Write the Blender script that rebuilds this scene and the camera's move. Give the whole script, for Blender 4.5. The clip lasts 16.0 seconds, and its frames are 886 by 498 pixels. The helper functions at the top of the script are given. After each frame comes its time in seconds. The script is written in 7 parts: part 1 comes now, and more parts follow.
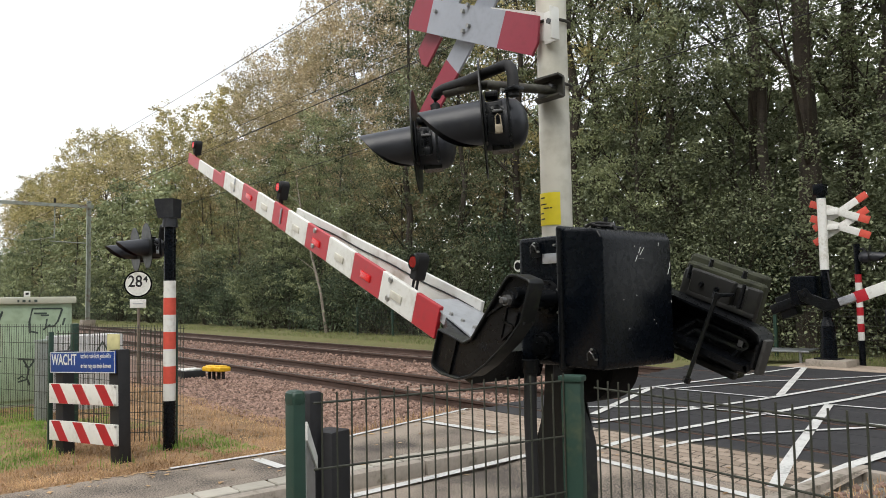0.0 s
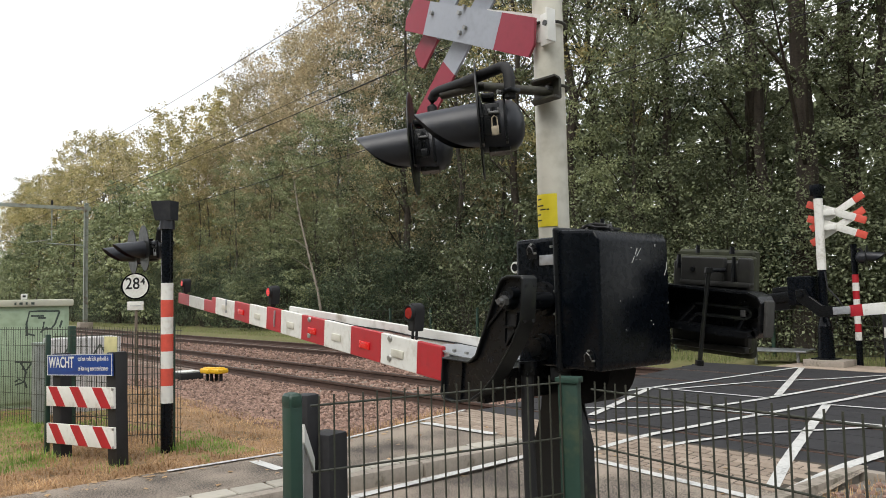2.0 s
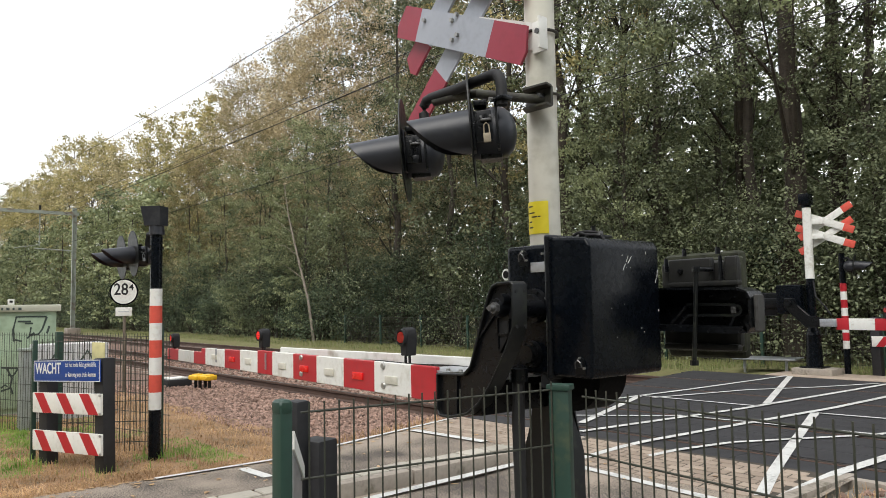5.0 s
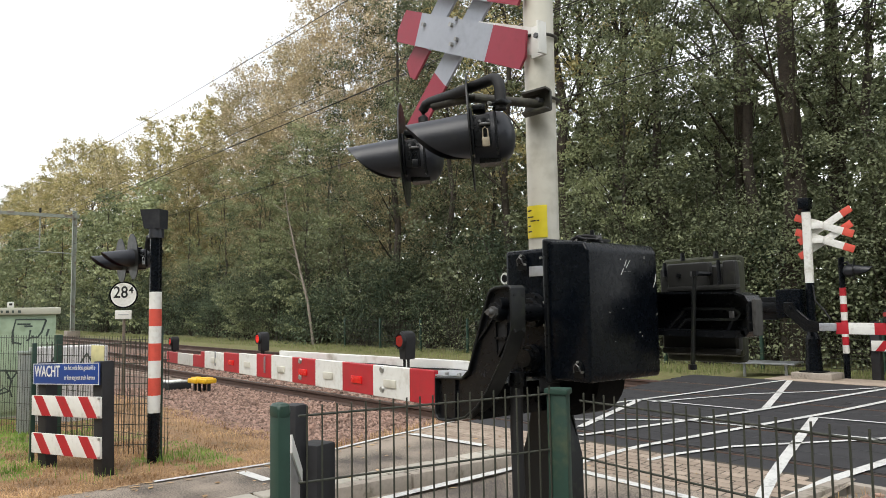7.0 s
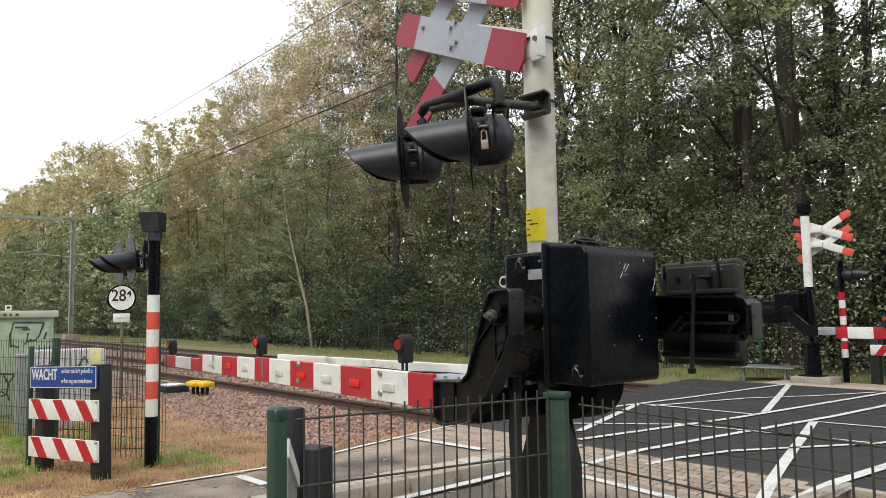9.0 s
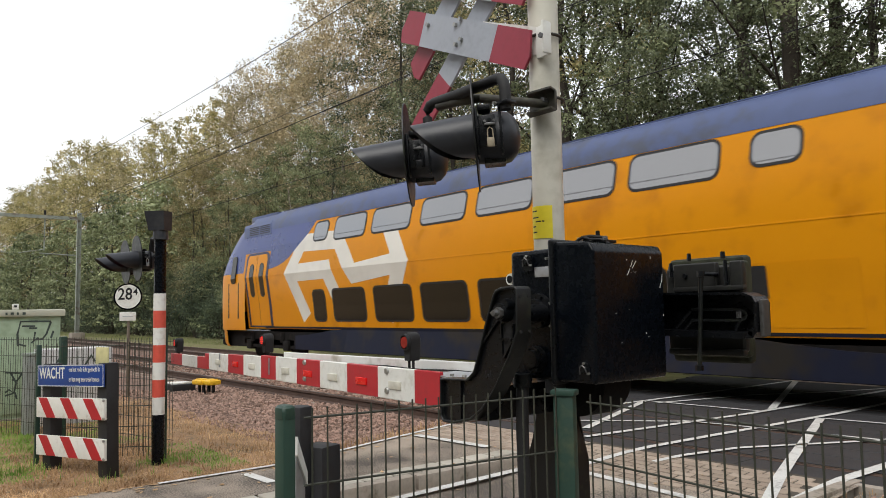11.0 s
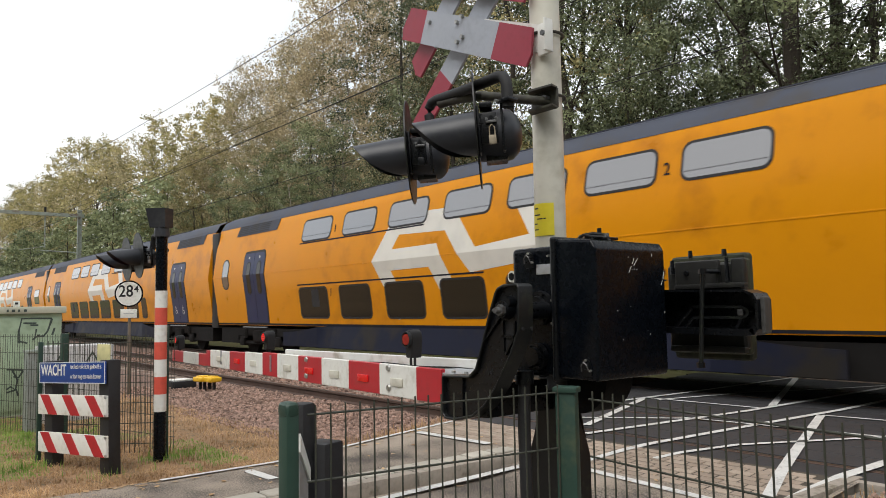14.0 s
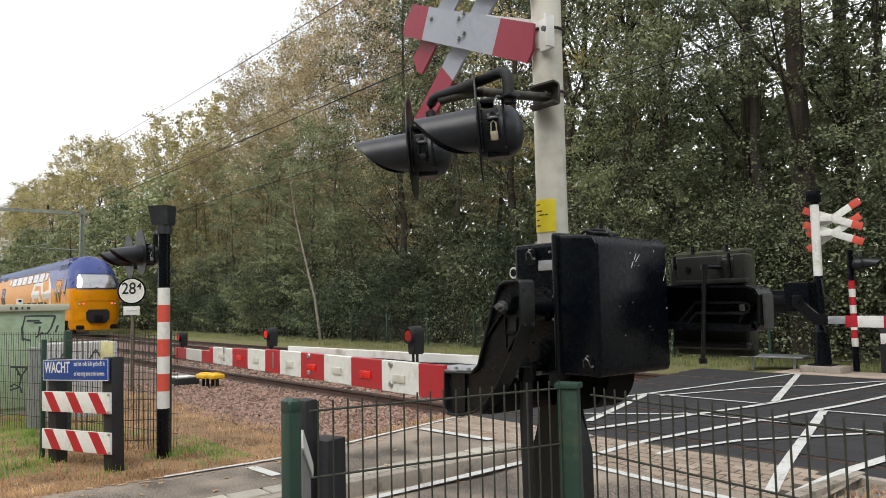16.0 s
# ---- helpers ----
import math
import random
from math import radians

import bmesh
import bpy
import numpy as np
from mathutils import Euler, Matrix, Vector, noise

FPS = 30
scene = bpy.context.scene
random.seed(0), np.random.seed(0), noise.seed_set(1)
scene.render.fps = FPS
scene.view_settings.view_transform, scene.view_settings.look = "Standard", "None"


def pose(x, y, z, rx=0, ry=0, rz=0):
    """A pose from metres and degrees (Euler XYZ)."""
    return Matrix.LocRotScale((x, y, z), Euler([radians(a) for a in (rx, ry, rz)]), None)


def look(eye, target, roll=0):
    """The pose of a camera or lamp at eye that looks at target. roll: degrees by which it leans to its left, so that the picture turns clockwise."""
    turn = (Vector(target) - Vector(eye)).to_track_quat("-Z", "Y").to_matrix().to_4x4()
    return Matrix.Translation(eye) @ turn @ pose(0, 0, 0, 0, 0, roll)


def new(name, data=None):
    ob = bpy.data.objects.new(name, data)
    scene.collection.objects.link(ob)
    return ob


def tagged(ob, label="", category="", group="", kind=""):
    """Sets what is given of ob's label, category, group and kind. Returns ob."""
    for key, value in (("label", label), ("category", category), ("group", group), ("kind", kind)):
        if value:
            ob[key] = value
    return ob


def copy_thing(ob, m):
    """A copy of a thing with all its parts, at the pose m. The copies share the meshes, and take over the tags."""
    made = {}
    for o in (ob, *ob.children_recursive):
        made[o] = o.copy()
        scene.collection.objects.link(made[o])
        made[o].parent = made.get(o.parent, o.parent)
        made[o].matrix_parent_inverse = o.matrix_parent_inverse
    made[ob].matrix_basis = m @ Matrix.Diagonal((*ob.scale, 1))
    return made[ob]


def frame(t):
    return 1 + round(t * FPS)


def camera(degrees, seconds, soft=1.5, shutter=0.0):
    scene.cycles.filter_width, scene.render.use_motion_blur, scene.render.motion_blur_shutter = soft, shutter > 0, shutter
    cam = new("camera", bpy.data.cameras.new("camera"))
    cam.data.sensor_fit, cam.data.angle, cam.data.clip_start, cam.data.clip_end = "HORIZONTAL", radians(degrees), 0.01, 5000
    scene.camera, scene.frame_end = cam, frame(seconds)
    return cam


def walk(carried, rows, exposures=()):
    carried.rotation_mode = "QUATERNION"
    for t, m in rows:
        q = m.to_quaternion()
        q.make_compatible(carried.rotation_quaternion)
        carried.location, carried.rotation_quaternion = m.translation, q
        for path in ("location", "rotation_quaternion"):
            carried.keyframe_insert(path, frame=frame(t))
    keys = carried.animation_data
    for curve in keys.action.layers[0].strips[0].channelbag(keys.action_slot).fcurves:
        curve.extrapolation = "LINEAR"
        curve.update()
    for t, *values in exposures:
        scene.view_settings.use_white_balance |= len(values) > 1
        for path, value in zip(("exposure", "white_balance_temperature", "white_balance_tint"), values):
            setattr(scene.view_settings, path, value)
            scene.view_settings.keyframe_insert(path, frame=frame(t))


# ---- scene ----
cam = camera(61.34, 16.0, soft=0.9, shutter=0.045)


def eye_pose(x, y, z, azimuth, pitch, roll):
    """A level camera turned left from +y by azimuth, tilted up by pitch, leaning left by roll."""
    return pose(x, y, z, 0, 0, azimuth) @ pose(0, 0, 0, 90 + pitch) @ pose(0, 0, 0, 0, 0, roll)


walk(cam, [
    (0, eye_pose(0.000, 0.000, 1.434, 51.448, 3.673, -1.096)),
    (0.5, eye_pose(0.003, 0.001, 1.434, 51.475, 3.712, -0.995)),
    (1, eye_pose(0.003, 0.000, 1.434, 51.381, 3.676, -1.086)),
    (1.5, eye_pose(0.002, 0.002, 1.437, 51.300, 3.636, -1.187)),
    (2, eye_pose(0.004, 0.002, 1.437, 51.280, 3.755, -1.269)),
    (2.5, eye_pose(0.004, 0.002, 1.437, 51.152, 3.892, -1.363)),
    (3, eye_pose(0.005, 0.000, 1.439, 50.888, 4.061, -1.377)),
    (3.5, eye_pose(0.000, -0.001, 1.436, 50.742, 4.287, -1.208)),
    (4, eye_pose(-0.003, -0.002, 1.434, 50.563, 4.296, -1.022)),
    (6.5, eye_pose(0.005, 0.006, 1.436, 50.487, 4.293, -1.070)),
    (7, eye_pose(0.007, 0.002, 1.436, 50.529, 4.560, -0.923)),
    (7.5, eye_pose(0.005, 0.003, 1.434, 50.592, 4.740, -0.872)),
    (8, eye_pose(0.004, 0.002, 1.434, 50.576, 4.621, -0.851)),
    (8.5, eye_pose(0.006, 0.003, 1.436, 50.445, 4.616, -0.762)),
    (9, eye_pose(-0.002, 0.012, 1.434, 50.442, 4.843, -0.859)),
    (11.5, eye_pose(-0.009, 0.003, 1.436, 50.863, 4.612, -1.004)),
    (12, eye_pose(-0.007, -0.001, 1.436, 50.929, 4.701, -0.936)),
    (12.5, eye_pose(-0.012, -0.001, 1.436, 51.018, 4.691, -0.960)),
    (13, eye_pose(-0.014, -0.003, 1.436, 50.912, 4.554, -0.927)),
    (13.5, eye_pose(-0.013, -0.004, 1.437, 50.854, 4.489, -0.961)),
    (14, eye_pose(-0.009, -0.003, 1.437, 50.830, 4.429, -1.028)),
    (14.5, eye_pose(-0.010, -0.003, 1.436, 50.853, 4.273, -1.000)),
    (15, eye_pose(-0.012, 0.000, 1.434, 50.869, 4.205, -1.018)),
    (15.5, eye_pose(-0.007, -0.003, 1.435, 50.910, 4.165, -1.071)),
    (16, eye_pose(-0.006, -0.003, 1.436, 51.010, 4.169, -1.174)),
], exposures=[(0.0, 0.50), (4.0, 0.56), (7.0, 0.66), (9.2, 0.64), (11.2, 0.32), (13.0, 0.33), (14.7, 0.35), (15.3, 0.38), (16.0, 0.48)])

# ---- light: a bright overcast sky ----
world = bpy.data.worlds.new("overcast_sky")
scene.world = world
world.use_nodes = True
wn, wl = world.node_tree.nodes, world.node_tree.links
wn.clear()
w_out = wn.new("ShaderNodeOutputWorld")
w_bg = wn.new("ShaderNodeBackground")
w_sky = wn.new("ShaderNodeTexSky")
w_sky.sky_type = "NISHITA"
w_sky.sun_disc = False
w_sky.sun_elevation = radians(52)
w_sky.sun_rotation = radians(200)
w_scale = wn.new("ShaderNodeVectorMath")
w_scale.operation = "SCALE"
w_scale.inputs["Scale"].default_value = 0.12
w_coord = wn.new("ShaderNodeTexCoord")
w_noise = wn.new("ShaderNodeTexNoise")
w_noise.inputs["Scale"].default_value = 2.6
w_noise.inputs["Detail"].default_value = 7.0
w_ramp = wn.new("ShaderNodeValToRGB")
w_ramp.color_ramp.elements[0].position = 0.34
w_ramp.color_ramp.elements[0].color = (0.78, 0.84, 0.91, 1)
w_ramp.color_ramp.elements[1].position = 0.56
w_ramp.color_ramp.elements[1].color = (1.0, 1.0, 1.0, 1)
w_mix = wn.new("ShaderNodeMix")
w_mix.data_type = "RGBA"
w_mix.inputs["Factor"].default_value = 0.9
wl.new(w_sky.outputs["Color"], w_scale.inputs[0])
wl.new(w_coord.outputs["Generated"], w_noise.inputs["Vector"])
wl.new(w_noise.outputs["Fac"], w_ramp.inputs["Fac"])
wl.new(w_scale.outputs["Vector"], w_mix.inputs["A"])
wl.new(w_ramp.outputs["Color"], w_mix.inputs["B"])
wl.new(w_mix.outputs["Result"], w_bg.inputs["Color"])
w_bg.inputs["Strength"].default_value = 1.0
wl.new(w_bg.outputs["Background"], w_out.inputs["Surface"])

sun_lamp = new("sun", bpy.data.lights.new("sun", "SUN"))
sun_lamp.data.energy = 1.5
sun_lamp.data.angle = radians(40)
sun_lamp.data.color = (1.0, 0.96, 0.9)
sun_lamp.matrix_world = look((14, -24, 46), (0, 8, 0))

# ---- materials ----
def mat(name, color, rough=0.6, metal=0.0, scale=12.0, vary=0.25, bump=0.0, fine=6.0, tint=None, spec=0.5):
    """A surface with two scales of variation round its base colour; tint: the colour of stains."""
    m = bpy.data.materials.new(name)
    m.use_nodes = True
    n, l = m.node_tree.nodes, m.node_tree.links
    b = n["Principled BSDF"]
    b.inputs["Metallic"].default_value = metal
    b.inputs["Specular IOR Level"].default_value = spec
    co = n.new("ShaderNodeTexCoord")
    big, small = n.new("ShaderNodeTexNoise"), n.new("ShaderNodeTexNoise")
    big.inputs["Scale"].default_value, small.inputs["Scale"].default_value = scale / fine, scale
    big.inputs["Detail"].default_value, small.inputs["Detail"].default_value = 4.0, 5.0
    add = n.new("ShaderNodeMath")
    add.operation = "ADD"
    half = n.new("ShaderNodeMath")
    half.operation = "MULTIPLY"
    half.inputs[1].default_value = 0.5
    ramp = n.new("ShaderNodeValToRGB")
    dark = tint or tuple(c * (1 - vary) for c in color)
    lite = tuple(min(1, c * (1 + vary * 0.6)) for c in color)
    ramp.color_ramp.elements[0].position, ramp.color_ramp.elements[0].color = 0.34, (*dark, 1)
    ramp.color_ramp.elements[1].position, ramp.color_ramp.elements[1].color = 0.66, (*lite, 1)
    mid = ramp.color_ramp.elements.new(0.48)
    mid.color = (*color, 1)
    for node in (big, small):
        l.new(co.outputs["Object"], node.inputs["Vector"])
    l.new(big.outputs["Fac"], add.inputs[0])
    l.new(small.outputs["Fac"], add.inputs[1])
    l.new(add.outputs[0], half.inputs[0])
    l.new(half.outputs[0], ramp.inputs["Fac"])
    l.new(ramp.outputs["Color"], b.inputs["Base Color"])
    rr = n.new("ShaderNodeMapRange")
    rr.inputs["To Min"].default_value, rr.inputs["To Max"].default_value = max(0.02, rough - 0.12), min(1, rough + 0.12)
    l.new(small.outputs["Fac"], rr.inputs["Value"])
    l.new(rr.outputs["Result"], b.inputs["Roughness"])
    if bump:
        bp = n.new("ShaderNodeBump")
        bp.inputs["Strength"].default_value = 0.5
        bp.inputs["Distance"].default_value = bump
        l.new(small.outputs["Fac"], bp.inputs["Height"])
        l.new(bp.outputs["Normal"], b.inputs["Normal"])
    return m


def pieces_mat(name, dark, lite, rough=0.85, scale=30.0, bump=0.004, island=False):
    """A surface whose pieces differ from one another, with fine grain on each."""
    m = mat(name, tuple((a + b) / 2 for a, b in zip(dark, lite)), rough, 0, scale, 0.3, bump)
    n, l = m.node_tree.nodes, m.node_tree.links
    src = n.new("ShaderNodeNewGeometry") if island else n.new("ShaderNodeObjectInfo")
    ramp = n.new("ShaderNodeValToRGB")
    ramp.color_ramp.elements[0].color, ramp.color_ramp.elements[1].color = (*dark, 1), (*lite, 1)
    l.new(src.outputs["Random Per Island" if island else "Random"], ramp.inputs["Fac"])
    old = n["Principled BSDF"].inputs["Base Color"].links[0].from_socket
    gain = n.new("ShaderNodeMix")
    gain.data_type, gain.blend_type = "RGBA", "MIX"
    gain.inputs["Factor"].default_value = 0.35
    l.new(ramp.outputs["Color"], gain.inputs["A"])
    l.new(old, gain.inputs["B"])
    l.new(gain.outputs["Result"], n["Principled BSDF"].inputs["Base Color"])
    return m


def leaf_mat(name, dark, lite, clump=0.8):
    """Leaves that differ from one another, in lighter and darker clumps of colour, with light shining through them."""
    m = bpy.data.materials.new(name)
    m.use_nodes = True
    n, l = m.node_tree.nodes, m.node_tree.links
    b = n["Principled BSDF"]
    geo = n.new("ShaderNodeNewGeometry")
    info = n.new("ShaderNodeObjectInfo")
    co = n.new("ShaderNodeTexCoord")
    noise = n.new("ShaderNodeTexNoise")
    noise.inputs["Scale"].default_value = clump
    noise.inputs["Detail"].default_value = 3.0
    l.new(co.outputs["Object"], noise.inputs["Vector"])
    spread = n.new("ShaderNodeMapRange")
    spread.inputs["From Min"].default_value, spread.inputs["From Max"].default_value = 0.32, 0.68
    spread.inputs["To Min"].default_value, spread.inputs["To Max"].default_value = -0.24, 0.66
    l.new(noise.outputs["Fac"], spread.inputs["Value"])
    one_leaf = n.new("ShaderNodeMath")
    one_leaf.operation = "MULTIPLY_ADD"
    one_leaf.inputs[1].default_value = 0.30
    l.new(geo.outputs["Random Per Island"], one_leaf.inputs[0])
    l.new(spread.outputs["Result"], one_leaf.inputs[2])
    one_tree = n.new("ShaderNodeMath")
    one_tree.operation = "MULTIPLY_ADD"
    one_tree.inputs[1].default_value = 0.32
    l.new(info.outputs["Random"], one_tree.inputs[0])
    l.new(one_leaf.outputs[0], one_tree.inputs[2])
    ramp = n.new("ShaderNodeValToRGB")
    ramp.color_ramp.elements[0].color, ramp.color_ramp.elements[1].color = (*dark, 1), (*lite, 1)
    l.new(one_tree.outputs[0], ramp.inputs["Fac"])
    l.new(ramp.outputs["Color"], b.inputs["Base Color"])
    b.inputs["Roughness"].default_value = 0.55
    b.inputs["Specular IOR Level"].default_value = 0.22
    tr = n.new("ShaderNodeBsdfTranslucent")
    l.new(ramp.outputs["Color"], tr.inputs["Color"])
    mix = n.new("ShaderNodeMixShader")
    mix.inputs["Fac"].default_value = 0.22
    l.new(b.outputs["BSDF"], mix.inputs[1])
    l.new(tr.outputs["BSDF"], mix.inputs[2])
    l.new(mix.outputs["Shader"], n["Material Output"].inputs["Surface"])
    return m


def glow_mat(name, color, strength):
    m = bpy.data.materials.new(name)
    m.use_nodes = True
    b = m.node_tree.nodes["Principled BSDF"]
    b.inputs["Base Color"].default_value = (*color, 1)
    b.inputs["Roughness"].default_value = 0.25
    b.inputs["Emission Color"].default_value = (*color, 1)
    b.inputs["Emission Strength"].default_value = strength
    return m


M_BLACK = mat("black_powder_coat", (0.0022, 0.0034, 0.0056), 0.27, 0, 40, 0.4, 0.0002, 9, (0.003, 0.004, 0.006), 0.22)
M_BLACK_CAST = mat("black_painted_casting", (0.0035, 0.0042, 0.0055), 0.3, 0, 55, 0.5, 0.0012, 9, (0.009, 0.0095, 0.010), 0.34)
M_BLACK_DULL = mat("dull_black_paint", (0.004, 0.004, 0.0045), 0.6, 0, 55, 0.4, 0.001, 9, (0.006, 0.006, 0.006), 0.08)
M_BLACK_MATT = mat("black_rubber", (0.010, 0.010, 0.011), 0.7, 0, 60, 0.4, 0.001)
M_MOSS_BLACK = mat("mossy_black_paint", (0.007, 0.008, 0.0085), 0.4, 0, 22, 0.5, 0.001, 5, (0.026, 0.030, 0.019), 0.35)
M_WORN_BLACK = mat("worn_black_paint", (0.017, 0.017, 0.016), 0.5, 0, 20, 0.5, 0.001, 5, (0.030, 0.031, 0.024), 0.3)
M_WORN_END = mat("rubbed_grey_paint", (0.055, 0.054, 0.052), 0.5, 0, 30, 0.4, 0.001, 5, (0.025, 0.025, 0.024), 0.3)
M_MOSS_EDGE = mat("algae_covered_black_paint", (0.036, 0.039, 0.024), 0.6, 0, 16, 0.5, 0.001, 4, (0.010, 0.011, 0.008), 0.2)
M_HOOD = mat("weathered_black_hood", (0.017, 0.019, 0.025), 0.42, 0, 18, 0.4, 0.0006, 6, (0.034, 0.035, 0.037))
M_RED = mat("red_paint", (0.43, 0.018, 0.028), 0.42, 0, 26, 0.15, 0.0, 8)
M_RED_BRIGHT = mat("red_reflector", (0.72, 0.015, 0.015), 0.25, 0, 26, 0.1, 0.0, 8)
M_RED_OLD = mat("faded_red_film", (0.31, 0.035, 0.06), 0.4, 0, 26, 0.12, 0.0, 8)
M_ORANGE_RED = mat("faded_orange_red_film", (0.62, 0.09, 0.06), 0.45, 0, 26, 0.15, 0.0, 8)
M_WHITE = mat("white_paint", (0.74, 0.74, 0.70), 0.45, 0, 22, 0.10, 0.0, 7, (0.58, 0.56, 0.50))
M_WHITE_OLD = mat("dirty_white_paint", (0.70, 0.70, 0.67), 0.5, 0, 9, 0.2, 0.0, 4, (0.42, 0.40, 0.34))
M_GREYWHITE = mat("grey_reflective_film", (0.36, 0.385, 0.44), 0.35, 0, 26, 0.10, 0.0, 8)
M_CREAM = mat("cream_painted_steel", (0.62, 0.60, 0.52), 0.45, 0, 14, 0.12, 0.0004, 5, (0.5, 0.48, 0.40))
M_STEEL = mat("galvanised_steel", (0.42, 0.44, 0.46), 0.42, 0.8, 35, 0.25, 0.0004, 6)
M_ALU = mat("dull_aluminium", (0.5, 0.52, 0.55), 0.4, 0.7, 30, 0.2, 0.0003, 6)
M_BOLT = mat("zinc_bolt", (0.42, 0.42, 0.40), 0.4, 0.8, 60, 0.3)
M_YELLOW = mat("yellow_label", (0.80, 0.66, 0.03), 0.5, 0, 20, 0.08)
M_YELLOW_PAINT = mat("yellow_paint", (0.78, 0.46, 0.02), 0.45, 0, 30, 0.15)
M_BRASS = mat("weathered_brass", (0.34, 0.29, 0.21), 0.5, 0.4, 60, 0.3)
M_BRACKET = mat("brown_black_bracket", (0.036, 0.033, 0.026), 0.6, 0, 24, 0.4, 0.0008, 6, (0.07, 0.07, 0.045))
M_FENCE = mat("green_coated_wire", (0.034, 0.037, 0.026), 0.55, 0, 30, 0.4, 0.0005, 6, (0.06, 0.055, 0.04))
M_POST_GREEN = mat("green_fence_post", (0.016, 0.045, 0.032), 0.5, 0, 25, 0.35, 0.0005, 6, (0.05, 0.07, 0.04))
M_BLUE_SIGN = mat("blue_sign", (0.012, 0.055, 0.26), 0.4, 0, 20, 0.1)
M_TARRED = mat("black_recycled_plastic", (0.016, 0.016, 0.018), 0.6, 0, 45, 0.5, 0.0015)
M_CABINET = mat("pale_green_cabinet", (0.36, 0.46, 0.32), 0.5, 0, 8, 0.15, 0.0004, 4, (0.28, 0.36, 0.24))
M_INK = mat("spray_paint", (0.05, 0.07, 0.06), 0.6, 0, 30, 0.3)
M_CONCRETE = mat("weathered_concrete", (0.29, 0.255, 0.215), 0.9, 0, 25, 0.35, 0.002, 7, (0.14, 0.125, 0.09))
M_ROADPAINT = mat("road_marking", (0.55, 0.55, 0.53), 0.7, 0, 40, 0.2, 0.001, 9, (0.30, 0.30, 0.29))
M_DECK = mat("black_crossing_deck", (0.025, 0.0245, 0.027), 0.8, 0, 90, 0.35, 0.002, 30)
M_ASPHALT = mat("brown_grey_asphalt", (0.21, 0.175, 0.14), 0.92, 0, 75, 0.85, 0.008, 60, (0.055, 0.046, 0.04))
for ramp in [q for q in M_ASPHALT.node_tree.nodes if q.type == "VALTORGB"]:
    for stop, place in zip(ramp.color_ramp.elements, (0.425, 0.495, 0.575)):
        stop.position = place
M_RAIL = mat("rusty_rail", (0.075, 0.045, 0.034), 0.75, 0.1, 30, 0.4, 0.001, 6)
M_RAILTOP = mat("worn_rail_head", (0.06, 0.05, 0.046), 0.42, 0.4, 30, 0.25)
M_SLEEPER = mat("concrete_sleeper", (0.26, 0.21, 0.17), 0.95, 0, 30, 0.3, 0.003, 6)
M_BALLAST = pieces_mat("ballast_stone", (0.047, 0.028, 0.021), (0.46, 0.302, 0.235), 0.9, 40, 0.004, True)
M_BALLAST_BED = mat("ballast_bed", (0.155, 0.097, 0.074), 0.95, 0, 26, 0.6, 0.03, 4, (0.11, 0.07, 0.05))
M_BRICK = pieces_mat("tan_paving_brick", (0.22, 0.17, 0.13), (0.38, 0.31, 0.245), 0.9, 40, 0.003)
M_JOINT = mat("sand_joint", (0.06, 0.05, 0.038), 0.95, 0, 60, 0.4, 0.002)
M_SOIL = mat("dry_soil", (0.26, 0.16, 0.085), 0.97, 0, 22, 0.6, 0.02, 9, (0.11, 0.085, 0.045))
M_GRASS_GROUND = mat("grass_ground", (0.13, 0.13, 0.05), 0.95, 0, 9, 0.5, 0.02, 4, (0.19, 0.15, 0.07))
M_GRASS_DRY = leaf_mat("rough_grass_blades", (0.11, 0.15, 0.05), (0.34, 0.35, 0.15), 1.2)
M_TRODDEN = mat("trodden_grey_ground", (0.15, 0.135, 0.115), 0.97, 0, 14, 0.45, 0.012, 5, (0.09, 0.08, 0.06))
M_GRASS = leaf_mat("grass_blades", (0.10, 0.21, 0.03), (0.32, 0.48, 0.11), 2.0)
M_STRAW = leaf_mat("dry_grass_blades", (0.19, 0.105, 0.045), (0.72, 0.49, 0.27), 2.0)
M_BARK = mat("bark", (0.055, 0.045, 0.035), 0.9, 0, 20, 0.45, 0.01, 5)
M_BARK_BROWN = mat("brown_oak_bark", (0.05, 0.04, 0.03), 0.95, 0, 24, 0.5, 0.02, 6)
M_BARK_PALE = mat("pale_bark", (0.22, 0.19, 0.155), 0.85, 0, 14, 0.35, 0.006, 4)
# darks lowered and lights raised: shade inside crowns is partly painted in
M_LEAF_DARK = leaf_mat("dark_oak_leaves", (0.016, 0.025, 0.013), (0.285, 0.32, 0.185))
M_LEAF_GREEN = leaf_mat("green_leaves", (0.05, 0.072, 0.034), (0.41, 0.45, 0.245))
M_LEAF_OLIVE = leaf_mat("olive_autumn_leaves", (0.16, 0.145, 0.065), (0.62, 0.53, 0.31), 0.7)
M_LEAF_YELLOW = leaf_mat("yellow_green_autumn_leaves", (0.15, 0.145, 0.05), (0.62, 0.53, 0.26), 0.7)
M_LEAF_TAN = leaf_mat("tan_autumn_leaves", (0.20, 0.17, 0.09), (0.68, 0.57, 0.37), 0.8)
M_SHRUB = leaf_mat("shrub_leaves", (0.012, 0.026, 0.015), (0.15, 0.195, 0.12), 1.6)
M_TRAIN_Y = mat("yellow_train_paint", (0.66, 0.258, 0.004), 0.32, 0, 1.8, 0.07, 0.0, 5, (0.50, 0.185, 0.008), 0.14)
M_TRAIN_B = mat("dark_skirt_paint", (0.010, 0.012, 0.026), 0.6, 0, 2.0, 0.3, 0.0, 4, (0.022, 0.019, 0.016), 0.15)
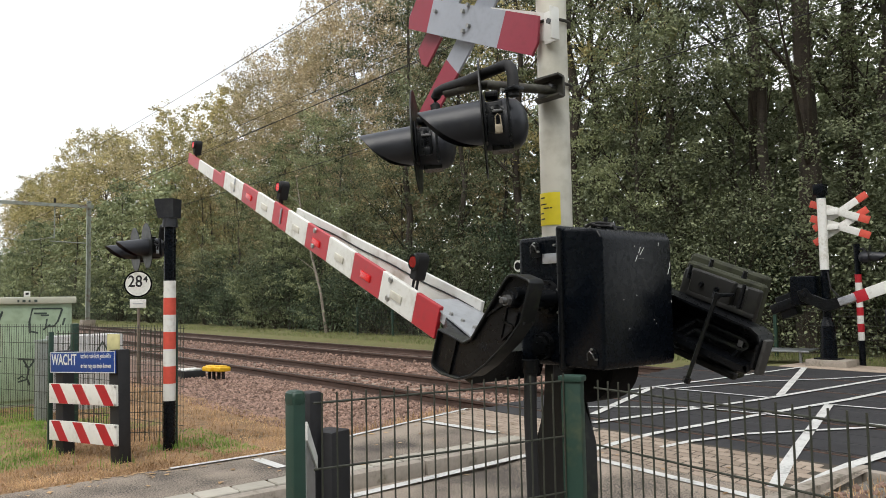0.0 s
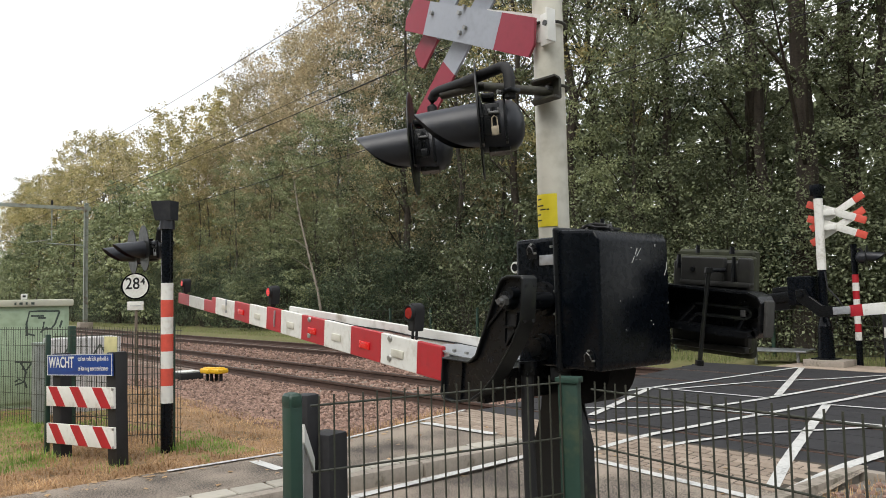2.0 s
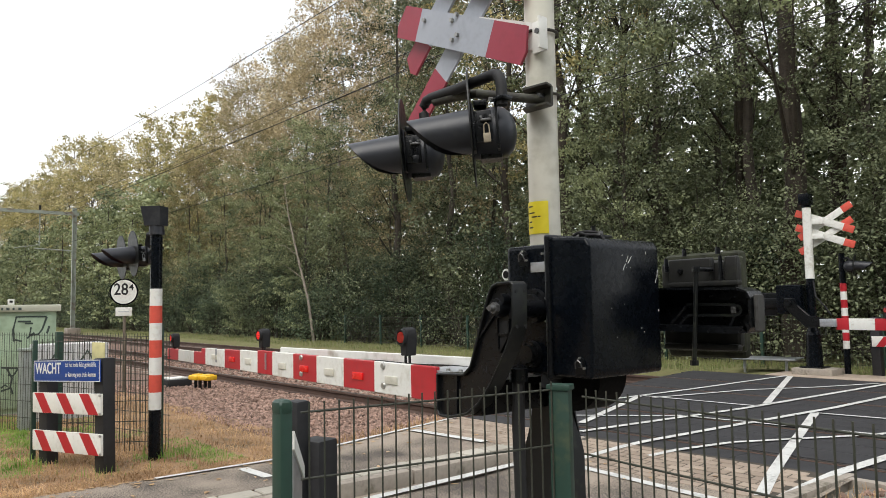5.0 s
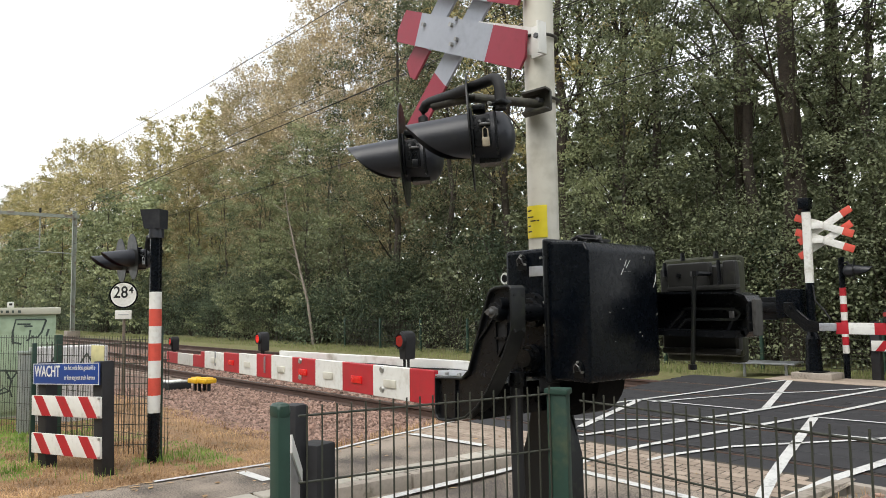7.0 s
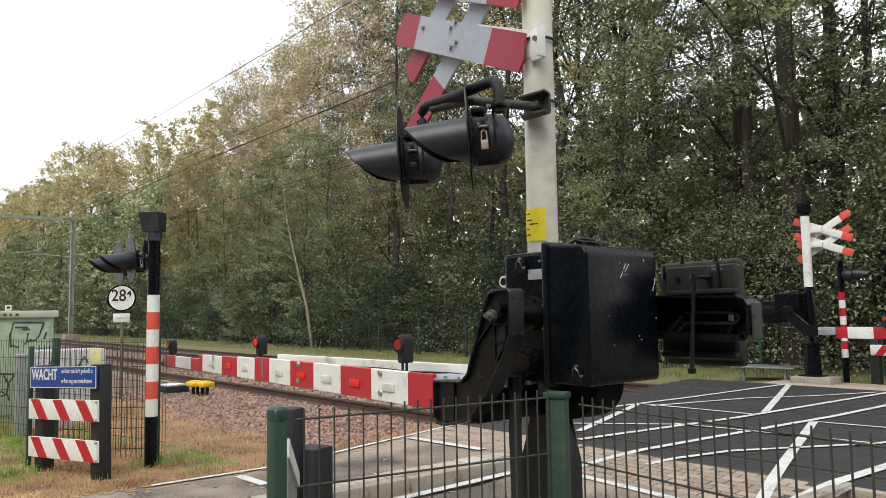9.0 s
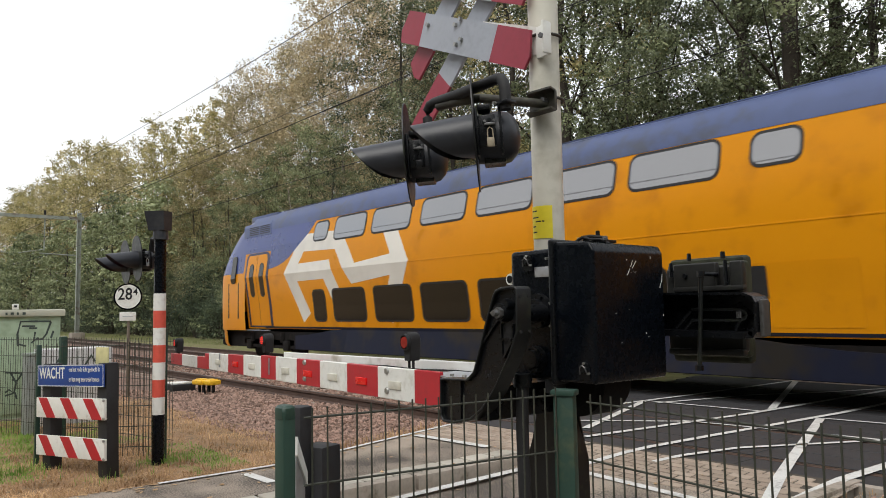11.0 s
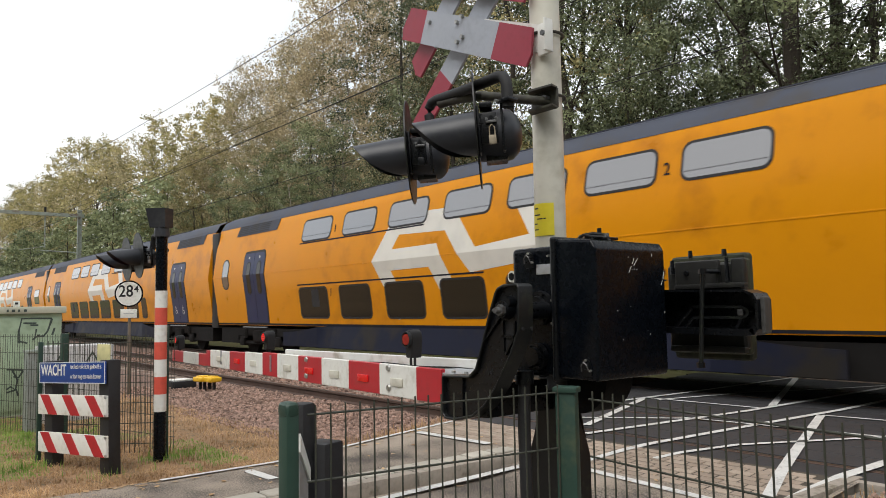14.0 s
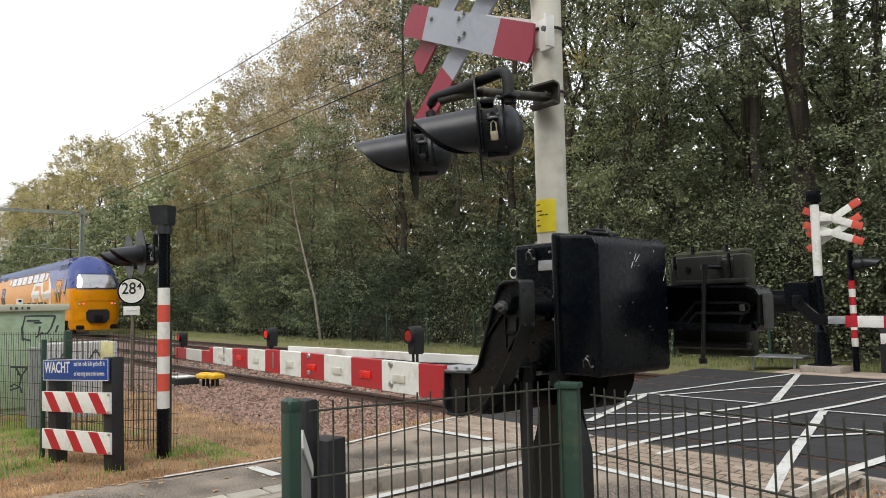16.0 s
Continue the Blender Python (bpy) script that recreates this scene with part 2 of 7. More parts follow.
M_TRAIN_DOOR = mat("navy_door_paint", (0.011, 0.018, 0.075), 0.38, 0, 2.0, 0.15, 0.0, 4, None, 0.35)
M_TRAIN_BLUE = mat("blue_train_paint", (0.018, 0.04, 0.20), 0.3, 0, 2.0, 0.15, 0.0, 4, None, 0.6)
M_TRAIN_W = mat("white_train_film", (0.68, 0.66, 0.60), 0.4, 0, 2.0, 0.1, 0.0, 4)
M_TRAIN_UNDER = mat("brake_dust_underframe", (0.010, 0.009, 0.0085), 0.8, 0, 8, 0.5, 0.004, 6, (0.018, 0.013, 0.010), 0.15)
M_TRAIN_ROOF = mat("grey_blue_roof", (0.06, 0.085, 0.19), 0.5, 0, 3, 0.25, 0.0, 5, (0.055, 0.065, 0.10))
M_TRAIN_ROOF_GREY = mat("dirty_grey_roof", (0.045, 0.052, 0.075), 0.7, 0, 3, 0.3, 0.0, 5, (0.045, 0.042, 0.045))
M_RUBBER = mat("black_gasket", (0.012, 0.012, 0.013), 0.6, 0, 40, 0.3)
M_LENS_OFF = mat("dark_red_lens", (0.30, 0.02, 0.015), 0.2, 0, 30, 0.2)
M_LENS_ON = glow_mat("lit_red_lens", (0.6, 0.012, 0.012), 0.5)
M_HEADLIGHT = glow_mat("red_tail_light", (0.9, 0.12, 0.05), 1.0)


def glass_mat(name, color, rough=0.05, ior=1.5, spec=1.0, coat=0.8):
    m = bpy.data.materials.new(name)
    m.use_nodes = True
    b = m.node_tree.nodes["Principled BSDF"]
    b.inputs["Base Color"].default_value = (*color, 1)
    b.inputs["Roughness"].default_value = rough
    b.inputs["Specular IOR Level"].default_value = spec
    b.inputs["IOR"].default_value = ior
    b.inputs["Coat Weight"].default_value = coat
    b.inputs["Coat Roughness"].default_value = 0.02
    return m


# same glass twice: sky reflection raised, or reflected wood's brown painted into the base
M_TRAIN_GLASS = glass_mat("tinted_train_glass", (0.018, 0.018, 0.022), 0.04, 2.05)
M_TRAIN_GLASS_LOW = glass_mat("brown_tinted_glass", (0.016, 0.014, 0.009), 0.08, 1.45, 0.4, 0.0)


# ---- mesh helpers ----
def bx(bm, c, s, bev=0.0, rot=None, seg=2):
    """A box with centre c and size s, bevelled."""
    m = Matrix.Translation(c) @ (rot if rot else Matrix.Identity(4)) @ Matrix.Diagonal((*s, 1))
    vs = bmesh.ops.create_cube(bm, size=1.0, matrix=m)["verts"]
    if bev:
        es = list({e for v in vs for e in v.link_edges})
        bmesh.ops.bevel(bm, geom=es, offset=bev, segments=seg, profile=0.6, affect="EDGES", clamp_overlap=True)


def cyl(bm, p0, p1, r, r2=None, seg=16):
    p0, p1 = Vector(p0), Vector(p1)
    d = p1 - p0
    m = Matrix.Translation((p0 + p1) / 2) @ d.to_track_quat("Z", "Y").to_matrix().to_4x4()
    bmesh.ops.create_cone(bm, cap_ends=True, segments=seg, radius1=r, radius2=r if r2 is None else r2, depth=d.length, matrix=m)


def tube(bm, pts, r, seg=10):
    """A round bar bent along pts."""
    pts = [Vector(p) for p in pts]
    rings = []
    up = Vector((0, 0, 1))
    for i, p in enumerate(pts):
        d = (pts[min(i + 1, len(pts) - 1)] - pts[max(i - 1, 0)]).normalized()
        a = d.cross(up if abs(d.z) < 0.95 else Vector((1, 0, 0))).normalized()
        b = d.cross(a)
        rr = r[i] if isinstance(r, (list, tuple)) else r
        rings.append([bm.verts.new(p + rr * (math.cos(q) * a + math.sin(q) * b)) for q in (2 * math.pi * k / seg for k in range(seg))])
    for u, v in zip(rings, rings[1:]):
        for k in range(seg):
            bm.faces.new((u[k], u[(k + 1) % seg], v[(k + 1) % seg], v[k]))
    bm.faces.new(rings[0][::-1])
    bm.faces.new(rings[-1])


def prism(bm, poly, a, b, axis="y"):
    """The outline poly drawn from a to b along an axis. poly holds the two other coordinates in their order."""
    put = {"x": lambda u, v, w: (w, u, v), "y": lambda u, v, w: (u, w, v), "z": lambda u, v, w: (u, v, w)}[axis]
    lo = [bm.verts.new(put(u, v, a)) for u, v in poly]
    hi = [bm.verts.new(put(u, v, b)) for u, v in poly]
    n = len(poly)
    bm.faces.new(lo)
    bm.faces.new(hi)
    for i in range(n):
        bm.faces.new((lo[i], lo[(i + 1) % n], hi[(i + 1) % n], hi[i]))


def link(name, bm, material, sharp=35):
    bmesh.ops.recalc_face_normals(bm, faces=bm.faces[:])
    for f in bm.faces:
        f.smooth = True
    lim = radians(sharp)
    for e in bm.edges:
        if len(e.link_faces) > 2 or (len(e.link_faces) == 2 and e.calc_face_angle(0) > lim):
            e.smooth = False
    me = bpy.data.meshes.new(name)
    bm.to_mesh(me)
    bm.free()
    for m in material if isinstance(material, (list, tuple)) else [material]:
        me.materials.append(m)
    return new(name, me)


def part(name, bm, material, parent, label=""):
    ob = link(name, bm, material)
    ob.parent = parent
    if label:
        tagged(ob, label)
    return ob


def thing(name, m, label, category, group="", kind=""):
    ob = new(name)
    ob.empty_display_size = 0.2
    ob.matrix_world = m
    ob.matrix_basis = m
    return tagged(ob, label, category, group, kind)


def setting(name, bm, material, label, category="ground"):
    return tagged(link(name, bm, material), label, category, "", "structure")


def B():
    return bmesh.new()


def one(fn, *a, **k):
    """A fresh bmesh holding one form."""
    bm = B()
    fn(bm, *a, **k)
    return bm


def text_part(name, body, size, m, material, parent, label="", extrude=0.0008, bold=0.0):
    """Raised lettering as a mesh, lying in the local xy plane of m."""
    cu = bpy.data.curves.new(name, "FONT")
    cu.body, cu.size, cu.extrude, cu.offset = body, size, extrude, bold
    cu.align_x, cu.align_y = "LEFT", "BOTTOM"
    cu.resolution_u = 3
    tmp = bpy.data.objects.new(name, cu)
    scene.collection.objects.link(tmp)
    dg = bpy.context.evaluated_depsgraph_get()
    me = bpy.data.meshes.new_from_object(tmp.evaluated_get(dg))
    bpy.data.objects.remove(tmp)
    bpy.data.curves.remove(cu)
    me.transform(m)
    me.materials.clear()
    me.materials.append(material)
    ob = new(name, me)
    ob.parent = parent
    if label:
        tagged(ob, label)
    return ob

# ---- ground, road and track ----
def wave(x, y, s=1.0, seed=0.0):
    return noise.noise(Vector((x * s, y * s, seed)))


def sheet(bm, xs, ys, zf):
    grid = [[bm.verts.new((x, y, zf(x, y))) for x in xs] for y in ys]
    for a, b in zip(grid, grid[1:]):
        for i in range(len(xs) - 1):
            bm.faces.new((a[i], a[i + 1], b[i + 1], b[i]))


def span(a, b, n):
    return [a + (b - a) * i / n for i in range(n + 1)]


def road_z(y):
    """The carriageway lies a kerb's height below the path and climbs to the crossing."""
    return -0.12 + 0.12 * min(1, max(0, (y - 4.6) / 1.7))


def path_edge(y):
    """The verge's side of the foot and cycle path."""
    return -6.63 - 0.27 * max(0, y - 3.3)


bm = B()
sheet(bm, [-2500, -400, -120, -60, -30, -8, 8, 40, 400, 2500], [-2500, -300, -40, -10, 4, 14, 40, 300, 2500], lambda x, y: -0.32)
setting("ground", bm, M_GRASS_GROUND, "flat grassy ground that runs to the horizon")

bm = B()
sheet(bm, span(-60, -15, 20) + span(-14.6, -6.4, 60), span(-16, 4.4, 80), lambda x, y: -0.012 + 0.03 * wave(x, y, 0.7) * min(1, max(0, (path_edge(y) - x) * 1.2)) + 0.012 * wave(x, y, 4.0) * min(1, max(0, (path_edge(y) - x) * 2)) - (0.35 if x > path_edge(y) + 0.02 else 0) - 0.07 * max(0, y - 3.4))
setting("verge", bm, M_SOIL, "verge of dry brown soil beside the path")

bm = B()
ys = span(-16, 6.15, 60)
left = [bm.verts.new((path_edge(y), y, 0)) for y in ys]
right = [bm.verts.new((-5.66, y, 0)) for y in ys]
lowl = [bm.verts.new((path_edge(y), y, -0.2)) for y in ys]
for i in range(len(ys) - 1):
    bm.faces.new((left[i], right[i], right[i + 1], left[i + 1]))
    bm.faces.new((lowl[i], left[i], left[i + 1], lowl[i + 1]))
setting("pavement", bm, M_ASPHALT, "worn brown-grey asphalt path along the kerb", "path")

bm = B()
sheet(bm, [-5.34, -4.6, -3.9, -3.2, -2.62], span(-16, 4.5, 20) + span(4.6, 6.33, 12), lambda x, y: road_z(y))
setting("road", bm, M_ASPHALT, "worn brown-grey asphalt road rising to the tracks", "road")

bm = B()
sheet(bm, span(-2.6, 8, 24), span(-8, 6.3, 40), lambda x, y: -0.05 + 0.05 * wave(x, y, 1.3, 4.0) + 0.02 * wave(x, y, 5.0, 2.0))
setting("verge_near", bm, M_TRODDEN, "trodden grey-brown verge with rubble beside the road")
bm = B()
bx(bm, (-2.72, 5.5, -0.06), (0.12, 2.0, 0.14), 0.015)
bx(bm, (-2.0, 6.36, -0.05), (1.5, 0.1, 0.1), 0.01)
setting("trim", bm, M_CONCRETE, "grey concrete edging band beside the road", "kerb")

# kerb stones and the pale slabs behind them
kerb = tagged(new("kerb"), "weathered concrete kerb along the road", "kerb", "", "structure")
km = one(bx, (0, 0, 0), (0.13, 0.985, 0.3), 0.025)
km_ob = link("kerb_stone", km, M_CONCRETE)
km_ob.parent = kerb
km_ob.location = (-5.37, -7.5, -0.147)
for i in range(1, 14):
    o = km_ob.copy()
    scene.collection.objects.link(o)
    o.location = (-5.37 + 0.004 * math.sin(i * 2.1), -7.5 + i, -0.147 + 0.003 * math.sin(i * 1.3))
part("kerb_end", one(bx, (-5.37, 6.17, -0.147), (0.13, 0.33, 0.3), 0.02), M_CONCRETE, kerb)
slab_band = tagged(new("slab_band"), "row of pale paving slabs behind the kerb", "paving", "", "structure")
sl = link("slab", one(bx, (0, 0, 0), (0.2, 0.282, 0.06), 0.008, None, 1), pieces_mat("pale_slab", (0.30, 0.28, 0.235), (0.46, 0.43, 0.37), 0.9, 30, 0.002))
sl.parent = slab_band
sl.location = (-5.547, -0.2, -0.022)
for i in range(1, 21):
    o = sl.copy()
    scene.collection.objects.link(o)
    o.location = (-5.547 + 0.003 * math.sin(i * 3.3), -0.2 + i * 0.3, -0.022 + 0.003 * math.sin(i * 1.9))
    o.rotation_euler = (0, 0, 0.012 * math.sin(i * 5.1))

# crossing deck of black panels
def deck_left(y):
    return -7.28 - 0.27 * max(0, y - 6.36) * 0.75


deck = tagged(new("crossing_deck"), "black panelled level crossing deck between the rails", "road", "", "structure")
for a, b in ((6.36, 6.745), (6.90, 8.235), (8.395, 10.745), (10.90, 12.235), (12.395, 13.85)):
    n = max(1, round((b - a) / 0.5))
    for i in range(n):
        y0, y1 = a + (b - a) * i / n, a + (b - a) * (i + 1) / n
        x0 = deck_left((y0 + y1) / 2)
        while x0 < 5:
            x1 = min(5, x0 + 1.8)
            part("panel", one(bx, ((x0 + x1) / 2, (y0 + y1) / 2, -0.1 + 0.0015 * math.sin(x0 * 7 + y0 * 3)), (x1 - x0 - 0.008, y1 - y0 - (0.012 if i else 0.004), 0.2), 0.005, None, 1), M_DECK, deck)
            x0 = x1


# black strips added to darken the flangeway gaps beside the rails
for y in (6.82, 8.32, 10.82, 12.32):
    bm = B()
    for s_ in (-1, 1):
        x0 = deck_left(y)
        bx(bm, ((x0 + 5) / 2, y + s_ * 0.058, -0.062), (5 - x0, 0.042, 0.10))
    part("flangeway_filler", bm, M_BLACK_MATT, deck, "added black strip in the gap beside the rail")


def stripe(bm, pts, w, z=0.005, steps=6):
    """A painted line along pts, following the road's height."""
    for (xa, ya), (xb, yb) in zip(pts, pts[1:]):
        d = Vector((xb - xa, yb - ya)).normalized()
        n = Vector((-d.y, d.x)) * w / 2
        prev = None
        for k in range(steps + 1):
            x, y = xa + (xb - xa) * k / steps, ya + (yb - ya) * k / steps
            zz = (road_z(y) if x > -5.4 else 0) + z
            wob = 1 + 0.06 * wave(x, y, 6.0)
            row = [bm.verts.new((x + n.x * wob, y + n.y * wob, zz)), bm.verts.new((x - n.x * wob, y - n.y * wob, zz))]
            if prev:
                bm.faces.new((prev[0], prev[1], row[1], row[0]))
            prev = row


LINES = [
    ([(-6.57, 2.2), (-6.575, 3.25), (-6.76, 4.04), (-7.03, 5.0), (-7.35, 6.2)], 0.055), ([(-6.98, 5.24), (-5.85, 5.33)], 0.11),
    ([(-6.45, 2.93), (-5.97, 2.95)], 0.10), ([(-5.15, -8), (-5.15, 5.2)], 0.10),
    ([(-5.2, 5.42), (-2.82, 5.22)], 0.10), ([(-2.82, 5.2), (-2.74, 7.6)], 0.11), ([(-2.74, 7.6), (-2.7, 13.8)], 0.10),
    ([(-2.95, 5.5), (-4.37, 9.56)], 0.10), ([(-5.2, 9.95), (-6.72, 13.8)], 0.10), ([(-5.93, 6.96), (-6.95, 9.5)], 0.10),
    ([(-7.08, 8.3), (-6.9, 10.8), (-6.8, 13.8)], 0.08), ([(-5.55, 6.5), (-5.2, 9.3), (-4.95, 13.7)], 0.09),
    ([(-4.78, 5.4), (-4.62, 7.6), (-4.4, 10.2), (-4.3, 13.7)], 0.09), ([(-4.3, 6.0), (-4.06, 7.06), (-3.3, 8.4), (-2.8, 9.6)], 0.07),
    ([(-7.0, 9.6), (-5.15, 9.67)], 0.06), ([(-4.36, 9.57), (-2.8, 9.75)], 0.06), ([(-5.5, 8.25), (-3.2, 8.5)], 0.05),
    ([(-6.4, 7.35), (-5.3, 8.3)], 0.06), ([(-6.7, 9.5), (-6.2, 11.3), (-5.6, 12.3), (-5.1, 13.5)], 0.07),
]
for pts, w in LINES:
    bm = B()
    stripe(bm, pts, w, 0.014 if pts[-1][1] > 5.3 else 0.006)
    setting("road_marking", bm, M_ROADPAINT, "worn white painted line on the road surface", "road marking")

# rails
RAILS = (6.82, 8.32, 10.82, 12.32)
PROFILE = [(-0.07, -0.16), (0.07, -0.16), (0.07, -0.148), (0.012, -0.125), (0.010, -0.05), (0.035, -0.036), (0.035, -0.006), (0.028, 0.0), (-0.028, 0.0), (-0.035, -0.006), (-0.035, -0.036), (-0.010, -0.05), (-0.012, -0.125), (-0.07, -0.148)]
for k, y in enumerate(RAILS):
    r = tagged(new("rail"), "rusty brown steel rail with a worn head", "rail", "", "structure")
    part("rail_body", one(prism, [(y + u, v) for u, v in PROFILE], -420, 60, "x"), M_RAIL, r)
    part("rail_head", one(bx, (-180, y, 0.0008), (480, 0.046, 0.0024)), M_RAILTOP, r, "worn shiny running surface")
def ballast_z(x, y):
    z = -0.175 + 0.03 * wave(x, y, 2.2, 7.0) + 0.012 * wave(x, y, 9.0, 3.0)
    if 8.5 < y < 10.6:
        z += 0.06
    return z + 0.10 * max(0, min(1, (5.2 - y) / 1.2)) - 0.1 * max(0, y - 13.2)


bm = B()
sheet(bm, [-420, -200, -120, -80, -60] + span(-50, -20, 60) + span(-19.8, -7.28, 100), span(3.95, 14.4, 80), ballast_z)
setting("ballast_bed", bm, M_BALLAST_BED, "bed of brown crushed stone under the tracks")
for k, y in enumerate((7.57, 11.57)):
    tr = tagged(new("track"), "concrete sleepers under the rails", "track", "", "structure")
    s0 = link("sleeper", one(bx, (0, 0, 0), (0.26, 2.5, 0.2), 0.03, None, 1), M_SLEEPER)
    s0.parent = tr
    s0.location = (-7.7, y, -0.265)
    for i in range(1, 70):
        o = s0.copy()
        scene.collection.objects.link(o)
        o.location = (-7.7 - 0.6 * i, y + 0.01 * math.sin(i * 3.7), -0.265)
    bm = B()
    for i in range(70, 400):
        bx(bm, (-7.7 - 0.6 * i, y, -0.265), (0.26, 2.5, 0.2))
    tagged(part("far_sleepers", bm, M_SLEEPER, tr), kind="stuff")


def ico_cloud(name, spots, material, label, category, parent=None):
    """Many small uneven stones in one mesh."""
    base = bmesh.new()
    bmesh.ops.create_icosphere(base, subdivisions=1, radius=1.0)
    v0 = np.array([v.co for v in base.verts])
    f0 = np.array([[v.index for v in f.verts] for f in base.faces])
    base.free()
    rng = np.random.default_rng(5)
    n = len(spots)
    pts = np.array(spots)
    sc = pts[:, 3, None, None] * rng.uniform(0.6, 1.25, (n, len(v0), 1)) * rng.uniform(0.7, 1.3, (n, 1, 3))
    v = v0[None] * sc + pts[:, None, :3]
    f = f0[None] + (np.arange(n) * len(v0))[:, None, None]
    me = bpy.data.meshes.new(name)
    me.from_pydata(v.reshape(-1, 3).tolist(), [], f.reshape(-1, 3).tolist())
    me.materials.append(material)
    ob = new(name, me)
    return tagged(ob, label, category, "", "stuff")


rng = random.Random(3)
spots = []
for i in range(15000):
    x, y = -7.3 - 9.0 * rng.random() ** 1.6, 4.0 + 2.75 * rng.random()
    spots.append((x, y, ballast_z(x, y) + 0.006 + 0.012 * rng.random(), rng.uniform(0.014, 0.036)))
for i in range(6500):
    x, y = -7.5 - 22 * rng.random() ** 1.5, rng.choice((8.4 + 2.35 * rng.random(), 6.9 + 1.35 * rng.random()))
    spots.append((x, y, ballast_z(x, y) + 0.012, rng.uniform(0.02, 0.044)))
ico_cloud("ballast_stones", spots, M_BALLAST, "loose brown and pink crushed stone beside the track", "ballast")

# far side of the crossing
bm = B()
sheet(bm, span(-420, -60, 20) + span(-58, 14, 60), span(13.9, 15.5, 8) + span(16, 60, 28), lambda x, y: -0.03 + 0.05 * wave(x, y, 0.5, 9.0) - (0.24 * min(1, max(0, (14.9 - y) / 0.8)) if x < -8.4 else 0))
setting("far_verge", bm, M_GRASS_GROUND, "green grass verge beyond the tracks")
bm = B()
bx(bm, (-1.0, 14.35, -0.04), (12.5, 0.95, 0.1), 0.01)
setting("far_apron", bm, mat("far_paving", (0.36, 0.29, 0.23), 0.9, 0, 14, 0.3, 0.003), "pale paved strip beyond the crossing", "paving")

# ---- the barrier machine and its boom ----
M_STEEL_DARK = mat("greasy_steel", (0.14, 0.14, 0.14), 0.4, 0.7, 60, 0.4)
PIVOT = Vector((-2.37, 2.30, 1.41))
# machine and mast fit the camera's view; shrunk to 0.86 round its eye
EYE_SHRINK = Matrix.Translation((0, 0, 1.434)) @ Matrix.Scale(0.86, 4) @ Matrix.Translation((0, 0, -1.434))
FOOT = -0.373
machine = thing("barrier_machine", pose(-2.38, 2.8, -0.12), "black level crossing barrier machine on a steel pedestal", "barrier")
machine["eye_shrunk"] = 1
I_M = machine.matrix_world.inverted()


def wpart(name, bm, material, parent, label="", drawn=False):
    """A part built in world coordinates, shrunk round the camera's eye if marked, moved into its thing's space."""
    ob = part(name, bm, material, parent, label)
    root = parent
    while root.parent:
        root = root.parent
    if root.get("eye_shrunk") and not drawn:
        ob.data.transform(EYE_SHRINK)
    up = parent
    m = Matrix.Identity(4)
    while up:
        m = up.matrix_basis @ m
        up = up.parent
    ob.data.transform(m.inverted())
    return ob


bm = B()
bx(bm, (-2.875, 3.265, 1.405), (0.35, 0.58, 0.70), 0.03, None, 4)
housing = wpart("housing", bm, M_BLACK, machine)
bm = B()
prism(bm, [(-2.705, 1.055), (-2.445, 1.05), (-2.435, 1.08), (-2.435, 1.725), (-2.46, 1.765), (-2.705, 1.785)], 2.955, 3.55, "y")
bmesh.ops.bevel(bm, geom=bm.edges[:], offset=0.022, segments=3, profile=0.6, affect="EDGES", clamp_overlap=True)
cover = wpart("cover", bm, M_BLACK, machine, "black cover with scratched corners")
bm = B()
bx(bm, (-2.712, 3.255, 1.417), (0.034, 0.635, 0.765), 0.016, None, 4)
wpart("seam_flange", bm, M_BLACK_CAST, machine)
wpart("nameplate", one(bx, (-2.797, 2.971, 1.631), (0.115, 0.006, 0.055), 0.002), M_ALU, machine, "blank aluminium nameplate")
for dx in (-0.05, 0.05):
    for dz in (-0.02, 0.02):
        wpart("rivet", one(cyl, (-2.797 + dx, 2.970, 1.631 + dz), (-2.797 + dx, 2.964, 1.631 + dz), 0.004, None, 8), M_BOLT, machine)
for x, z in ((-2.891, 1.69), (-2.508, 1.125)):
    bm = B()
    prism(bm, [(x - 0.032, z - 0.05), (x + 0.032, z - 0.05), (x + 0.032, z - 0.005), (x + 0.022, z + 0.025), (x, z + 0.038), (x - 0.022, z + 0.025), (x - 0.032, z - 0.005)], 2.948, 2.96, "y")
    cyl(bm, (x, 2.95, z), (x, 2.93, z), 0.019, 0.015, 14)
    latch = wpart("latch", bm, M_BLACK_CAST, machine)
    tb = B()
    tube(tb, [(x - 0.024, 2.94, z - 0.025), (x - 0.016, 2.93, z + 0.008), (x, 2.928, z + 0.022), (x + 0.016, 2.93, z + 0.008), (x + 0.024, 2.94, z - 0.025)], 0.0035, 6)
    wpart("latch_bow", tb, M_STEEL_DARK, latch, "thin steel bow")
    for dx, dz in ((0.0, 0.03), (0.03, -0.02)):
        wpart("latch_pin", one(cyl, (x + dx, 2.95, z + dz), (x + dx, 2.938, z + dz), 0.006, None, 8), M_BOLT, latch)
for x, z in ((-2.755, 1.70), (-2.74, 1.46), (-2.74, 1.34)):
    wpart("screw", one(cyl, (x, 2.97, z), (x, 2.952, z), 0.007, None, 8), M_BOLT, machine)
# unidentified white ring: a guessed disc, placed so its edge shows in view
bm = B()
cyl(bm, (-3.12, 3.06, 1.605), (-3.12, 3.04, 1.605), 0.034, None, 20)
bx(bm, (-3.08, 3.07, 1.605), (0.08, 0.02, 0.02))
white_ring = wpart("indicator", bm, M_WHITE, machine, "white ringed disc of unknown use")
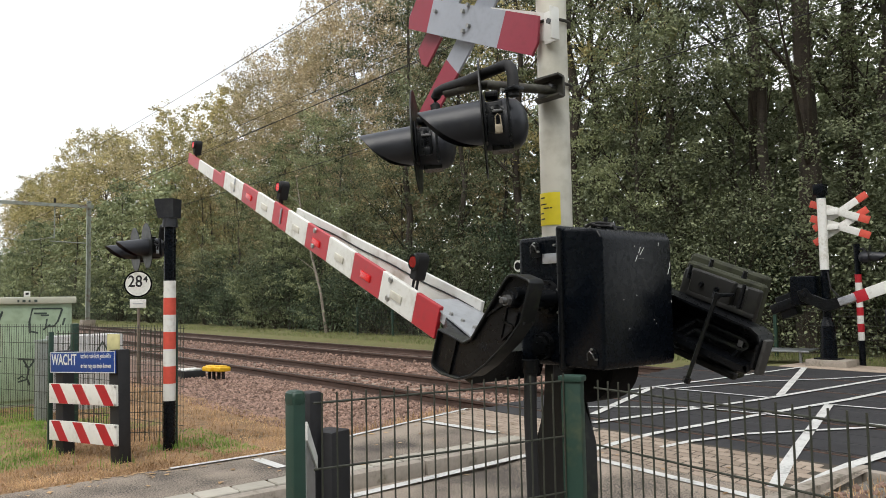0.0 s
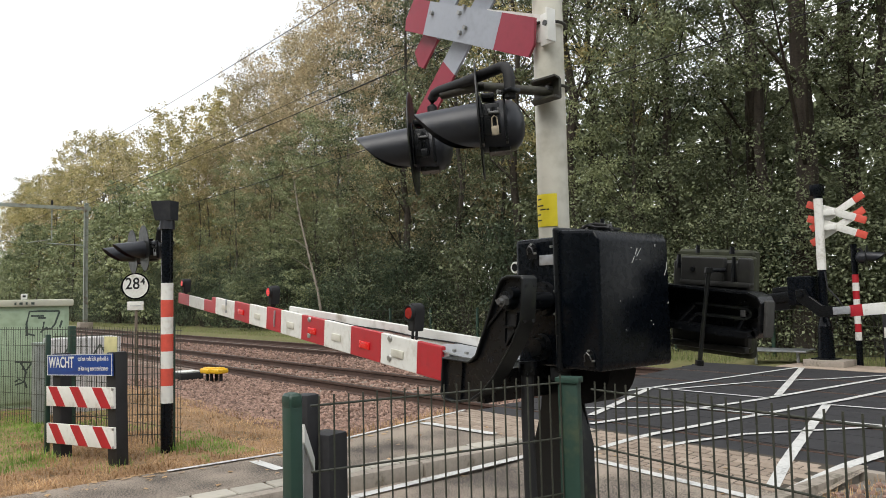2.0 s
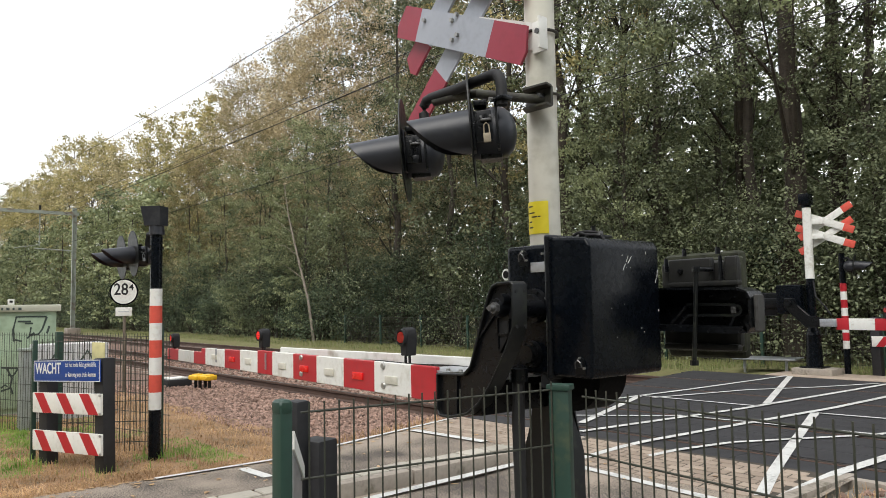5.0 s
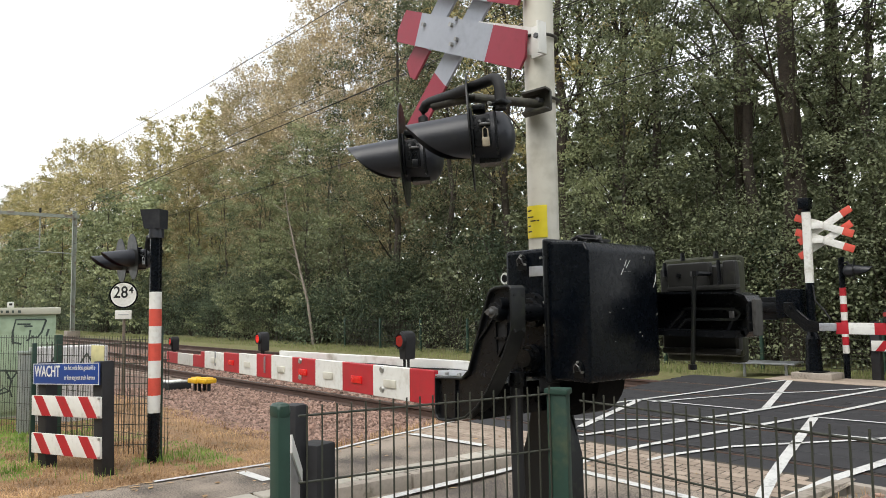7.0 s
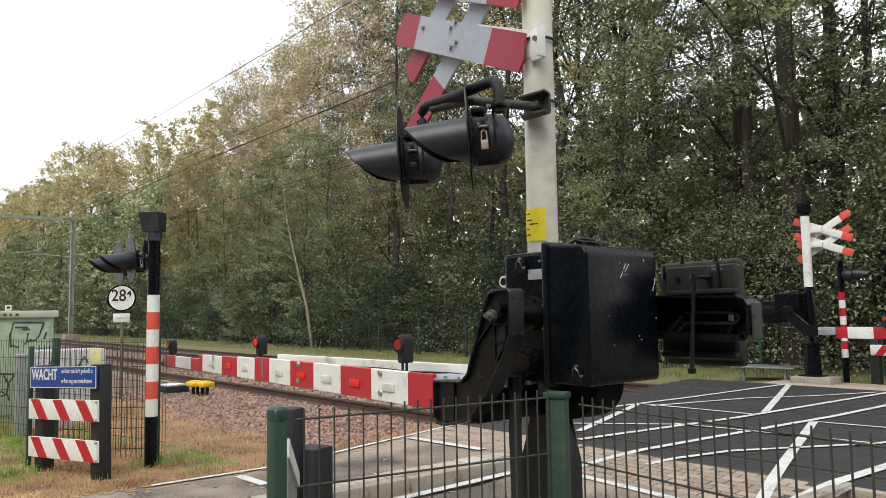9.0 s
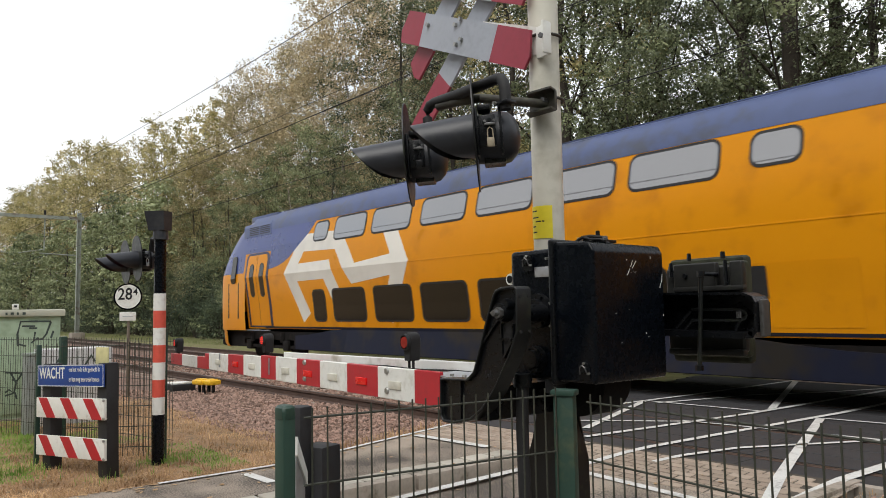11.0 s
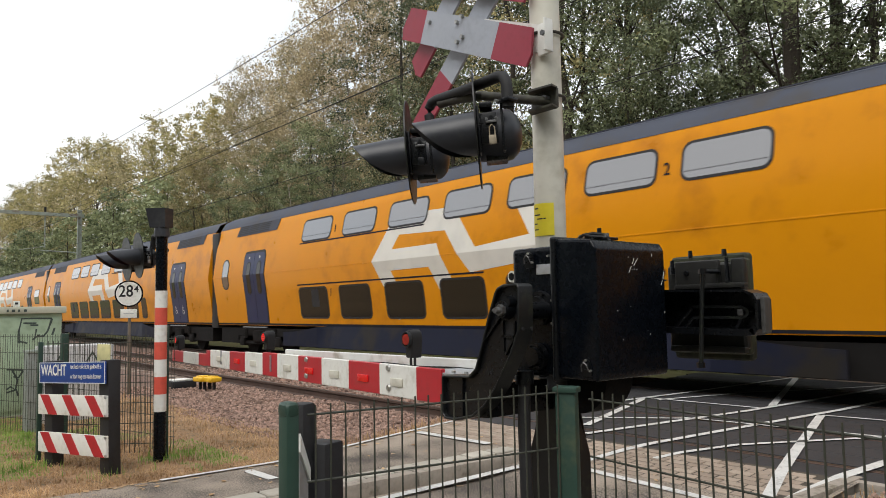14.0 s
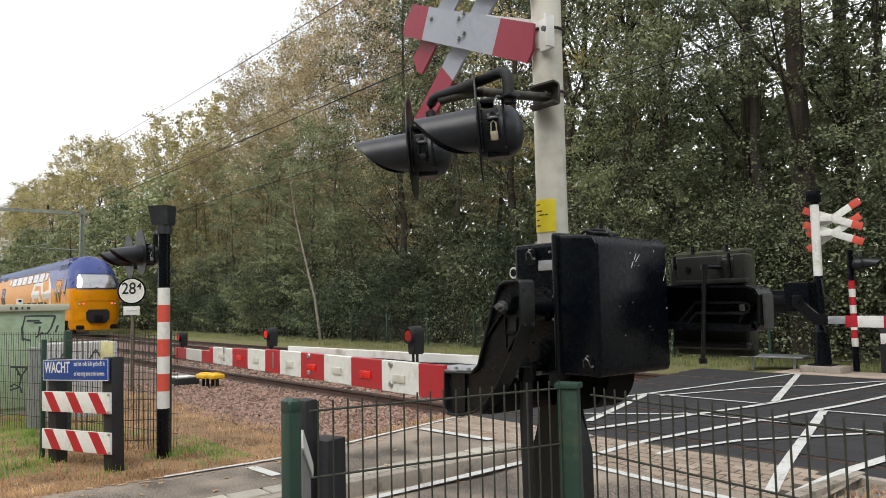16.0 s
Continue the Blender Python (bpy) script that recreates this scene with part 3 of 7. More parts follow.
wpart("dark_disc", one(cyl, (-3.12, 3.041, 1.605), (-3.12, 3.036, 1.605), 0.022, None, 20), M_BLACK_CAST, white_ring)
bm = B()
bx(bm, (-2.71, 3.3, 1.795), (0.24, 0.10, 0.016), 0.004)
wpart("gland_plate", bm, M_BLACK_CAST, machine)
for x, h, rr, m_ in ((-2.81, 0.028, 0.018, M_BOLT), (-2.76, 0.035, 0.024, M_BLACK_CAST), (-2.72, 0.03, 0.016, M_BOLT), (-2.68, 0.055, 0.014, M_BLACK_CAST), (-2.635, 0.022, 0.02, M_STEEL_DARK)):
    wpart("cable_gland", one(cyl, (x, 3.3, 1.80), (x, 3.3, 1.805 + h), rr, rr * 0.85, 12), m_, machine)
bm = B()
tube(bm, [(-2.82, 3.28, 1.81), (-2.77, 3.27, 1.828), (-2.71, 3.28, 1.832), (-2.64, 3.29, 1.82), (-2.60, 3.3, 1.79)], 0.009, 8)
tube(bm, [(-2.74, 3.26, 1.825), (-2.68, 3.24, 1.81), (-2.62, 3.25, 1.805), (-2.58, 3.27, 1.78)], 0.007, 8)
wpart("cable_loop", bm, M_BLACK_MATT, machine)
# wear scratches on the side face
for x0, y0, z0, dy, dz in ((-2.432, 3.226, 1.600, 0.022, 0.032), (-2.432, 3.256, 1.645, 0.018, 0.03), (-2.432, 3.268, 1.636, 0.036, 0.038), (-2.432, 3.25, 1.615, 0.03, 0.001), (-2.432, 3.287, 1.616, 0.02, 0.001), (-2.432, 3.222, 1.677, 0.004, 0.004), (-2.432, 3.508, 1.535, 0.012, 0.025), (-2.432, 3.525, 1.565, 0.008, 0.04), (-2.432, 3.43, 1.69, 0.002, 0.012), (-2.432, 3.12, 1.40, 0.001, 0.002), (-2.432, 3.23, 1.42, 0.001, 0.001), (-2.432, 3.37, 1.29, 0.003, 0.003), (-2.432, 3.39, 1.27, 0.002, 0.002), (-2.432, 3.53, 1.38, 0.001, 0.008), (-2.432, 3.16, 1.25, 0.001, 0.002)):
    bm = B()
    prism(bm, [(y0, z0), (y0 + 0.004, z0), (y0 + dy + 0.003, z0 + dz + 0.003), (y0 + dy, z0 + dz + 0.003)], x0 - 0.004, x0 - 0.0015, "x")
    wpart("paint_chip", bm, M_WHITE_OLD, cover)
# shaft hubs
for (x, z, r) in ((-2.825, 1.422, 0.094), (-2.855, 1.161, 0.072)):
    bm = B()
    cyl(bm, (x, 2.97, z), (x, 2.94, z), r, r * 0.96, 32)
    cyl(bm, (x, 2.94, z), (x, 2.915, z), r * 0.7, r * 0.66, 32)
    for k in range(6):
        a = k * math.pi / 3
        cyl(bm, (x + 0.84 * r * math.cos(a), 2.94, z + 0.84 * r * math.sin(a)), (x + 0.84 * r * math.cos(a), 2.93, z + 0.84 * r * math.sin(a)), 0.009, None, 6)
    wpart("shaft_hub", bm, M_BLACK_CAST, machine)
# pedestal
bm = B()
prism(bm, [(-3.09, 1.06), (-2.93, 1.06), (-2.95, 0.98), (-2.95, 0.80), (-2.91, 0.68), (-2.87, 0.58), (-2.87, FOOT), (-3.21, FOOT), (-3.18, 0.58), (-3.13, 0.68), (-3.085, 0.80), (-3.07, 0.98)], 3.2, 3.40, "y")
bmesh.ops.bevel(bm, geom=bm.edges[:], offset=0.012, segments=2, affect="EDGES", clamp_overlap=True)
wpart("pedestal", bm, M_MOSS_BLACK, machine, "black pedestal with green algae")
bm = B()
bx(bm, (-3.03, 3.30, FOOT + 0.017), (0.5, 0.4, 0.03), 0.005)
wpart("base_plate", bm, M_BLACK_CAST, machine)
bm = B()
cyl(bm, (-2.80, 3.05, 1.06), (-2.80, 3.05, 0.98), 0.055, None, 16)
tube(bm, [(-2.86, 2.86, 1.04), (-2.86, 2.85, 0.8), (-2.84, 2.84, 0.3), (-2.83, 2.84, FOOT)], 0.034, 14)
wpart("cable_duct", bm, M_BLACK_MATT, machine)
bm = B()
cyl(bm, (-2.86, 2.862, 1.09), (-2.86, 2.862, 1.02), 0.05, None, 14)
wpart("duct_collar", bm, M_BLACK_CAST, machine)
bm = B()
cyl(bm, (-2.735, 3.14, 1.05), (-2.735, 3.36, 1.05), 0.20, None, 36)
cyl(bm, (-2.735, 3.12, 1.05), (-2.735, 3.14, 1.05), 0.15, 0.17, 36)
wpart("gear_drum", bm, M_BLACK_DULL, machine, "rounded black drum below the housing")

boom = new("boom")
boom.parent = machine
tagged(boom, "barrier boom with crank, boards, lamps and counterweight")
BOOM_AT = I_M @ Matrix.Translation(PIVOT)
boom.matrix_basis = BOOM_AT


def bpart(name, bm, material, label="", drawn=False):
    """A part of the boom built in world coordinates with the boom lowered."""
    return wpart(name, bm, material, boom, label, drawn)


crank = [(-2.837, 1.503), (-2.815, 1.531), (-2.768, 1.547), (-2.674, 1.548), (-2.656, 1.534), (-2.66, 1.319), (-2.723, 1.19), (-2.842, 1.015), (-2.934, 0.915), (-3.027, 0.855), (-3.178, 0.821), (-3.263, 0.826), (-3.285, 0.855), (-3.28, 1.061), (-3.053, 1.07), (-3.0, 1.111), (-2.944, 1.248), (-2.89, 1.383)]
n = len(crank)
inner = []
for i in range(n):
    p, q, r = Vector(crank[i - 1]), Vector(crank[i]), Vector(crank[(i + 1) % n])
    d0, d1 = (q - p).normalized(), (r - q).normalized()
    nn = (Vector((d0.y, -d0.x)) + Vector((d1.y, -d1.x))).normalized()
    inner.append(q + nn * 0.014)
bm = B()
prism(bm, [tuple(p) for p in inner], 2.655, 2.675, "y")


def rib(bm, a, b, y0, y1, w):
    d = Vector(b) - Vector(a)
    n = Vector((-d.y, d.x)).normalized() * w / 2
    prism(bm, [(a[0] - n.x, a[1] - n.y), (b[0] - n.x, b[1] - n.y), (b[0] + n.x, b[1] + n.y), (a[0] + n.x, a[1] + n.y)], y0, y1, "y")


bpart("crank", bm, M_BLACK_CAST, "black cast crank arm with ribs")
bm = B()
ring = [[bm.verts.new((p[0], y, p[1])) for p in pts] for pts, y in ((crank, 2.63), (crank, 2.735), (inner, 2.735), (inner, 2.63))]
for k in range(4):
    u, v = ring[k], ring[(k + 1) % 4]
    for i in range(n):
        bm.faces.new((u[i], u[(i + 1) % n], v[(i + 1) % n], v[i]))
bmesh.ops.bevel(bm, geom=bm.edges[:], offset=0.004, segments=1, affect="EDGES", clamp_overlap=True)
bpart("crank_rim", bm, M_MOSS_BLACK, "worn rim of the crank")
for a, b in (((-2.787, 1.403), (-2.935, 1.255)), ((-2.79, 1.36), (-2.785, 1.19)), ((-2.79, 1.282), (-2.70, 1.281)), ((-2.705, 1.36), (-2.71, 1.27)), ((-2.712, 1.275), (-2.775, 1.19)), ((-3.117, 1.063), (-3.123, 0.832))):
    bm = B()
    rib(bm, a, b, 2.64, 2.66, 0.012)
    bpart("rib", bm, M_BLACK_CAST)
# flat black patches on the web stand in for the shade of openings
for poly in ([(-2.784, 1.357), (-2.712, 1.352), (-2.714, 1.289), (-2.785, 1.288)], [(-2.783, 1.275), (-2.718, 1.273), (-2.77, 1.196), (-2.784, 1.199)]):
    bm = B()
    prism(bm, poly, 2.6525, 2.656, "y")
    bpart("opening", bm, M_BLACK_MATT, "flat black patch for the dark between the ribs")
# black discs stand in for the dark inside drilled holes
for z in (1.498, 1.320):
    for y in (2.655, 2.715):
        bpart("bolt_hole", one(cyl, (-2.662, y, z), (-2.654, y, z), 0.009, None, 10), M_BLACK_MATT)
for k in range(5):
    bm = B()
    prism(bm, [(-2.93 + 0.012 * k, 1.10 - 0.02 * (k % 2)), (-2.926 + 0.012 * k, 1.10 - 0.02 * (k % 2)), (-2.92 + 0.012 * k, 1.118 - 0.016 * (k % 3)), (-2.924 + 0.012 * k, 1.118 - 0.016 * (k % 3))], 2.653, 2.656, "y")
    bpart("chalk_mark", bm, M_HOOD)
bm = B()
cyl(bm, (-2.77, 2.94, 1.41), (-2.77, 2.64, 1.41), 0.045, None, 20)
cyl(bm, (-2.755, 2.66, 1.42), (-2.755, 2.60, 1.42), 0.052, 0.044, 24)
cyl(bm, (-2.73, 2.66, 1.455), (-2.73, 2.61, 1.455), 0.036, 0.03, 20)
bpart("shaft", bm, M_BLACK_CAST)
bm = B()
cyl(bm, (-2.745, 2.60, 1.415), (-2.745, 2.575, 1.415), 0.030, None, 6)
cyl(bm, (-2.745, 2.575, 1.415), (-2.745, 2.55, 1.415), 0.018, 0.015, 14)
bpart("shaft_nut", bm, M_STEEL_DARK, "greasy steel nut")
bpart("grease_nipple", one(cyl, (-2.80, 2.585, 1.415), (-2.745, 2.585, 1.415), 0.005, None, 8), M_STEEL_DARK)
bm = B()
prism(bm, [(-2.80, 2.315), (-2.56, 2.315), (-2.56, 2.78), (-3.10, 2.78), (-3.10, 2.535)], 0.93, 1.08, "z")
bpart("socket", bm, M_BLACK_CAST, "black socket that holds the planks", True)


def along(x):
    """The near plank's front face at the distance x along the road."""
    return 2.50 + (-3.1 - x) * 0.085


def board(x0, x1, z0, z1, mat_, name="board", th=0.03, dy=0.0, label="", slope=0.085):
    bm = B()
    a, b = along(x0) + dy, along(x1) + dy + (slope - 0.085) * (x0 - x1)
    v = [bm.verts.new(p) for p in ((x0, a, z0), (x1, b, z0), (x1, b, z1), (x0, a, z1), (x0, a + th, z0), (x1, b + th, z0), (x1, b + th, z1), (x0, a + th, z1))]
    for f in ((0, 1, 2, 3), (7, 6, 5, 4), (0, 4, 5, 1), (1, 5, 6, 2), (2, 6, 7, 3), (3, 7, 4, 0)):
        bm.faces.new([v[i] for i in f])
    bmesh.ops.bevel(bm, geom=bm.edges[:], offset=0.004, segments=1, affect="EDGES")
    return bpart(name, bm, mat_, label, True)


edges = [-3.12, -3.37, -3.785, -4.187, -4.596, -4.994, -5.399, -5.715, -6.13, -6.531, -7.10, -7.225]
for i, (a, b) in enumerate(zip(edges, edges[1:])):
    red = i % 2 == 0
    z0, z1 = 0.928, 1.112
    if i >= 7:
        z1 = 1.108 - 0.007 * (i - 6)
    s = board(a, b, z0, z1, M_RED if red else M_WHITE, label="red painted stripe" if red else "white painted stripe")
    if i in (1, 2, 3, 4, 5, 7, 8, 9):
        cx = (a + b) / 2
        bm = B()
        bx(bm, (cx, along(cx) - 0.004, 1.012), (0.135, 0.010, 0.045), 0.003, pose(0, 0, 0, 0, 0, math.degrees(-0.085)))
        wpart("reflector", bm, M_RED_BRIGHT if red else M_CREAM, s, "rectangular reflector", True)
    if i in (1, 4):
        for dz in (0.975, 1.09):
            cx = a + (b - a) * (0.72 if i == 1 else 0.62)
            wpart("bolt", one(cyl, (cx, along(cx), dz), (cx, along(cx) - 0.012, dz), 0.022, 0.016, 12), M_BOLT, s, "", True)
    if i in (6, 9):
        cx = a + (b - a) * 0.4
        wpart("hinge_strap", one(bx, (cx, along(cx) - 0.004, 1.03), (0.02, 0.01, 0.13), 0.003), M_STEEL, s, "", True)
for a, b, red in ((-7.20, -7.51, True), (-7.51, -8.07, False), (-8.07, -8.51, True)):
    board(a, b, 0.922, 1.04, M_RED if red else M_WHITE, th=0.022, dy=0.008, label="slim tip stripe")
# rear plank: runs beside the near one and closes on it at the middle
board(-3.10, -5.35, 0.95, 1.145, M_WHITE_OLD, "rear_plank", 0.025, 0.28, "dirty white rear plank", -0.018)
bm = B()
tube(bm, [(x, along(x) + 0.28 - 0.103 * (-3.1 - x) - 0.006, 1.09 + 0.004 * math.sin(9 * x)) for x in span(-3.15, -5.1, 14)], 0.005, 6)
bpart("lamp_cable", bm, M_BLACK_MATT, "black cable clipped to the plank", True)
bm = B()
prism(bm, [(-3.30, 2.55), (-2.74, 2.42), (-2.66, 2.78), (-3.30, 2.77)], 1.085, 1.093, "z")
prism(bm, [(-3.12, 2.52), (-2.90, 2.47), (-2.90, 2.475), (-3.12, 2.525)], 1.03, 1.088, "z")
bpart("clamp_plate", bm, M_ALU, "bare aluminium clamp plate", True)
for x in (-2.85, -2.95, -3.05):
    bpart("clamp_bolt", one(cyl, (x, 2.53, 1.09), (x, 2.53, 1.105), 0.012, None, 6), M_BOLT, "", True)


def boom_lamp(x, z, s, lit):
    """A warning lamp clipped to the boom: a tall case, a round hood ring and a lens that faces the road."""
    y = along(x) + 0.05
    bm = B()
    prism(bm, [(x - 0.045 * s, z), (x + 0.045 * s, z), (x + 0.06 * s, z + 0.19 * s), (x + 0.045 * s, z + 0.235 * s), (x, z + 0.255 * s), (x - 0.045 * s, z + 0.235 * s), (x - 0.06 * s, z + 0.19 * s)], y - 0.03, y + 0.045, "y")
    bmesh.ops.bevel(bm, geom=bm.edges[:], offset=0.006, segments=1, affect="EDGES")
    for dx in (-0.03, 0.03):
        cyl(bm, (x + dx * s, y, z), (x + dx * s, y, z - 0.08), 0.008, None, 8)
    lamp = bpart("boom_lamp", bm, M_BLACK_MATT, "black warning lamp with a red lens", True)
    bm = B()
    c = (x, y - 0.03, z + 0.165 * s)
    n = 20
    rings = [[bm.verts.new((c[0] + rr * s * math.cos(2 * math.pi * k / n), yy, c[2] + rr * s * 1.15 * math.sin(2 * math.pi * k / n))) for k in range(n)] for rr, yy in ((0.062, c[1]), (0.062, c[1] - 0.022), (0.055, c[1] - 0.022), (0.055, c[1]))]
    for u, v in zip(rings, rings[1:]):
        for k in range(n):
            bm.faces.new((u[k], u[(k + 1) % n], v[(k + 1) % n], v[k]))
    wpart("lens_hood", bm, M_BLACK_MATT, lamp, "round black lens hood", True)
    bm = B()
    cyl(bm, (c[0], c[1], c[2]), (c[0], c[1] - 0.02, c[2]), 0.054 * s, 0.05 * s, 20)
    wpart("lens", bm, M_LENS_ON if lit else M_LENS_OFF, lamp, "", True)
    bm = B()
    for k in (-0.03, 0.0, 0.03):
        bx(bm, (c[0], c[1] - 0.021, c[2] + k * s), (0.09 * s, 0.003, 0.004))
    wpart("lens_grid", bm, M_LENS_OFF, lamp, "", True)


boom_lamp(-3.474, 1.155, 0.64, False)
boom_lamp(-5.70, 1.13, 0.62, True)
boom_lamp(-8.36, 1.05, 0.62, True)

# counterweight on the far side of the housing
bm = B()
ch = [(-2.9, 1.52), (-2.03, 1.495), (-1.975, 1.475), (-1.955, 1.44), (-1.957, 1.29), (-1.98, 1.262), (-2.04, 1.255), (-2.9, 1.275)]
prism(bm, ch, 3.76, 3.775, "y")
for i in range(len(ch)):
    (xa, za), (xb, zb) = ch[i], ch[(i + 1) % len(ch)]
    d = Vector((xb - xa, zb - za))
    nrm = Vector((-d.y, d.x)).normalized() * (0.035 if zb < 1.3 and za < 1.3 else 0.012)
    if nrm.y * (1.38 - za) + nrm.x * (-2.4 - xa) < 0:
        nrm = -nrm
    prism(bm, [(xa, za), (xb, zb), (xb + nrm.x, zb + nrm.y), (xa + nrm.x, za + nrm.y)], 3.63, 3.77, "y")
bpart("counterweight_arm", bm, M_BLACK_CAST, "black channel arm")
bpart("end_plate", one(bx, (-1.943, 3.69, 1.362), (0.024, 0.07, 0.19), 0.010, None, 3), M_WORN_END, "rubbed grey end plate")
bm = B()
slot = [(-2.37, 1.412), (-2.08, 1.405), (-2.055, 1.395), (-2.045, 1.378), (-2.055, 1.36), (-2.08, 1.35), (-2.37, 1.352)]
for i in range(len(slot) - 1):
    (xa, za), (xb, zb) = slot[i], slot[i + 1]
    rib(bm, (xa, za), (xb, zb), 3.70, 3.76, 0.014)
bpart("slot_rim", bm, M_MOSS_BLACK, "raised rim of a long slot")
bpart("slot_tab", one(bx, (-2.09, 3.705, 1.378), (0.03, 0.01, 0.035), 0.002), M_STEEL_DARK)
for a, b in (((-2.49, 1.29), (-2.38, 1.40)), ((-2.43, 1.29), (-2.37, 1.35)), ((-2.12, 1.29), (-2.09, 1.345))):
    bm = B()
    tube(bm, [(a[0], 3.71, a[1]), (b[0], 3.71, b[1])], 0.010, 6)
    bpart("brace", bm, M_BLACK_CAST)
bm = B()
bx(bm, (-2.77, 3.68, 1.40), (0.3, 0.2, 0.24), 0.05)
bpart("arm_boss", bm, M_BLACK_CAST)
for (x, w, y, d, z0, z1, m_) in ((-2.36, 0.48, 3.84, 0.07, 1.17, 1.655, M_WORN_BLACK), (-2.40, 0.50, 3.93, 0.07, 1.14, 1.68, M_MOSS_EDGE), (-2.44, 0.50, 4.02, 0.08, 1.10, 1.715, M_MOSS_EDGE)):
    bm = B()
    bx(bm, (x, y, (z0 + z1) / 2), (w, d, z1 - z0), 0.032, None, 3)
    slab = bpart("weight_slab", bm, m_, "black painted counterweight slab with algae")
cap = bpart("weight_cap", one(bx, (-2.375, 3.775, 1.60), (0.27, 0.045, 0.14), 0.016, None, 3), M_WORN_BLACK, "worn rounded cap block")
bpart("weight_cap", one(bx, (-2.125, 3.775, 1.60), (0.075, 0.045, 0.14), 0.016, None, 3), M_WORN_BLACK, "worn rounded cap block")
bpart("cap_sill", one(bx, (-2.30, 3.775, 1.525), (0.43, 0.05, 0.03), 0.01, None, 2), M_WORN_BLACK)
bpart("weight_foot", one(bx, (-2.33, 3.775, 1.175), (0.46, 0.05, 0.035), 0.012, None, 2), M_WORN_BLACK)
for x, y, z0, z1, rr in ((-2.186, 3.76, 1.54, 1.675, 0.013), (-2.463, 3.85, 1.69, 1.735, 0.014), (-2.25, 3.85, 1.69, 1.73, 0.016), (-2.54, 3.78, 1.60, 1.68, 0.014)):
    bpart("weight_bolt", one(cyl, (x, y, z0), (x, y, z1), rr, rr * 0.8, 8), M_BLACK_CAST)
for x, z in ((-2.427, 1.60), (-2.33, 1.60)):
    bpart("weight_bolt", one(cyl, (x, 3.755, z), (x, 3.735, z), 0.014, None, 6), M_BLACK_CAST)
bm = B()
cyl(bm, (-2.235, 3.60, 1.605), (-2.272, 3.60, 1.095), 0.012, None, 10)
bpart("tie_rod", bm, M_MOSS_BLACK)
for x, z in ((-2.236, 1.60), (-2.272, 1.10)):
    bpart("rod_nut", one(cyl, (x, 3.60, z - 0.014), (x, 3.60, z + 0.014), 0.022, None, 6), M_BLACK_CAST)
bpart("rod_stay", one(cyl, (-2.236, 3.60, 1.60), (-2.236, 3.76, 1.60), 0.012, None, 8), M_BLACK_CAST)

# ---- crossing mast with its cross and lamps ----
mast = thing("crossing_signal", pose(-2.735, 2.95, -0.12), "cream crossing mast with red warning lamps and cross", "crossing signal")
mast["eye_shrunk"] = 1
bm = B()
cyl(bm, (-3.172, 3.438, FOOT), (-3.172, 3.438, 5.0), 0.098, 0.094, 28)
wpart("pole", bm, M_CREAM, mast)
bm = B()
ring = [(-3.172 + 0.1015 * math.cos(a), 3.438 + 0.1015 * math.sin(a)) for a in (radians(q) for q in range(236, 327, 10))]
inner = [(-3.172 + 0.097 * math.cos(a), 3.438 + 0.097 * math.sin(a)) for a in (radians(q) for q in range(236, 327, 10))]
prism(bm, ring + inner[::-1], 1.86, 2.06, "z")
lab = wpart("notice", bm, M_YELLOW, mast, "yellow notice with unreadable lines")
for k, (z, a0, a1) in enumerate(((2.03, 246, 268), (1.99, 246, 276), (1.965, 262, 298), (1.935, 246, 262), (1.90, 246, 268))):
    bm = B()
    r1 = [(-3.172 + 0.1025 * math.cos(radians(q)), 3.438 + 0.1025 * math.sin(radians(q))) for q in (a0, (a0 + a1) / 2, a1)]
    r0 = [(-3.172 + 0.100 * math.cos(radians(q)), 3.438 + 0.100 * math.sin(radians(q))) for q in (a0, (a0 + a1) / 2, a1)]
    prism(bm, r1 + r0[::-1], z - 0.004, z + 0.004, "z")
    wpart("printed_line", bm, M_BLACK_MATT, lab)
for z in (2.71, 3.11):
    bm = B()
    pts = [(-3.172 + 0.112 * math.cos(a), 3.438 + 0.112 * math.sin(a), z + 0.02) for a in (2 * math.pi * k / 24 for k in range(25))]
    tube(bm, pts, 0.010, 8)
    wpart("clamp_ring", bm, M_BRACKET, mast, "thin brown clamp ring")
    bm = B()
    if z < 3:
        bx(bm, (-3.085, 3.325, 2.68), (0.21, 0.02, 0.12), 0.004)
        for zf in (2.74, 2.62):
            prism(bm, [(-3.20, 3.325), (-2.98, 3.325), (-2.955, 3.25), (-3.14, 3.235)], zf - 0.006, zf + 0.006, "z")
        wpart("bracket", bm, M_BRACKET, mast, "brown-black channel bracket")
        wpart("bracket_nut", one(cyl, (-3.045, 3.33, 2.685), (-3.045, 3.27, 2.685), 0.018, None, 6), M_STEEL_DARK, mast)
    else:
        bx(bm, (-3.075, 3.335, 3.075), (0.11, 0.02, 0.20), 0.004)
        bx(bm, (-3.02, 3.30, 3.075), (0.014, 0.07, 0.20), 0.003)
        wpart("bracket", bm, M_WHITE, mast)
        wpart("bracket_nut", one(cyl, (-3.03, 3.31, 3.08), (-3.03, 3.255, 3.08), 0.018, None, 6), M_STEEL_DARK, mast)

CROSS_Y = 3.28


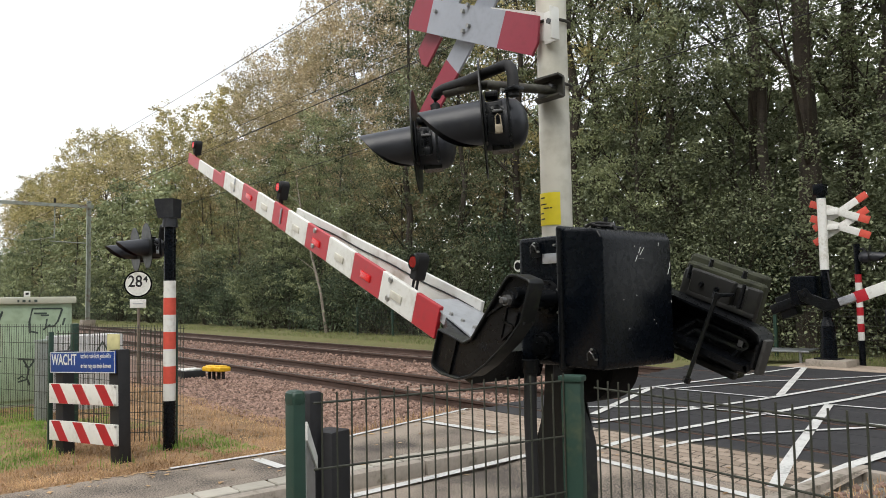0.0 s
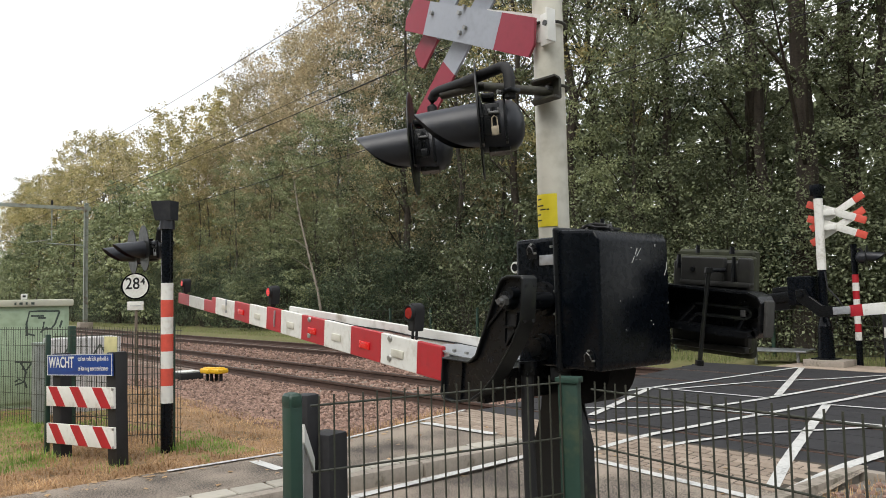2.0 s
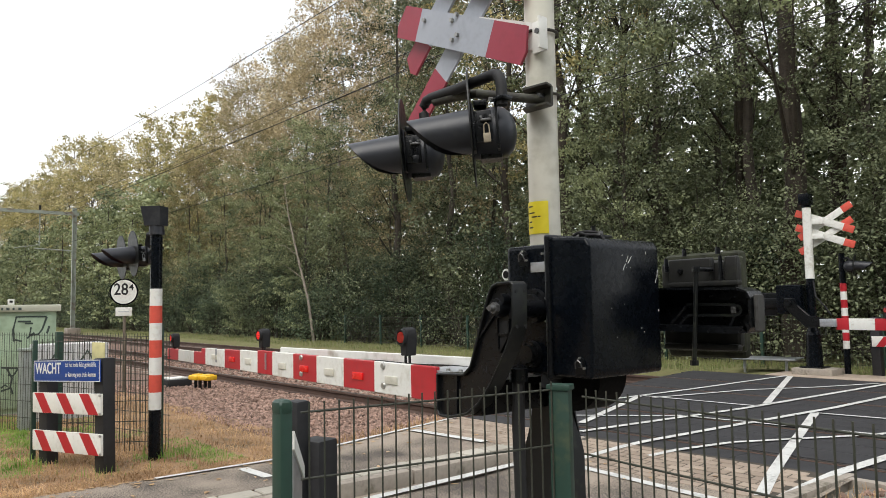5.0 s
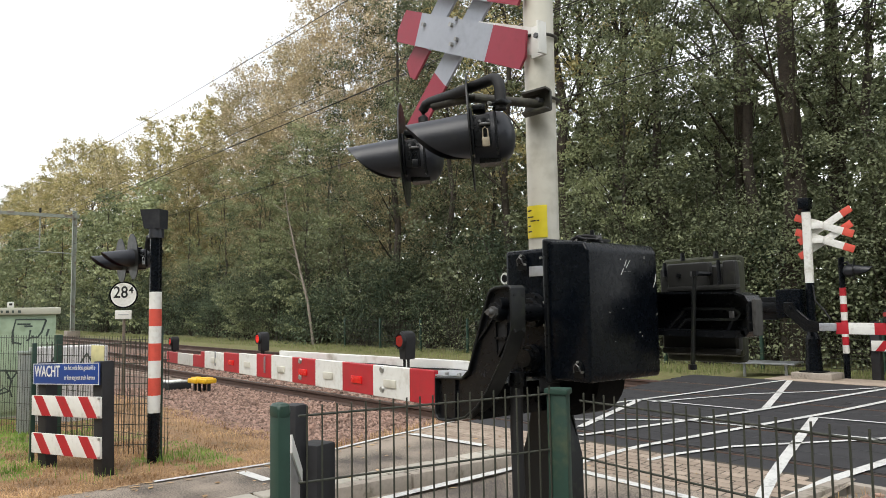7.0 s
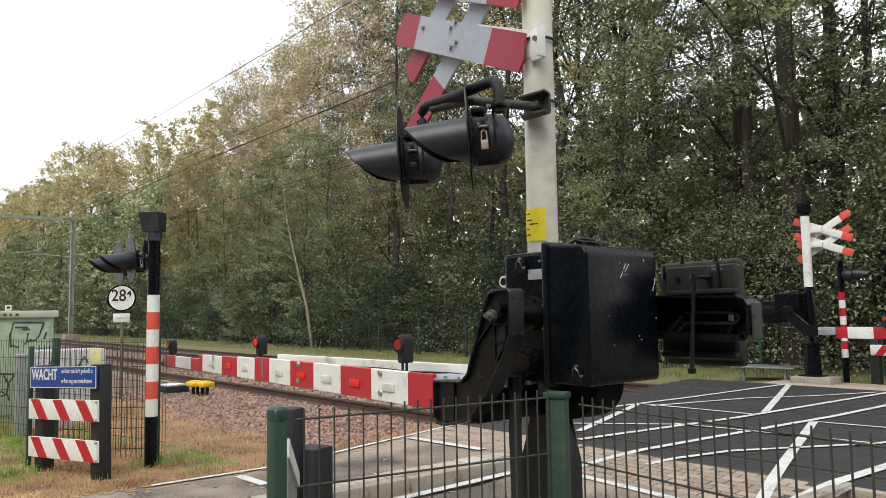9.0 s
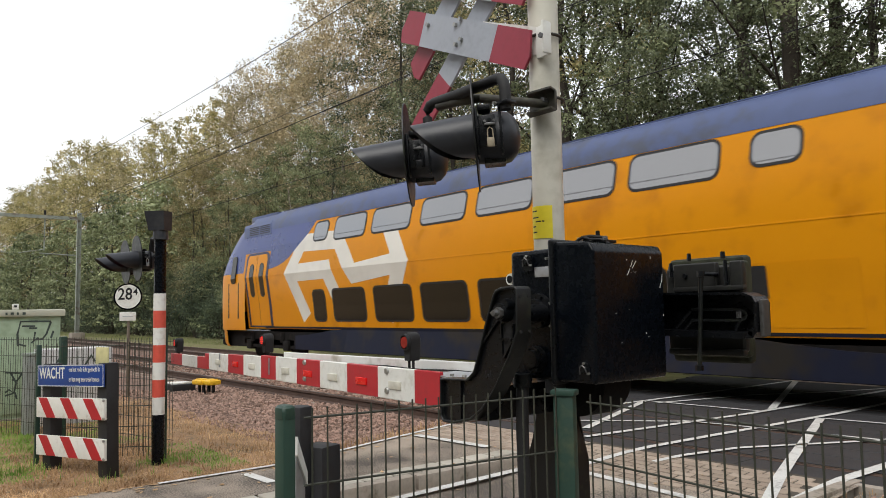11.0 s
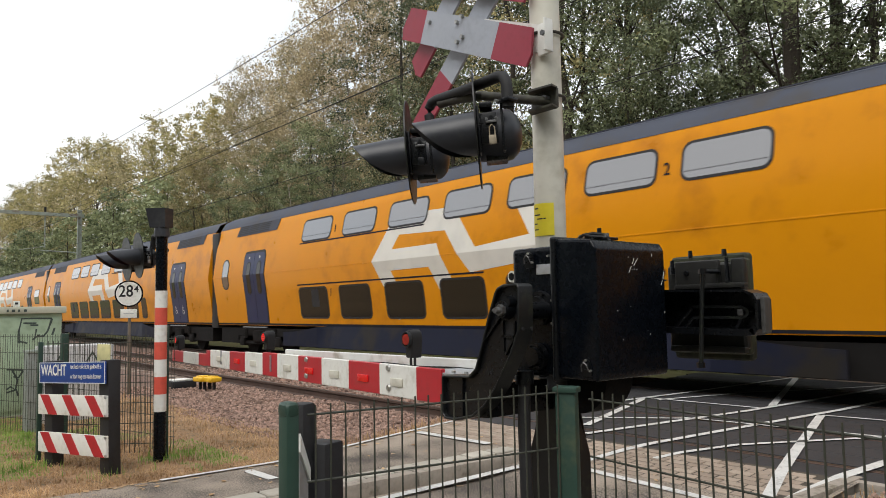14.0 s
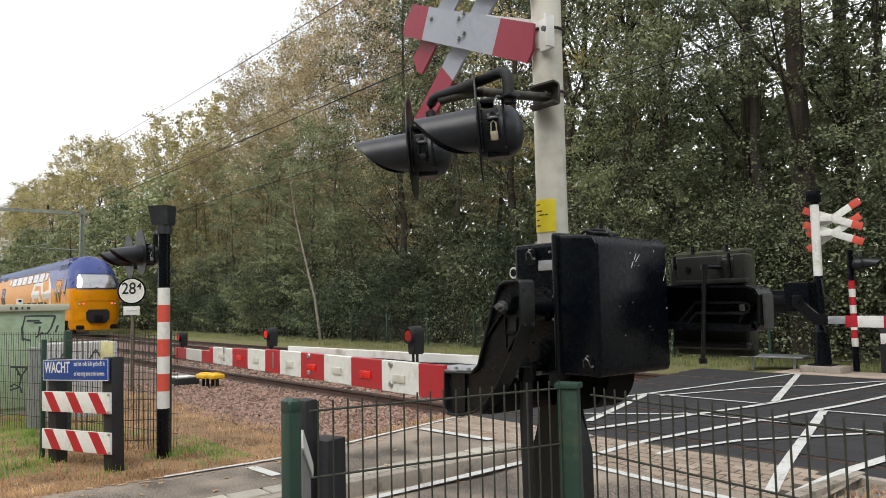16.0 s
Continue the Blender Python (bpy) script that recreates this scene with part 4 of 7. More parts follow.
def cross_board(cx, cz, ang, half0, half1, w, y, red0=0.27, red1=0.27):
    """A cross board through (cx, cz): a grey middle with red ends; half0 to the -x side."""
    a = radians(ang)
    ux, uz = math.cos(a), math.sin(a)
    nx, nz = -uz, ux

    def q(s, n):
        return (cx + s * ux + n * nx, cz + s * uz + n * nz)
    bm = B()
    h = w / 2
    prism(bm, [q(-half0 + red0, -h), q(half1 - red1, -h), q(half1 - red1, h), q(-half0 + red0, h)], y, y + 0.018, "y")
    bd = wpart("cross_board", bm, M_GREYWHITE, mast, "grey-white reflective cross board")
    for s in (-1, 1):
        e, rd = (half0, red0) if s < 0 else (half1, red1)
        bm = B()
        prism(bm, [q(s * (e - rd), -h), q(s * (e - 0.02), -h), q(s * e, -h * 0.3), q(s * (e - 0.05), h), q(s * (e - rd), h)], y - 0.0005, y + 0.0185, "y")
        wpart("red_end", bm, M_RED_OLD, bd, "faded red end")
    return bd


cross_board(-3.775, 3.295, -23.3, 0.74, 0.70, 0.24, CROSS_Y, 0.26, 0.363)
cross_board(-3.80, 3.31, 43, 0.86, 0.77, 0.18, CROSS_Y + 0.06, 0.52, 0.3)
cross_board(-3.86, 3.73, 43, 0.77, 0.77, 0.18, CROSS_Y + 0.06)
cross_board(-3.815, 3.725, -23.3, 0.72, 0.74, 0.24, CROSS_Y, 0.27, 0.32)
for x, z in ((-3.835, 3.40), (-3.78, 3.425), (-3.835, 3.26), (-3.78, 3.28), (-4.14, 3.495)):
    wpart("cross_bolt", one(cyl, (x, CROSS_Y, z), (x, CROSS_Y - 0.022, z), 0.016, None, 6), M_BOLT, mast)
bm = B()
prism(bm, [(-3.62, 3.372), (-3.06, 3.152), (-3.066, 2.987), (-3.16, 3.01), (-3.64, 3.26)], 3.335, 3.36, "y")
wpart("cross_rail", bm, M_WHITE, mast, "white rail that carries the cross")

# lamp cross-tube
bm = B()
tube(bm, [(-3.06, 3.32, 2.672), (-3.07, 3.1, 2.652), (-3.15, 2.86, 2.652), (-3.30, 2.82, 2.66), (-3.5, 2.84, 2.68)], 0.028, 12)
wpart("support_tube", bm, M_BRACKET, mast)
bm = B()
tube(bm, [(-2.812, 2.74, 2.49), (-2.815, 2.74, 2.60), (-2.825, 2.742, 2.64), (-2.85, 2.745, 2.668), (-2.89, 2.75, 2.678), (-2.96, 2.76, 2.68), (-3.25, 2.8, 2.692), (-3.53, 2.84, 2.713), (-3.585, 2.84, 2.705), (-3.612, 2.84, 2.675), (-3.615, 2.84, 2.63), (-3.60, 2.84, 2.52)], 0.031, 14)
wpart("lamp_tube", bm, M_BLACK_MATT, mast, "bent black tube")
wpart("tube_clamp", one(bx, (-2.812, 2.735, 2.525), (0.10, 0.075, 0.022), 0.006), M_BLACK_CAST, mast)
wpart("clamp_screw", one(cyl, (-2.845, 2.70, 2.525), (-2.845, 2.68, 2.525), 0.01, None, 8), M_BOLT, mast)


def signal_lamp(parent, c, aim, s, hood_l, lit=False, lock=M_BRASS, shield=None):
    """A warning lamp: round case, elliptic shield, scooped hood and lens; aim: degrees of its heading from +x."""
    fr = pose(c[0], c[1], c[2], 0, 0, aim) @ pose(0, 0, 0, 0, 3.5, 0)

    def put(name, bm, m_, par, label=""):
        bmesh.ops.transform(bm, matrix=fr, verts=bm.verts[:])
        return wpart(name, bm, m_, par, label)
    r = 0.148 * s
    bm = B()
    n = 28
    prof = [(0.0, r * 0.9), (-0.05 * s, r * 0.95), (-0.13 * s, r), (-0.18 * s, r * 0.93), (-0.215 * s, r * 0.7), (-0.235 * s, r * 0.35), (-0.24 * s, 0.01)]
    rings = [[bm.verts.new((x, q * math.cos(2 * math.pi * k / n), q * math.sin(2 * math.pi * k / n) - 0.012 * s)) for k in range(n)] for x, q in prof]
    for u, v in zip(rings, rings[1:]):
        for k in range(n):
            bm.faces.new((u[k], u[(k + 1) % n], v[(k + 1) % n], v[k]))
    bm.faces.new(rings[0])
    bm.faces.new(rings[-1])
    case = put("signal_lamp", bm, M_HOOD, parent, "black warning lamp with hood and shield")
    sh = shield or 0.33 * s
    bm = B()
    prism(bm, [(sh * 0.75 * math.cos(q), 0.03 * s + sh * math.sin(q)) for q in (2 * math.pi * k / 40 for k in range(40))], 0.004, 0.012, "x")
    put("shield", bm, M_MOSS_BLACK, case, "thin black shield")
    bm = B()
    kn = 30
    rh = r * 0.84
    rows = []
    for i in range(10):
        f = i / 9
        row = []
        for k in range(kn + 1):
            a = -math.pi / 2 + 2 * math.pi * k / kn
            cut = 0.06 + 0.94 * ((1 + math.sin(a)) / 2) ** 0.43
            x = 0.012 + f * hood_l * cut
            rr = rh * (1.0 - 0.12 * f * cut)
            drop = -0.018 * s * f * cut + 0.012 * s
            row.append(((x, rr * math.cos(a), rr * math.sin(a) + drop), (x, (rr - 0.006) * math.cos(a), (rr - 0.006) * math.sin(a) + drop)))
        rows.append(row)
    for side in (0, 1):
        g = [[bm.verts.new(p[side]) for p in row] for row in rows]
        for u, v in zip(g, g[1:]):
            for k in range(kn):
                bm.faces.new((u[k], u[k + 1], v[k + 1], v[k]))
    put("hood", bm, M_HOOD, case, "scooped black hood")
    bm = B()
    cyl(bm, (0.012, 0, 0), (0.085 * s, 0, -0.02), r * 0.8, r * 0.6, 24)
    put("lens", bm, M_LENS_ON if lit else M_LENS_OFF, case)
    bm = B()
    bx(bm, (-0.06 * s, r * 0.99, 0.0), (0.09 * s, 0.03 * s, 0.17 * s), 0.006)
    bx(bm, (-0.05 * s, r * 0.55, r * 0.93), (0.07 * s, 0.1 * s, 0.03 * s), 0.006)
    bx(bm, (-0.09 * s, 0.0, -r * 0.93), (0.12 * s, 0.14 * s, 0.05 * s), 0.01)
    cyl(bm, (-0.075 * s, r * 1.0, 0.05 * s), (-0.075 * s, r * 1.22, 0.05 * s), 0.012 * s, None, 8)
    put("hinge_box", bm, M_BLACK_CAST, case)
    bm = B()
    bx(bm, (-0.075 * s, r * 1.2, -0.07 * s), (0.04 * s, 0.018 * s, 0.05 * s), 0.004)
    tube(bm, [(-0.09 * s, r * 1.2, -0.05 * s), (-0.088 * s, r * 1.2, 0.0), (-0.075 * s, r * 1.2, 0.012 * s), (-0.062 * s, r * 1.2, 0.0), (-0.06 * s, r * 1.2, -0.05 * s)], 0.004 * s, 6)
    put("padlock", bm, lock, case, "small padlock")
    bm = B()
    bx(bm, (-0.075 * s, r * 1.13, 0.03 * s), (0.06 * s, 0.03 * s, 0.014 * s), 0.003)
    for dx in (-0.1, -0.05):
        cyl(bm, (dx * s, r * 1.1, 0.045 * s), (dx * s, r * 1.26, 0.045 * s), 0.008 * s, None, 8)
    put("hasp", bm, M_STEEL_DARK, case, "steel hasp")
    bm = B()
    for x_ in (0.0, -0.13):
        bx(bm, (x_ * s - 0.004, r * 0.62, 0.0), (0.014 * s, r * 0.9, r * 1.75), 0.004)
    put("case_flange", bm, M_BLACK_CAST, case)
    return case


signal_lamp(mast, (-3.055, 2.75, 2.385), 226, 1.0, 0.36)
signal_lamp(mast, (-3.745, 2.80, 2.385), 226, 1.0, 0.36, lock=M_BLACK_CAST)


# ---- near fence ----
def fence_panel(p0, p1, z_top, z_bot, pitch, rows, wire, parent, up=0.03, double=False):
    """Welded mesh between two points on the ground: each upright wire and each rail is a bar."""
    a, b = Vector((*p0, 0)), Vector((*p1, 0))
    n = int((b - a).length / pitch + 0.1)
    d = (b - a).normalized()
    side = Vector((-d.y, d.x, 0)) * wire
    inv = parent.matrix_basis.inverted()
    bmw = one(cyl, (0, 0, z_bot), (0, 0, z_top + up), wire, None, 6)
    w0 = link("wire", bmw, M_FENCE)
    w0.parent = parent
    off = a + d * pitch * 0.5
    w0.location = inv @ off
    for i in range(1, n):
        o = w0.copy()
        scene.collection.objects.link(o)
        o.location = inv @ (off + d * pitch * i)
    for z in rows:
        for s in ((-1, 1) if double else (1,)):
            bm = B()
            cyl(bm, a + Vector((0, 0, z)) + side * 1.9 * s, b + Vector((0, 0, z)) + side * 1.9 * s, wire * 1.15, None, 8)
            wpart("rail_bar", bm, M_FENCE, parent)


def fence_post(p, z_top, w, parent, cap=True, rot=0.0, z0=-0.1, green=None):
    bm = B()
    bx(bm, (p[0], p[1], (z_top + z0) / 2), (w, w * 0.7, z_top - z0), 0.006, pose(0, 0, 0, 0, 0, rot))
    po = wpart("post", bm, green or M_POST_GREEN, parent)
    if cap:
        bm = B()
        bx(bm, (p[0], p[1], z_top + 0.006), (w * 1.2, w * 0.92, 0.022), 0.006, pose(0, 0, 0, 0, 0, rot), 2)
        wpart("post_cap", bm, green or M_POST_GREEN, po)
    return po


CORNER = (-1.885, 2.10)
fence_a = thing("mesh_fence", pose(-1.97, 1.6, 0), "green welded mesh fence panel beside the road", "fence", "near fence")
fence_panel((-2.053, 1.1225), (-1.889, 2.0865), 1.117, 0.03, 0.0488, (1.117, 0.917, 0.717, 0.517, 0.317, 0.117), 0.0032, fence_a)
fence_post((-2.084, 1.074), 1.14, 0.058, fence_a, False)
wpart("post_cap", one(bx, (-2.084, 1.074, 1.135), (0.064, 0.048, 0.05), 0.02, None, 3), M_POST_GREEN, fence_a)
fence_b = thing("mesh_fence", pose(-0.9, 2.0, 0), "green welded mesh fence panel beside the road", "fence", "near fence")
fence_panel((-1.7768, 2.088), (0.7038, 1.7755), 1.10, 0.03, 0.05, (1.10, 0.90, 0.70, 0.50, 0.30, 0.10), 0.0032, fence_b)
fence_post(CORNER, 1.12, 0.075, fence_b, True, 25)

# ---- bollards by the fence ----
for (x, y, zt, w, tilt) in ((-2.605, 1.492, 0.925, 0.115, 4), (-2.61, 1.405, 1.08, 0.075, 0)):
    t = thing("bollard", pose(x, y, -0.05, 0, 0, 20), "short black recycled plastic bollard", "bollard")
    bm = B()
    bx(bm, (0, 0, (zt + 0.05) / 2), (w, w, zt + 0.05), 0.014, None, 2)
    part("shaft", bm, M_TARRED, t)
t = thing("sign_panel", pose(-2.290, 1.230, 0.0, 0, 0, 134), "narrow grey board with a white sloping cap beside the fence", "panel")
part("plate", one(prism, [(-0.05, 0.97), (0.06, 0.85), (0.06, 0.895), (-0.05, 1.03)], -0.012, 0.012, "y"), M_WHITE_OLD, t)
part("board", one(prism, [(-0.045, 0.05), (0.05, 0.05), (0.05, 0.86), (-0.045, 0.966)], -0.006, 0.006, "y"), M_STEEL, t)
part("stake", one(bx, (0.0, 0.018, 0.42), (0.03, 0.02, 0.84), 0.003), M_STEEL, t)


# ---- warning board with two striped rails ----
wb = thing("warning_board", pose(-8.08, 1.64, -0.05, 0, 0, 17.5) @ pose(0, 0, 0, 0, -2.0, 0), "blue warning board over two red and white rails on black posts", "sign")
for x in (0.0, 0.92):
    bm = B()
    bx(bm, (x, 0.06, 0.50), (0.14, 0.12, 1.06), 0.012, None, 2)
    part("post", bm, M_TARRED, wb)
S0, S1 = -0.11, 0.985
pl = part("sign_plate", one(bx, ((S0 + S1) / 2, -0.02, 0.92), (S1 - S0, 0.012, 0.20), 0.004), M_BLUE_SIGN, wb, "blue sign plate with white lettering")
bm = B()
for z in (0.825, 1.015):
    bx(bm, ((S0 + S1) / 2, -0.0275, z), (S1 - S0 - 0.012, 0.003, 0.006))
for x in (S0 + 0.008, S1 - 0.008):
    bx(bm, (x, -0.0275, 0.92), (0.006, 0.003, 0.19))
part("border", bm, M_WHITE, pl)
up = pose(0, 0, 0, 90)
text_part("lettering", "WACHT", 0.145, pose(S0 + 0.035, -0.0275, 0.868) @ up @ Matrix.Diagonal((0.80, 1, 1, 1)), M_WHITE, pl, "white lettering", 0.0008, 0.0025)
text_part("lettering", "tot het rode licht gedoofd is", 0.062, pose(S0 + 0.54, -0.0275, 0.945) @ up @ Matrix.Diagonal((0.70, 1, 1, 1)), M_WHITE, pl)
text_part("lettering", "er kan nog een trein komen", 0.062, pose(S0 + 0.54, -0.0275, 0.855) @ up @ Matrix.Diagonal((0.70, 1, 1, 1)), M_WHITE, pl)
for zc in (0.62, 0.265):
    rail = part("striped_rail", one(bx, ((S0 + S1) / 2 - 0.01, -0.012, zc), (S1 - S0 + 0.03, 0.024, 0.19), 0.004), M_WHITE, wb, "white rail with red slanted bands")
    for k in range(3):
        x = S0 + 0.02 + k * 0.375
        bm = B()
        prism(bm, [(x + 0.145, zc - 0.093), (x + 0.295, zc - 0.093), (x + 0.145, zc + 0.093), (x - 0.005, zc + 0.093)], -0.0275, -0.0245, "y")
        part("red_band", bm, M_RED, rail)
    for z in (-0.08, 0.08):
        part("rail_bolt", one(cyl, (S1 + 0.0, -0.024, zc + z), (S1 + 0.0, -0.036, zc + z), 0.012, None, 8), M_BOLT, rail)
nt = thing("notice_card", pose(-7.33, 1.93, 0.99, 0, 0, 15.1), "small cream card notice on top of the warning board", "notice")
part("card", one(bx, (0, 0, 0.08), (0.21, 0.008, 0.16), 0.002), mat("cream_card", (0.62, 0.58, 0.30), 0.6), nt)

# ---- left mesh fences ----
lf = thing("mesh_fence", pose(-7.9, 2.1, 0), "dark green welded mesh fence beside the warning board", "fence", "left fence")
fence_panel((-8.30, 1.64), (-7.64, 2.58), 1.14, 0.05, 0.05, (1.14, 0.94, 0.74, 0.54, 0.34, 0.14), 0.0035, lf)
fence_post((-8.32, 1.60), 1.16, 0.06, lf, False)
fence_post((-7.62, 2.60), 1.30, 0.05, lf, False)
lf = thing("mesh_fence", pose(-9.9, 2.0, 0), "dark green welded mesh fence in front of the relay cabinet", "fence", "left fence")
fence_panel((-9.81, 2.14), (-12.6, 1.0), 1.16, 0.0, 0.05, (1.16, 0.96, 0.76, 0.56, 0.36, 0.16), 0.0028, lf)
fence_panel((-7.78, 2.75), (-9.81, 2.14), 1.16, 0.0, 0.05, (1.16, 0.96, 0.76, 0.56, 0.36, 0.16), 0.0028, lf)
fence_post((-9.81, 2.14), 1.2, 0.1, lf, False)

# ---- striped pole with lamps ----
sp = thing("crossing_signal", pose(-7.5, 2.5, -0.05), "red and white striped crossing post with red warning lamps", "crossing signal", "striped posts")
wpart("foot", one(cyl, (-7.5, 2.5, -0.05), (-7.5, 2.5, 0.47), 0.058, None, 24), M_BLACK, sp, "black foot of the post")
bandh = 0.168
for k in range(7):
    wpart("band", one(cyl, (-7.5, 2.5, 0.47 + k * bandh), (-7.5, 2.5, 0.47 + (k + 1) * bandh), 0.0595 if k % 2 else 0.059, None, 24), M_ORANGE_RED if k % 2 else M_WHITE, sp, "red band" if k % 2 else "white band")
bm = B()
cyl(bm, (-7.5, 2.5, 0.47 + 7 * bandh), (-7.5, 2.5, 2.22), 0.056, None, 24)
wpart("upper_post", bm, M_BLACK, sp)
bm = B()
cyl(bm, (-7.5, 2.5, 2.18), (-7.5, 2.5, 2.27), 0.075, 0.07, 24)
wpart("collar", bm, M_HOOD, sp)
bm = B()
bmr = pose(-7.5, 2.5, 2.36, 0, 0, 215) @ Matrix.Diagonal((0.82, 0.82, 1, 1))
v = [bm.verts.new(bmr @ Vector(p)) for p in ((-0.10, -0.075, -0.09), (0.10, -0.10, -0.09), (0.14, -0.13, 0.1), (-0.10, -0.085, 0.1), (-0.10, 0.075, -0.09), (0.10, 0.10, -0.09), (0.14, 0.13, 0.1), (-0.10, 0.085, 0.1))]
for f in ((0, 1, 2, 3), (7, 6, 5, 4), (0, 4, 5, 1), (2, 6, 7, 3), (3, 7, 4, 0)):
    bm.faces.new([v[i] for i in f])
inn = [bm.verts.new(bmr @ Vector(p)) for p in ((0.0, -0.075, -0.07), (0.0, 0.075, -0.07), (0.0, 0.085, 0.08), (0.0, -0.085, 0.08))]
bm.faces.new(inn)
for i, (a, b) in enumerate(((1, 5), (5, 6), (6, 2), (2, 1))):
    j = {1: 0, 5: 1, 6: 2, 2: 3}
    bm.faces.new((v[a], v[b], inn[j[b]], inn[j[a]]))
wpart("bell", bm, M_HOOD, sp, "black horn of the warning bell")
bm = B()
tube(bm, [(-7.5, 2.52, 2.12), (-7.7, 2.54, 2.22), (-7.88, 2.55, 2.22), (-7.94, 2.55, 2.08)], 0.03, 10)
tube(bm, [(-7.5, 2.55, 2.05), (-7.9, 2.57, 2.04), (-8.37, 2.56, 2.04)], 0.022, 10)
wpart("lamp_tube", bm, M_BLACK_MATT, sp)
signal_lamp(sp, (-7.94, 2.42, 2.0), 270, 0.72, 0.30, True, M_STEEL, 0.235)
signal_lamp(sp, (-8.37, 2.43, 1.985), 270, 0.72, 0.30, True, M_STEEL, 0.235)

# ---- distance sign on a post ----
ks = thing("distance_sign", pose(-14.3, 4.2, -0.15), "round white distance sign with black figures on a grey post", "sign")
bm = B()
bx(bm, (-14.3, 4.2, 0.65), (0.055, 0.04, 1.7), 0.004)
wpart("post", bm, mat("brown_steel_post", (0.16, 0.13, 0.10), 0.7, 0.2, 20, 0.3), ks)
face = pose(-14.27, 4.18, 1.78, 0, 0, 65) @ pose(0, 0, 0, 90)


def facepart(name, bm, m_, par, label=""):
    bmesh.ops.transform(bm, matrix=face, verts=bm.verts[:])
    return wpart(name, bm, m_, par, label)


disc = facepart("disc", one(cyl, (0, 0, 0), (0, 0, 0.02), 0.245, None, 40), M_BLACK, ks, "black rim of the disc")
facepart("white_face", one(cyl, (0, 0, 0.02), (0, 0, 0.024), 0.218, None, 40), M_WHITE, disc, "white face")
inv = Matrix.Translation((14.3, -4.2, 0.15))
text_part("figures", "28", 0.30, inv @ face @ pose(-0.175, -0.112, 0.026) @ Matrix.Diagonal((0.84, 1, 1, 1)), M_BLACK_MATT, disc, "black figures", 0.0008, 0.004)
text_part("figures", "4", 0.17, inv @ face @ pose(0.085, -0.005, 0.026), M_BLACK_MATT, disc, "", 0.0008, 0.003)
facepart("small_plate", one(bx, (0, -0.36, 0.01), (0.28, 0.16, 0.01), 0.003), M_WHITE, ks, "small white plate with faint print")
facepart("print_bar", one(bx, (0.0, -0.36, 0.017), (0.18, 0.012, 0.003)), M_ALU, ks)

# ---- relay cabinet ----
cb = thing("relay_cabinet", pose(-12.1, 2.6, -0.1), "pale green railway relay cabinet covered with graffiti", "cabinet")
part("body", one(bx, (-0.6, -2.1, 0.82), (1.2, 4.2, 1.45), 0.015), M_CABINET, cb)
part("roof", one(bx, (-0.6, -2.1, 1.595), (1.32, 4.3, 0.10), 0.02), mat("cabinet_roof", (0.50, 0.50, 0.40), 0.6, 0, 8, 0.15), cb, "cream overhanging roof")
part("plinth", one(bx, (-0.6, -2.1, 0.06), (1.24, 4.24, 0.12), 0.01), M_CONCRETE, cb)
for k in range(4):
    d = part("door", one(bx, (0.008, -0.55 - 1.04 * k, 0.84), (0.022, 0.98, 1.30), 0.006), M_CABINET, cb)
    part("door_handle", one(bx, (0.03, -0.95 - 1.04 * k, 0.85), (0.03, 0.03, 0.14), 0.006), M_STEEL, d)
for k, y in enumerate((-0.49, -0.57, -0.64, -0.71)):
    part("stencil_bar", one(bx, (0.068, y, 1.59), (0.006, 0.04 - 0.015 * (k % 2), 0.035)), M_INK, cb)


def spray(pts, r=0.022):
    """A sprayed stroke on the cabinet's front, flattened on it."""
    bm = B()
    tube(bm, [(0.0, y, z) for y, z in pts], r, 6)
    for v in bm.verts:
        v.co.x = 0.022 + 0.0015 * (v.co.x > 0)
    part("graffiti_stroke", bm, M_INK, cb)


for pts in ([(-0.548, 1.13), (-0.56, 1.30), (-0.524, 1.475), (-0.39, 1.477), (-0.134, 1.472)], [(-0.134, 1.466), (-0.19, 1.29), (-0.24, 1.22), (-0.333, 1.215), (-0.383, 1.168)], [(-0.505, 1.411), (-0.337, 1.407)],
            [(-0.335, 1.325), (-0.353, 1.196), (-0.294, 1.243)], [(-0.415, 1.38), (-0.311, 1.378)], [(-0.536, 1.154), (-0.446, 1.127)], [(-0.70, 0.771), (-0.551, 0.756), (-0.488, 0.752)], [(-0.626, 0.752), (-0.56, 0.62), (-0.582, 0.481), (-0.645, 0.528), (-0.694, 0.49)],
            [(-0.488, 0.743), (-0.548, 0.648), (-0.612, 0.666)], [(-0.693, 0.448), (-0.569, 0.48), (-0.547, 0.393)], [(-0.099, 1.333), (-0.128, 1.231)], [(-0.9, 1.45), (-1.0, 1.1), (-1.15, 0.95)], [(-0.9, 0.75), (-1.1, 0.78), (-1.2, 0.6), (-1.0, 0.5), (-1.15, 0.35)]):
    spray(pts, 0.014)
tp = part("tally_plate", one(bx, (-0.1, -0.575, 1.69), (0.006, 0.085, 0.08), 0.002), M_WHITE, cb, "small white plate on the roof")
part("tally_bar", one(bx, (-0.095, -0.575, 1.695), (0.004, 0.04, 0.03)), M_BLACK_MATT, tp)
gb = thing("service_box", pose(-10.62, 1.95, -0.05, 0, 0, 10), "narrow grey service cabinet behind the mesh fence", "cabinet")
part("body", one(bx, (0, 0, 0.50), (0.14, 0.15, 1.0), 0.012), mat("grey_green_steel", (0.30, 0.33, 0.31), 0.5), gb)
part("lid", one(bx, (0, 0, 1.02), (0.16, 0.17, 0.04), 0.012), mat("grey_green_lid", (0.30, 0.35, 0.31), 0.5), gb)
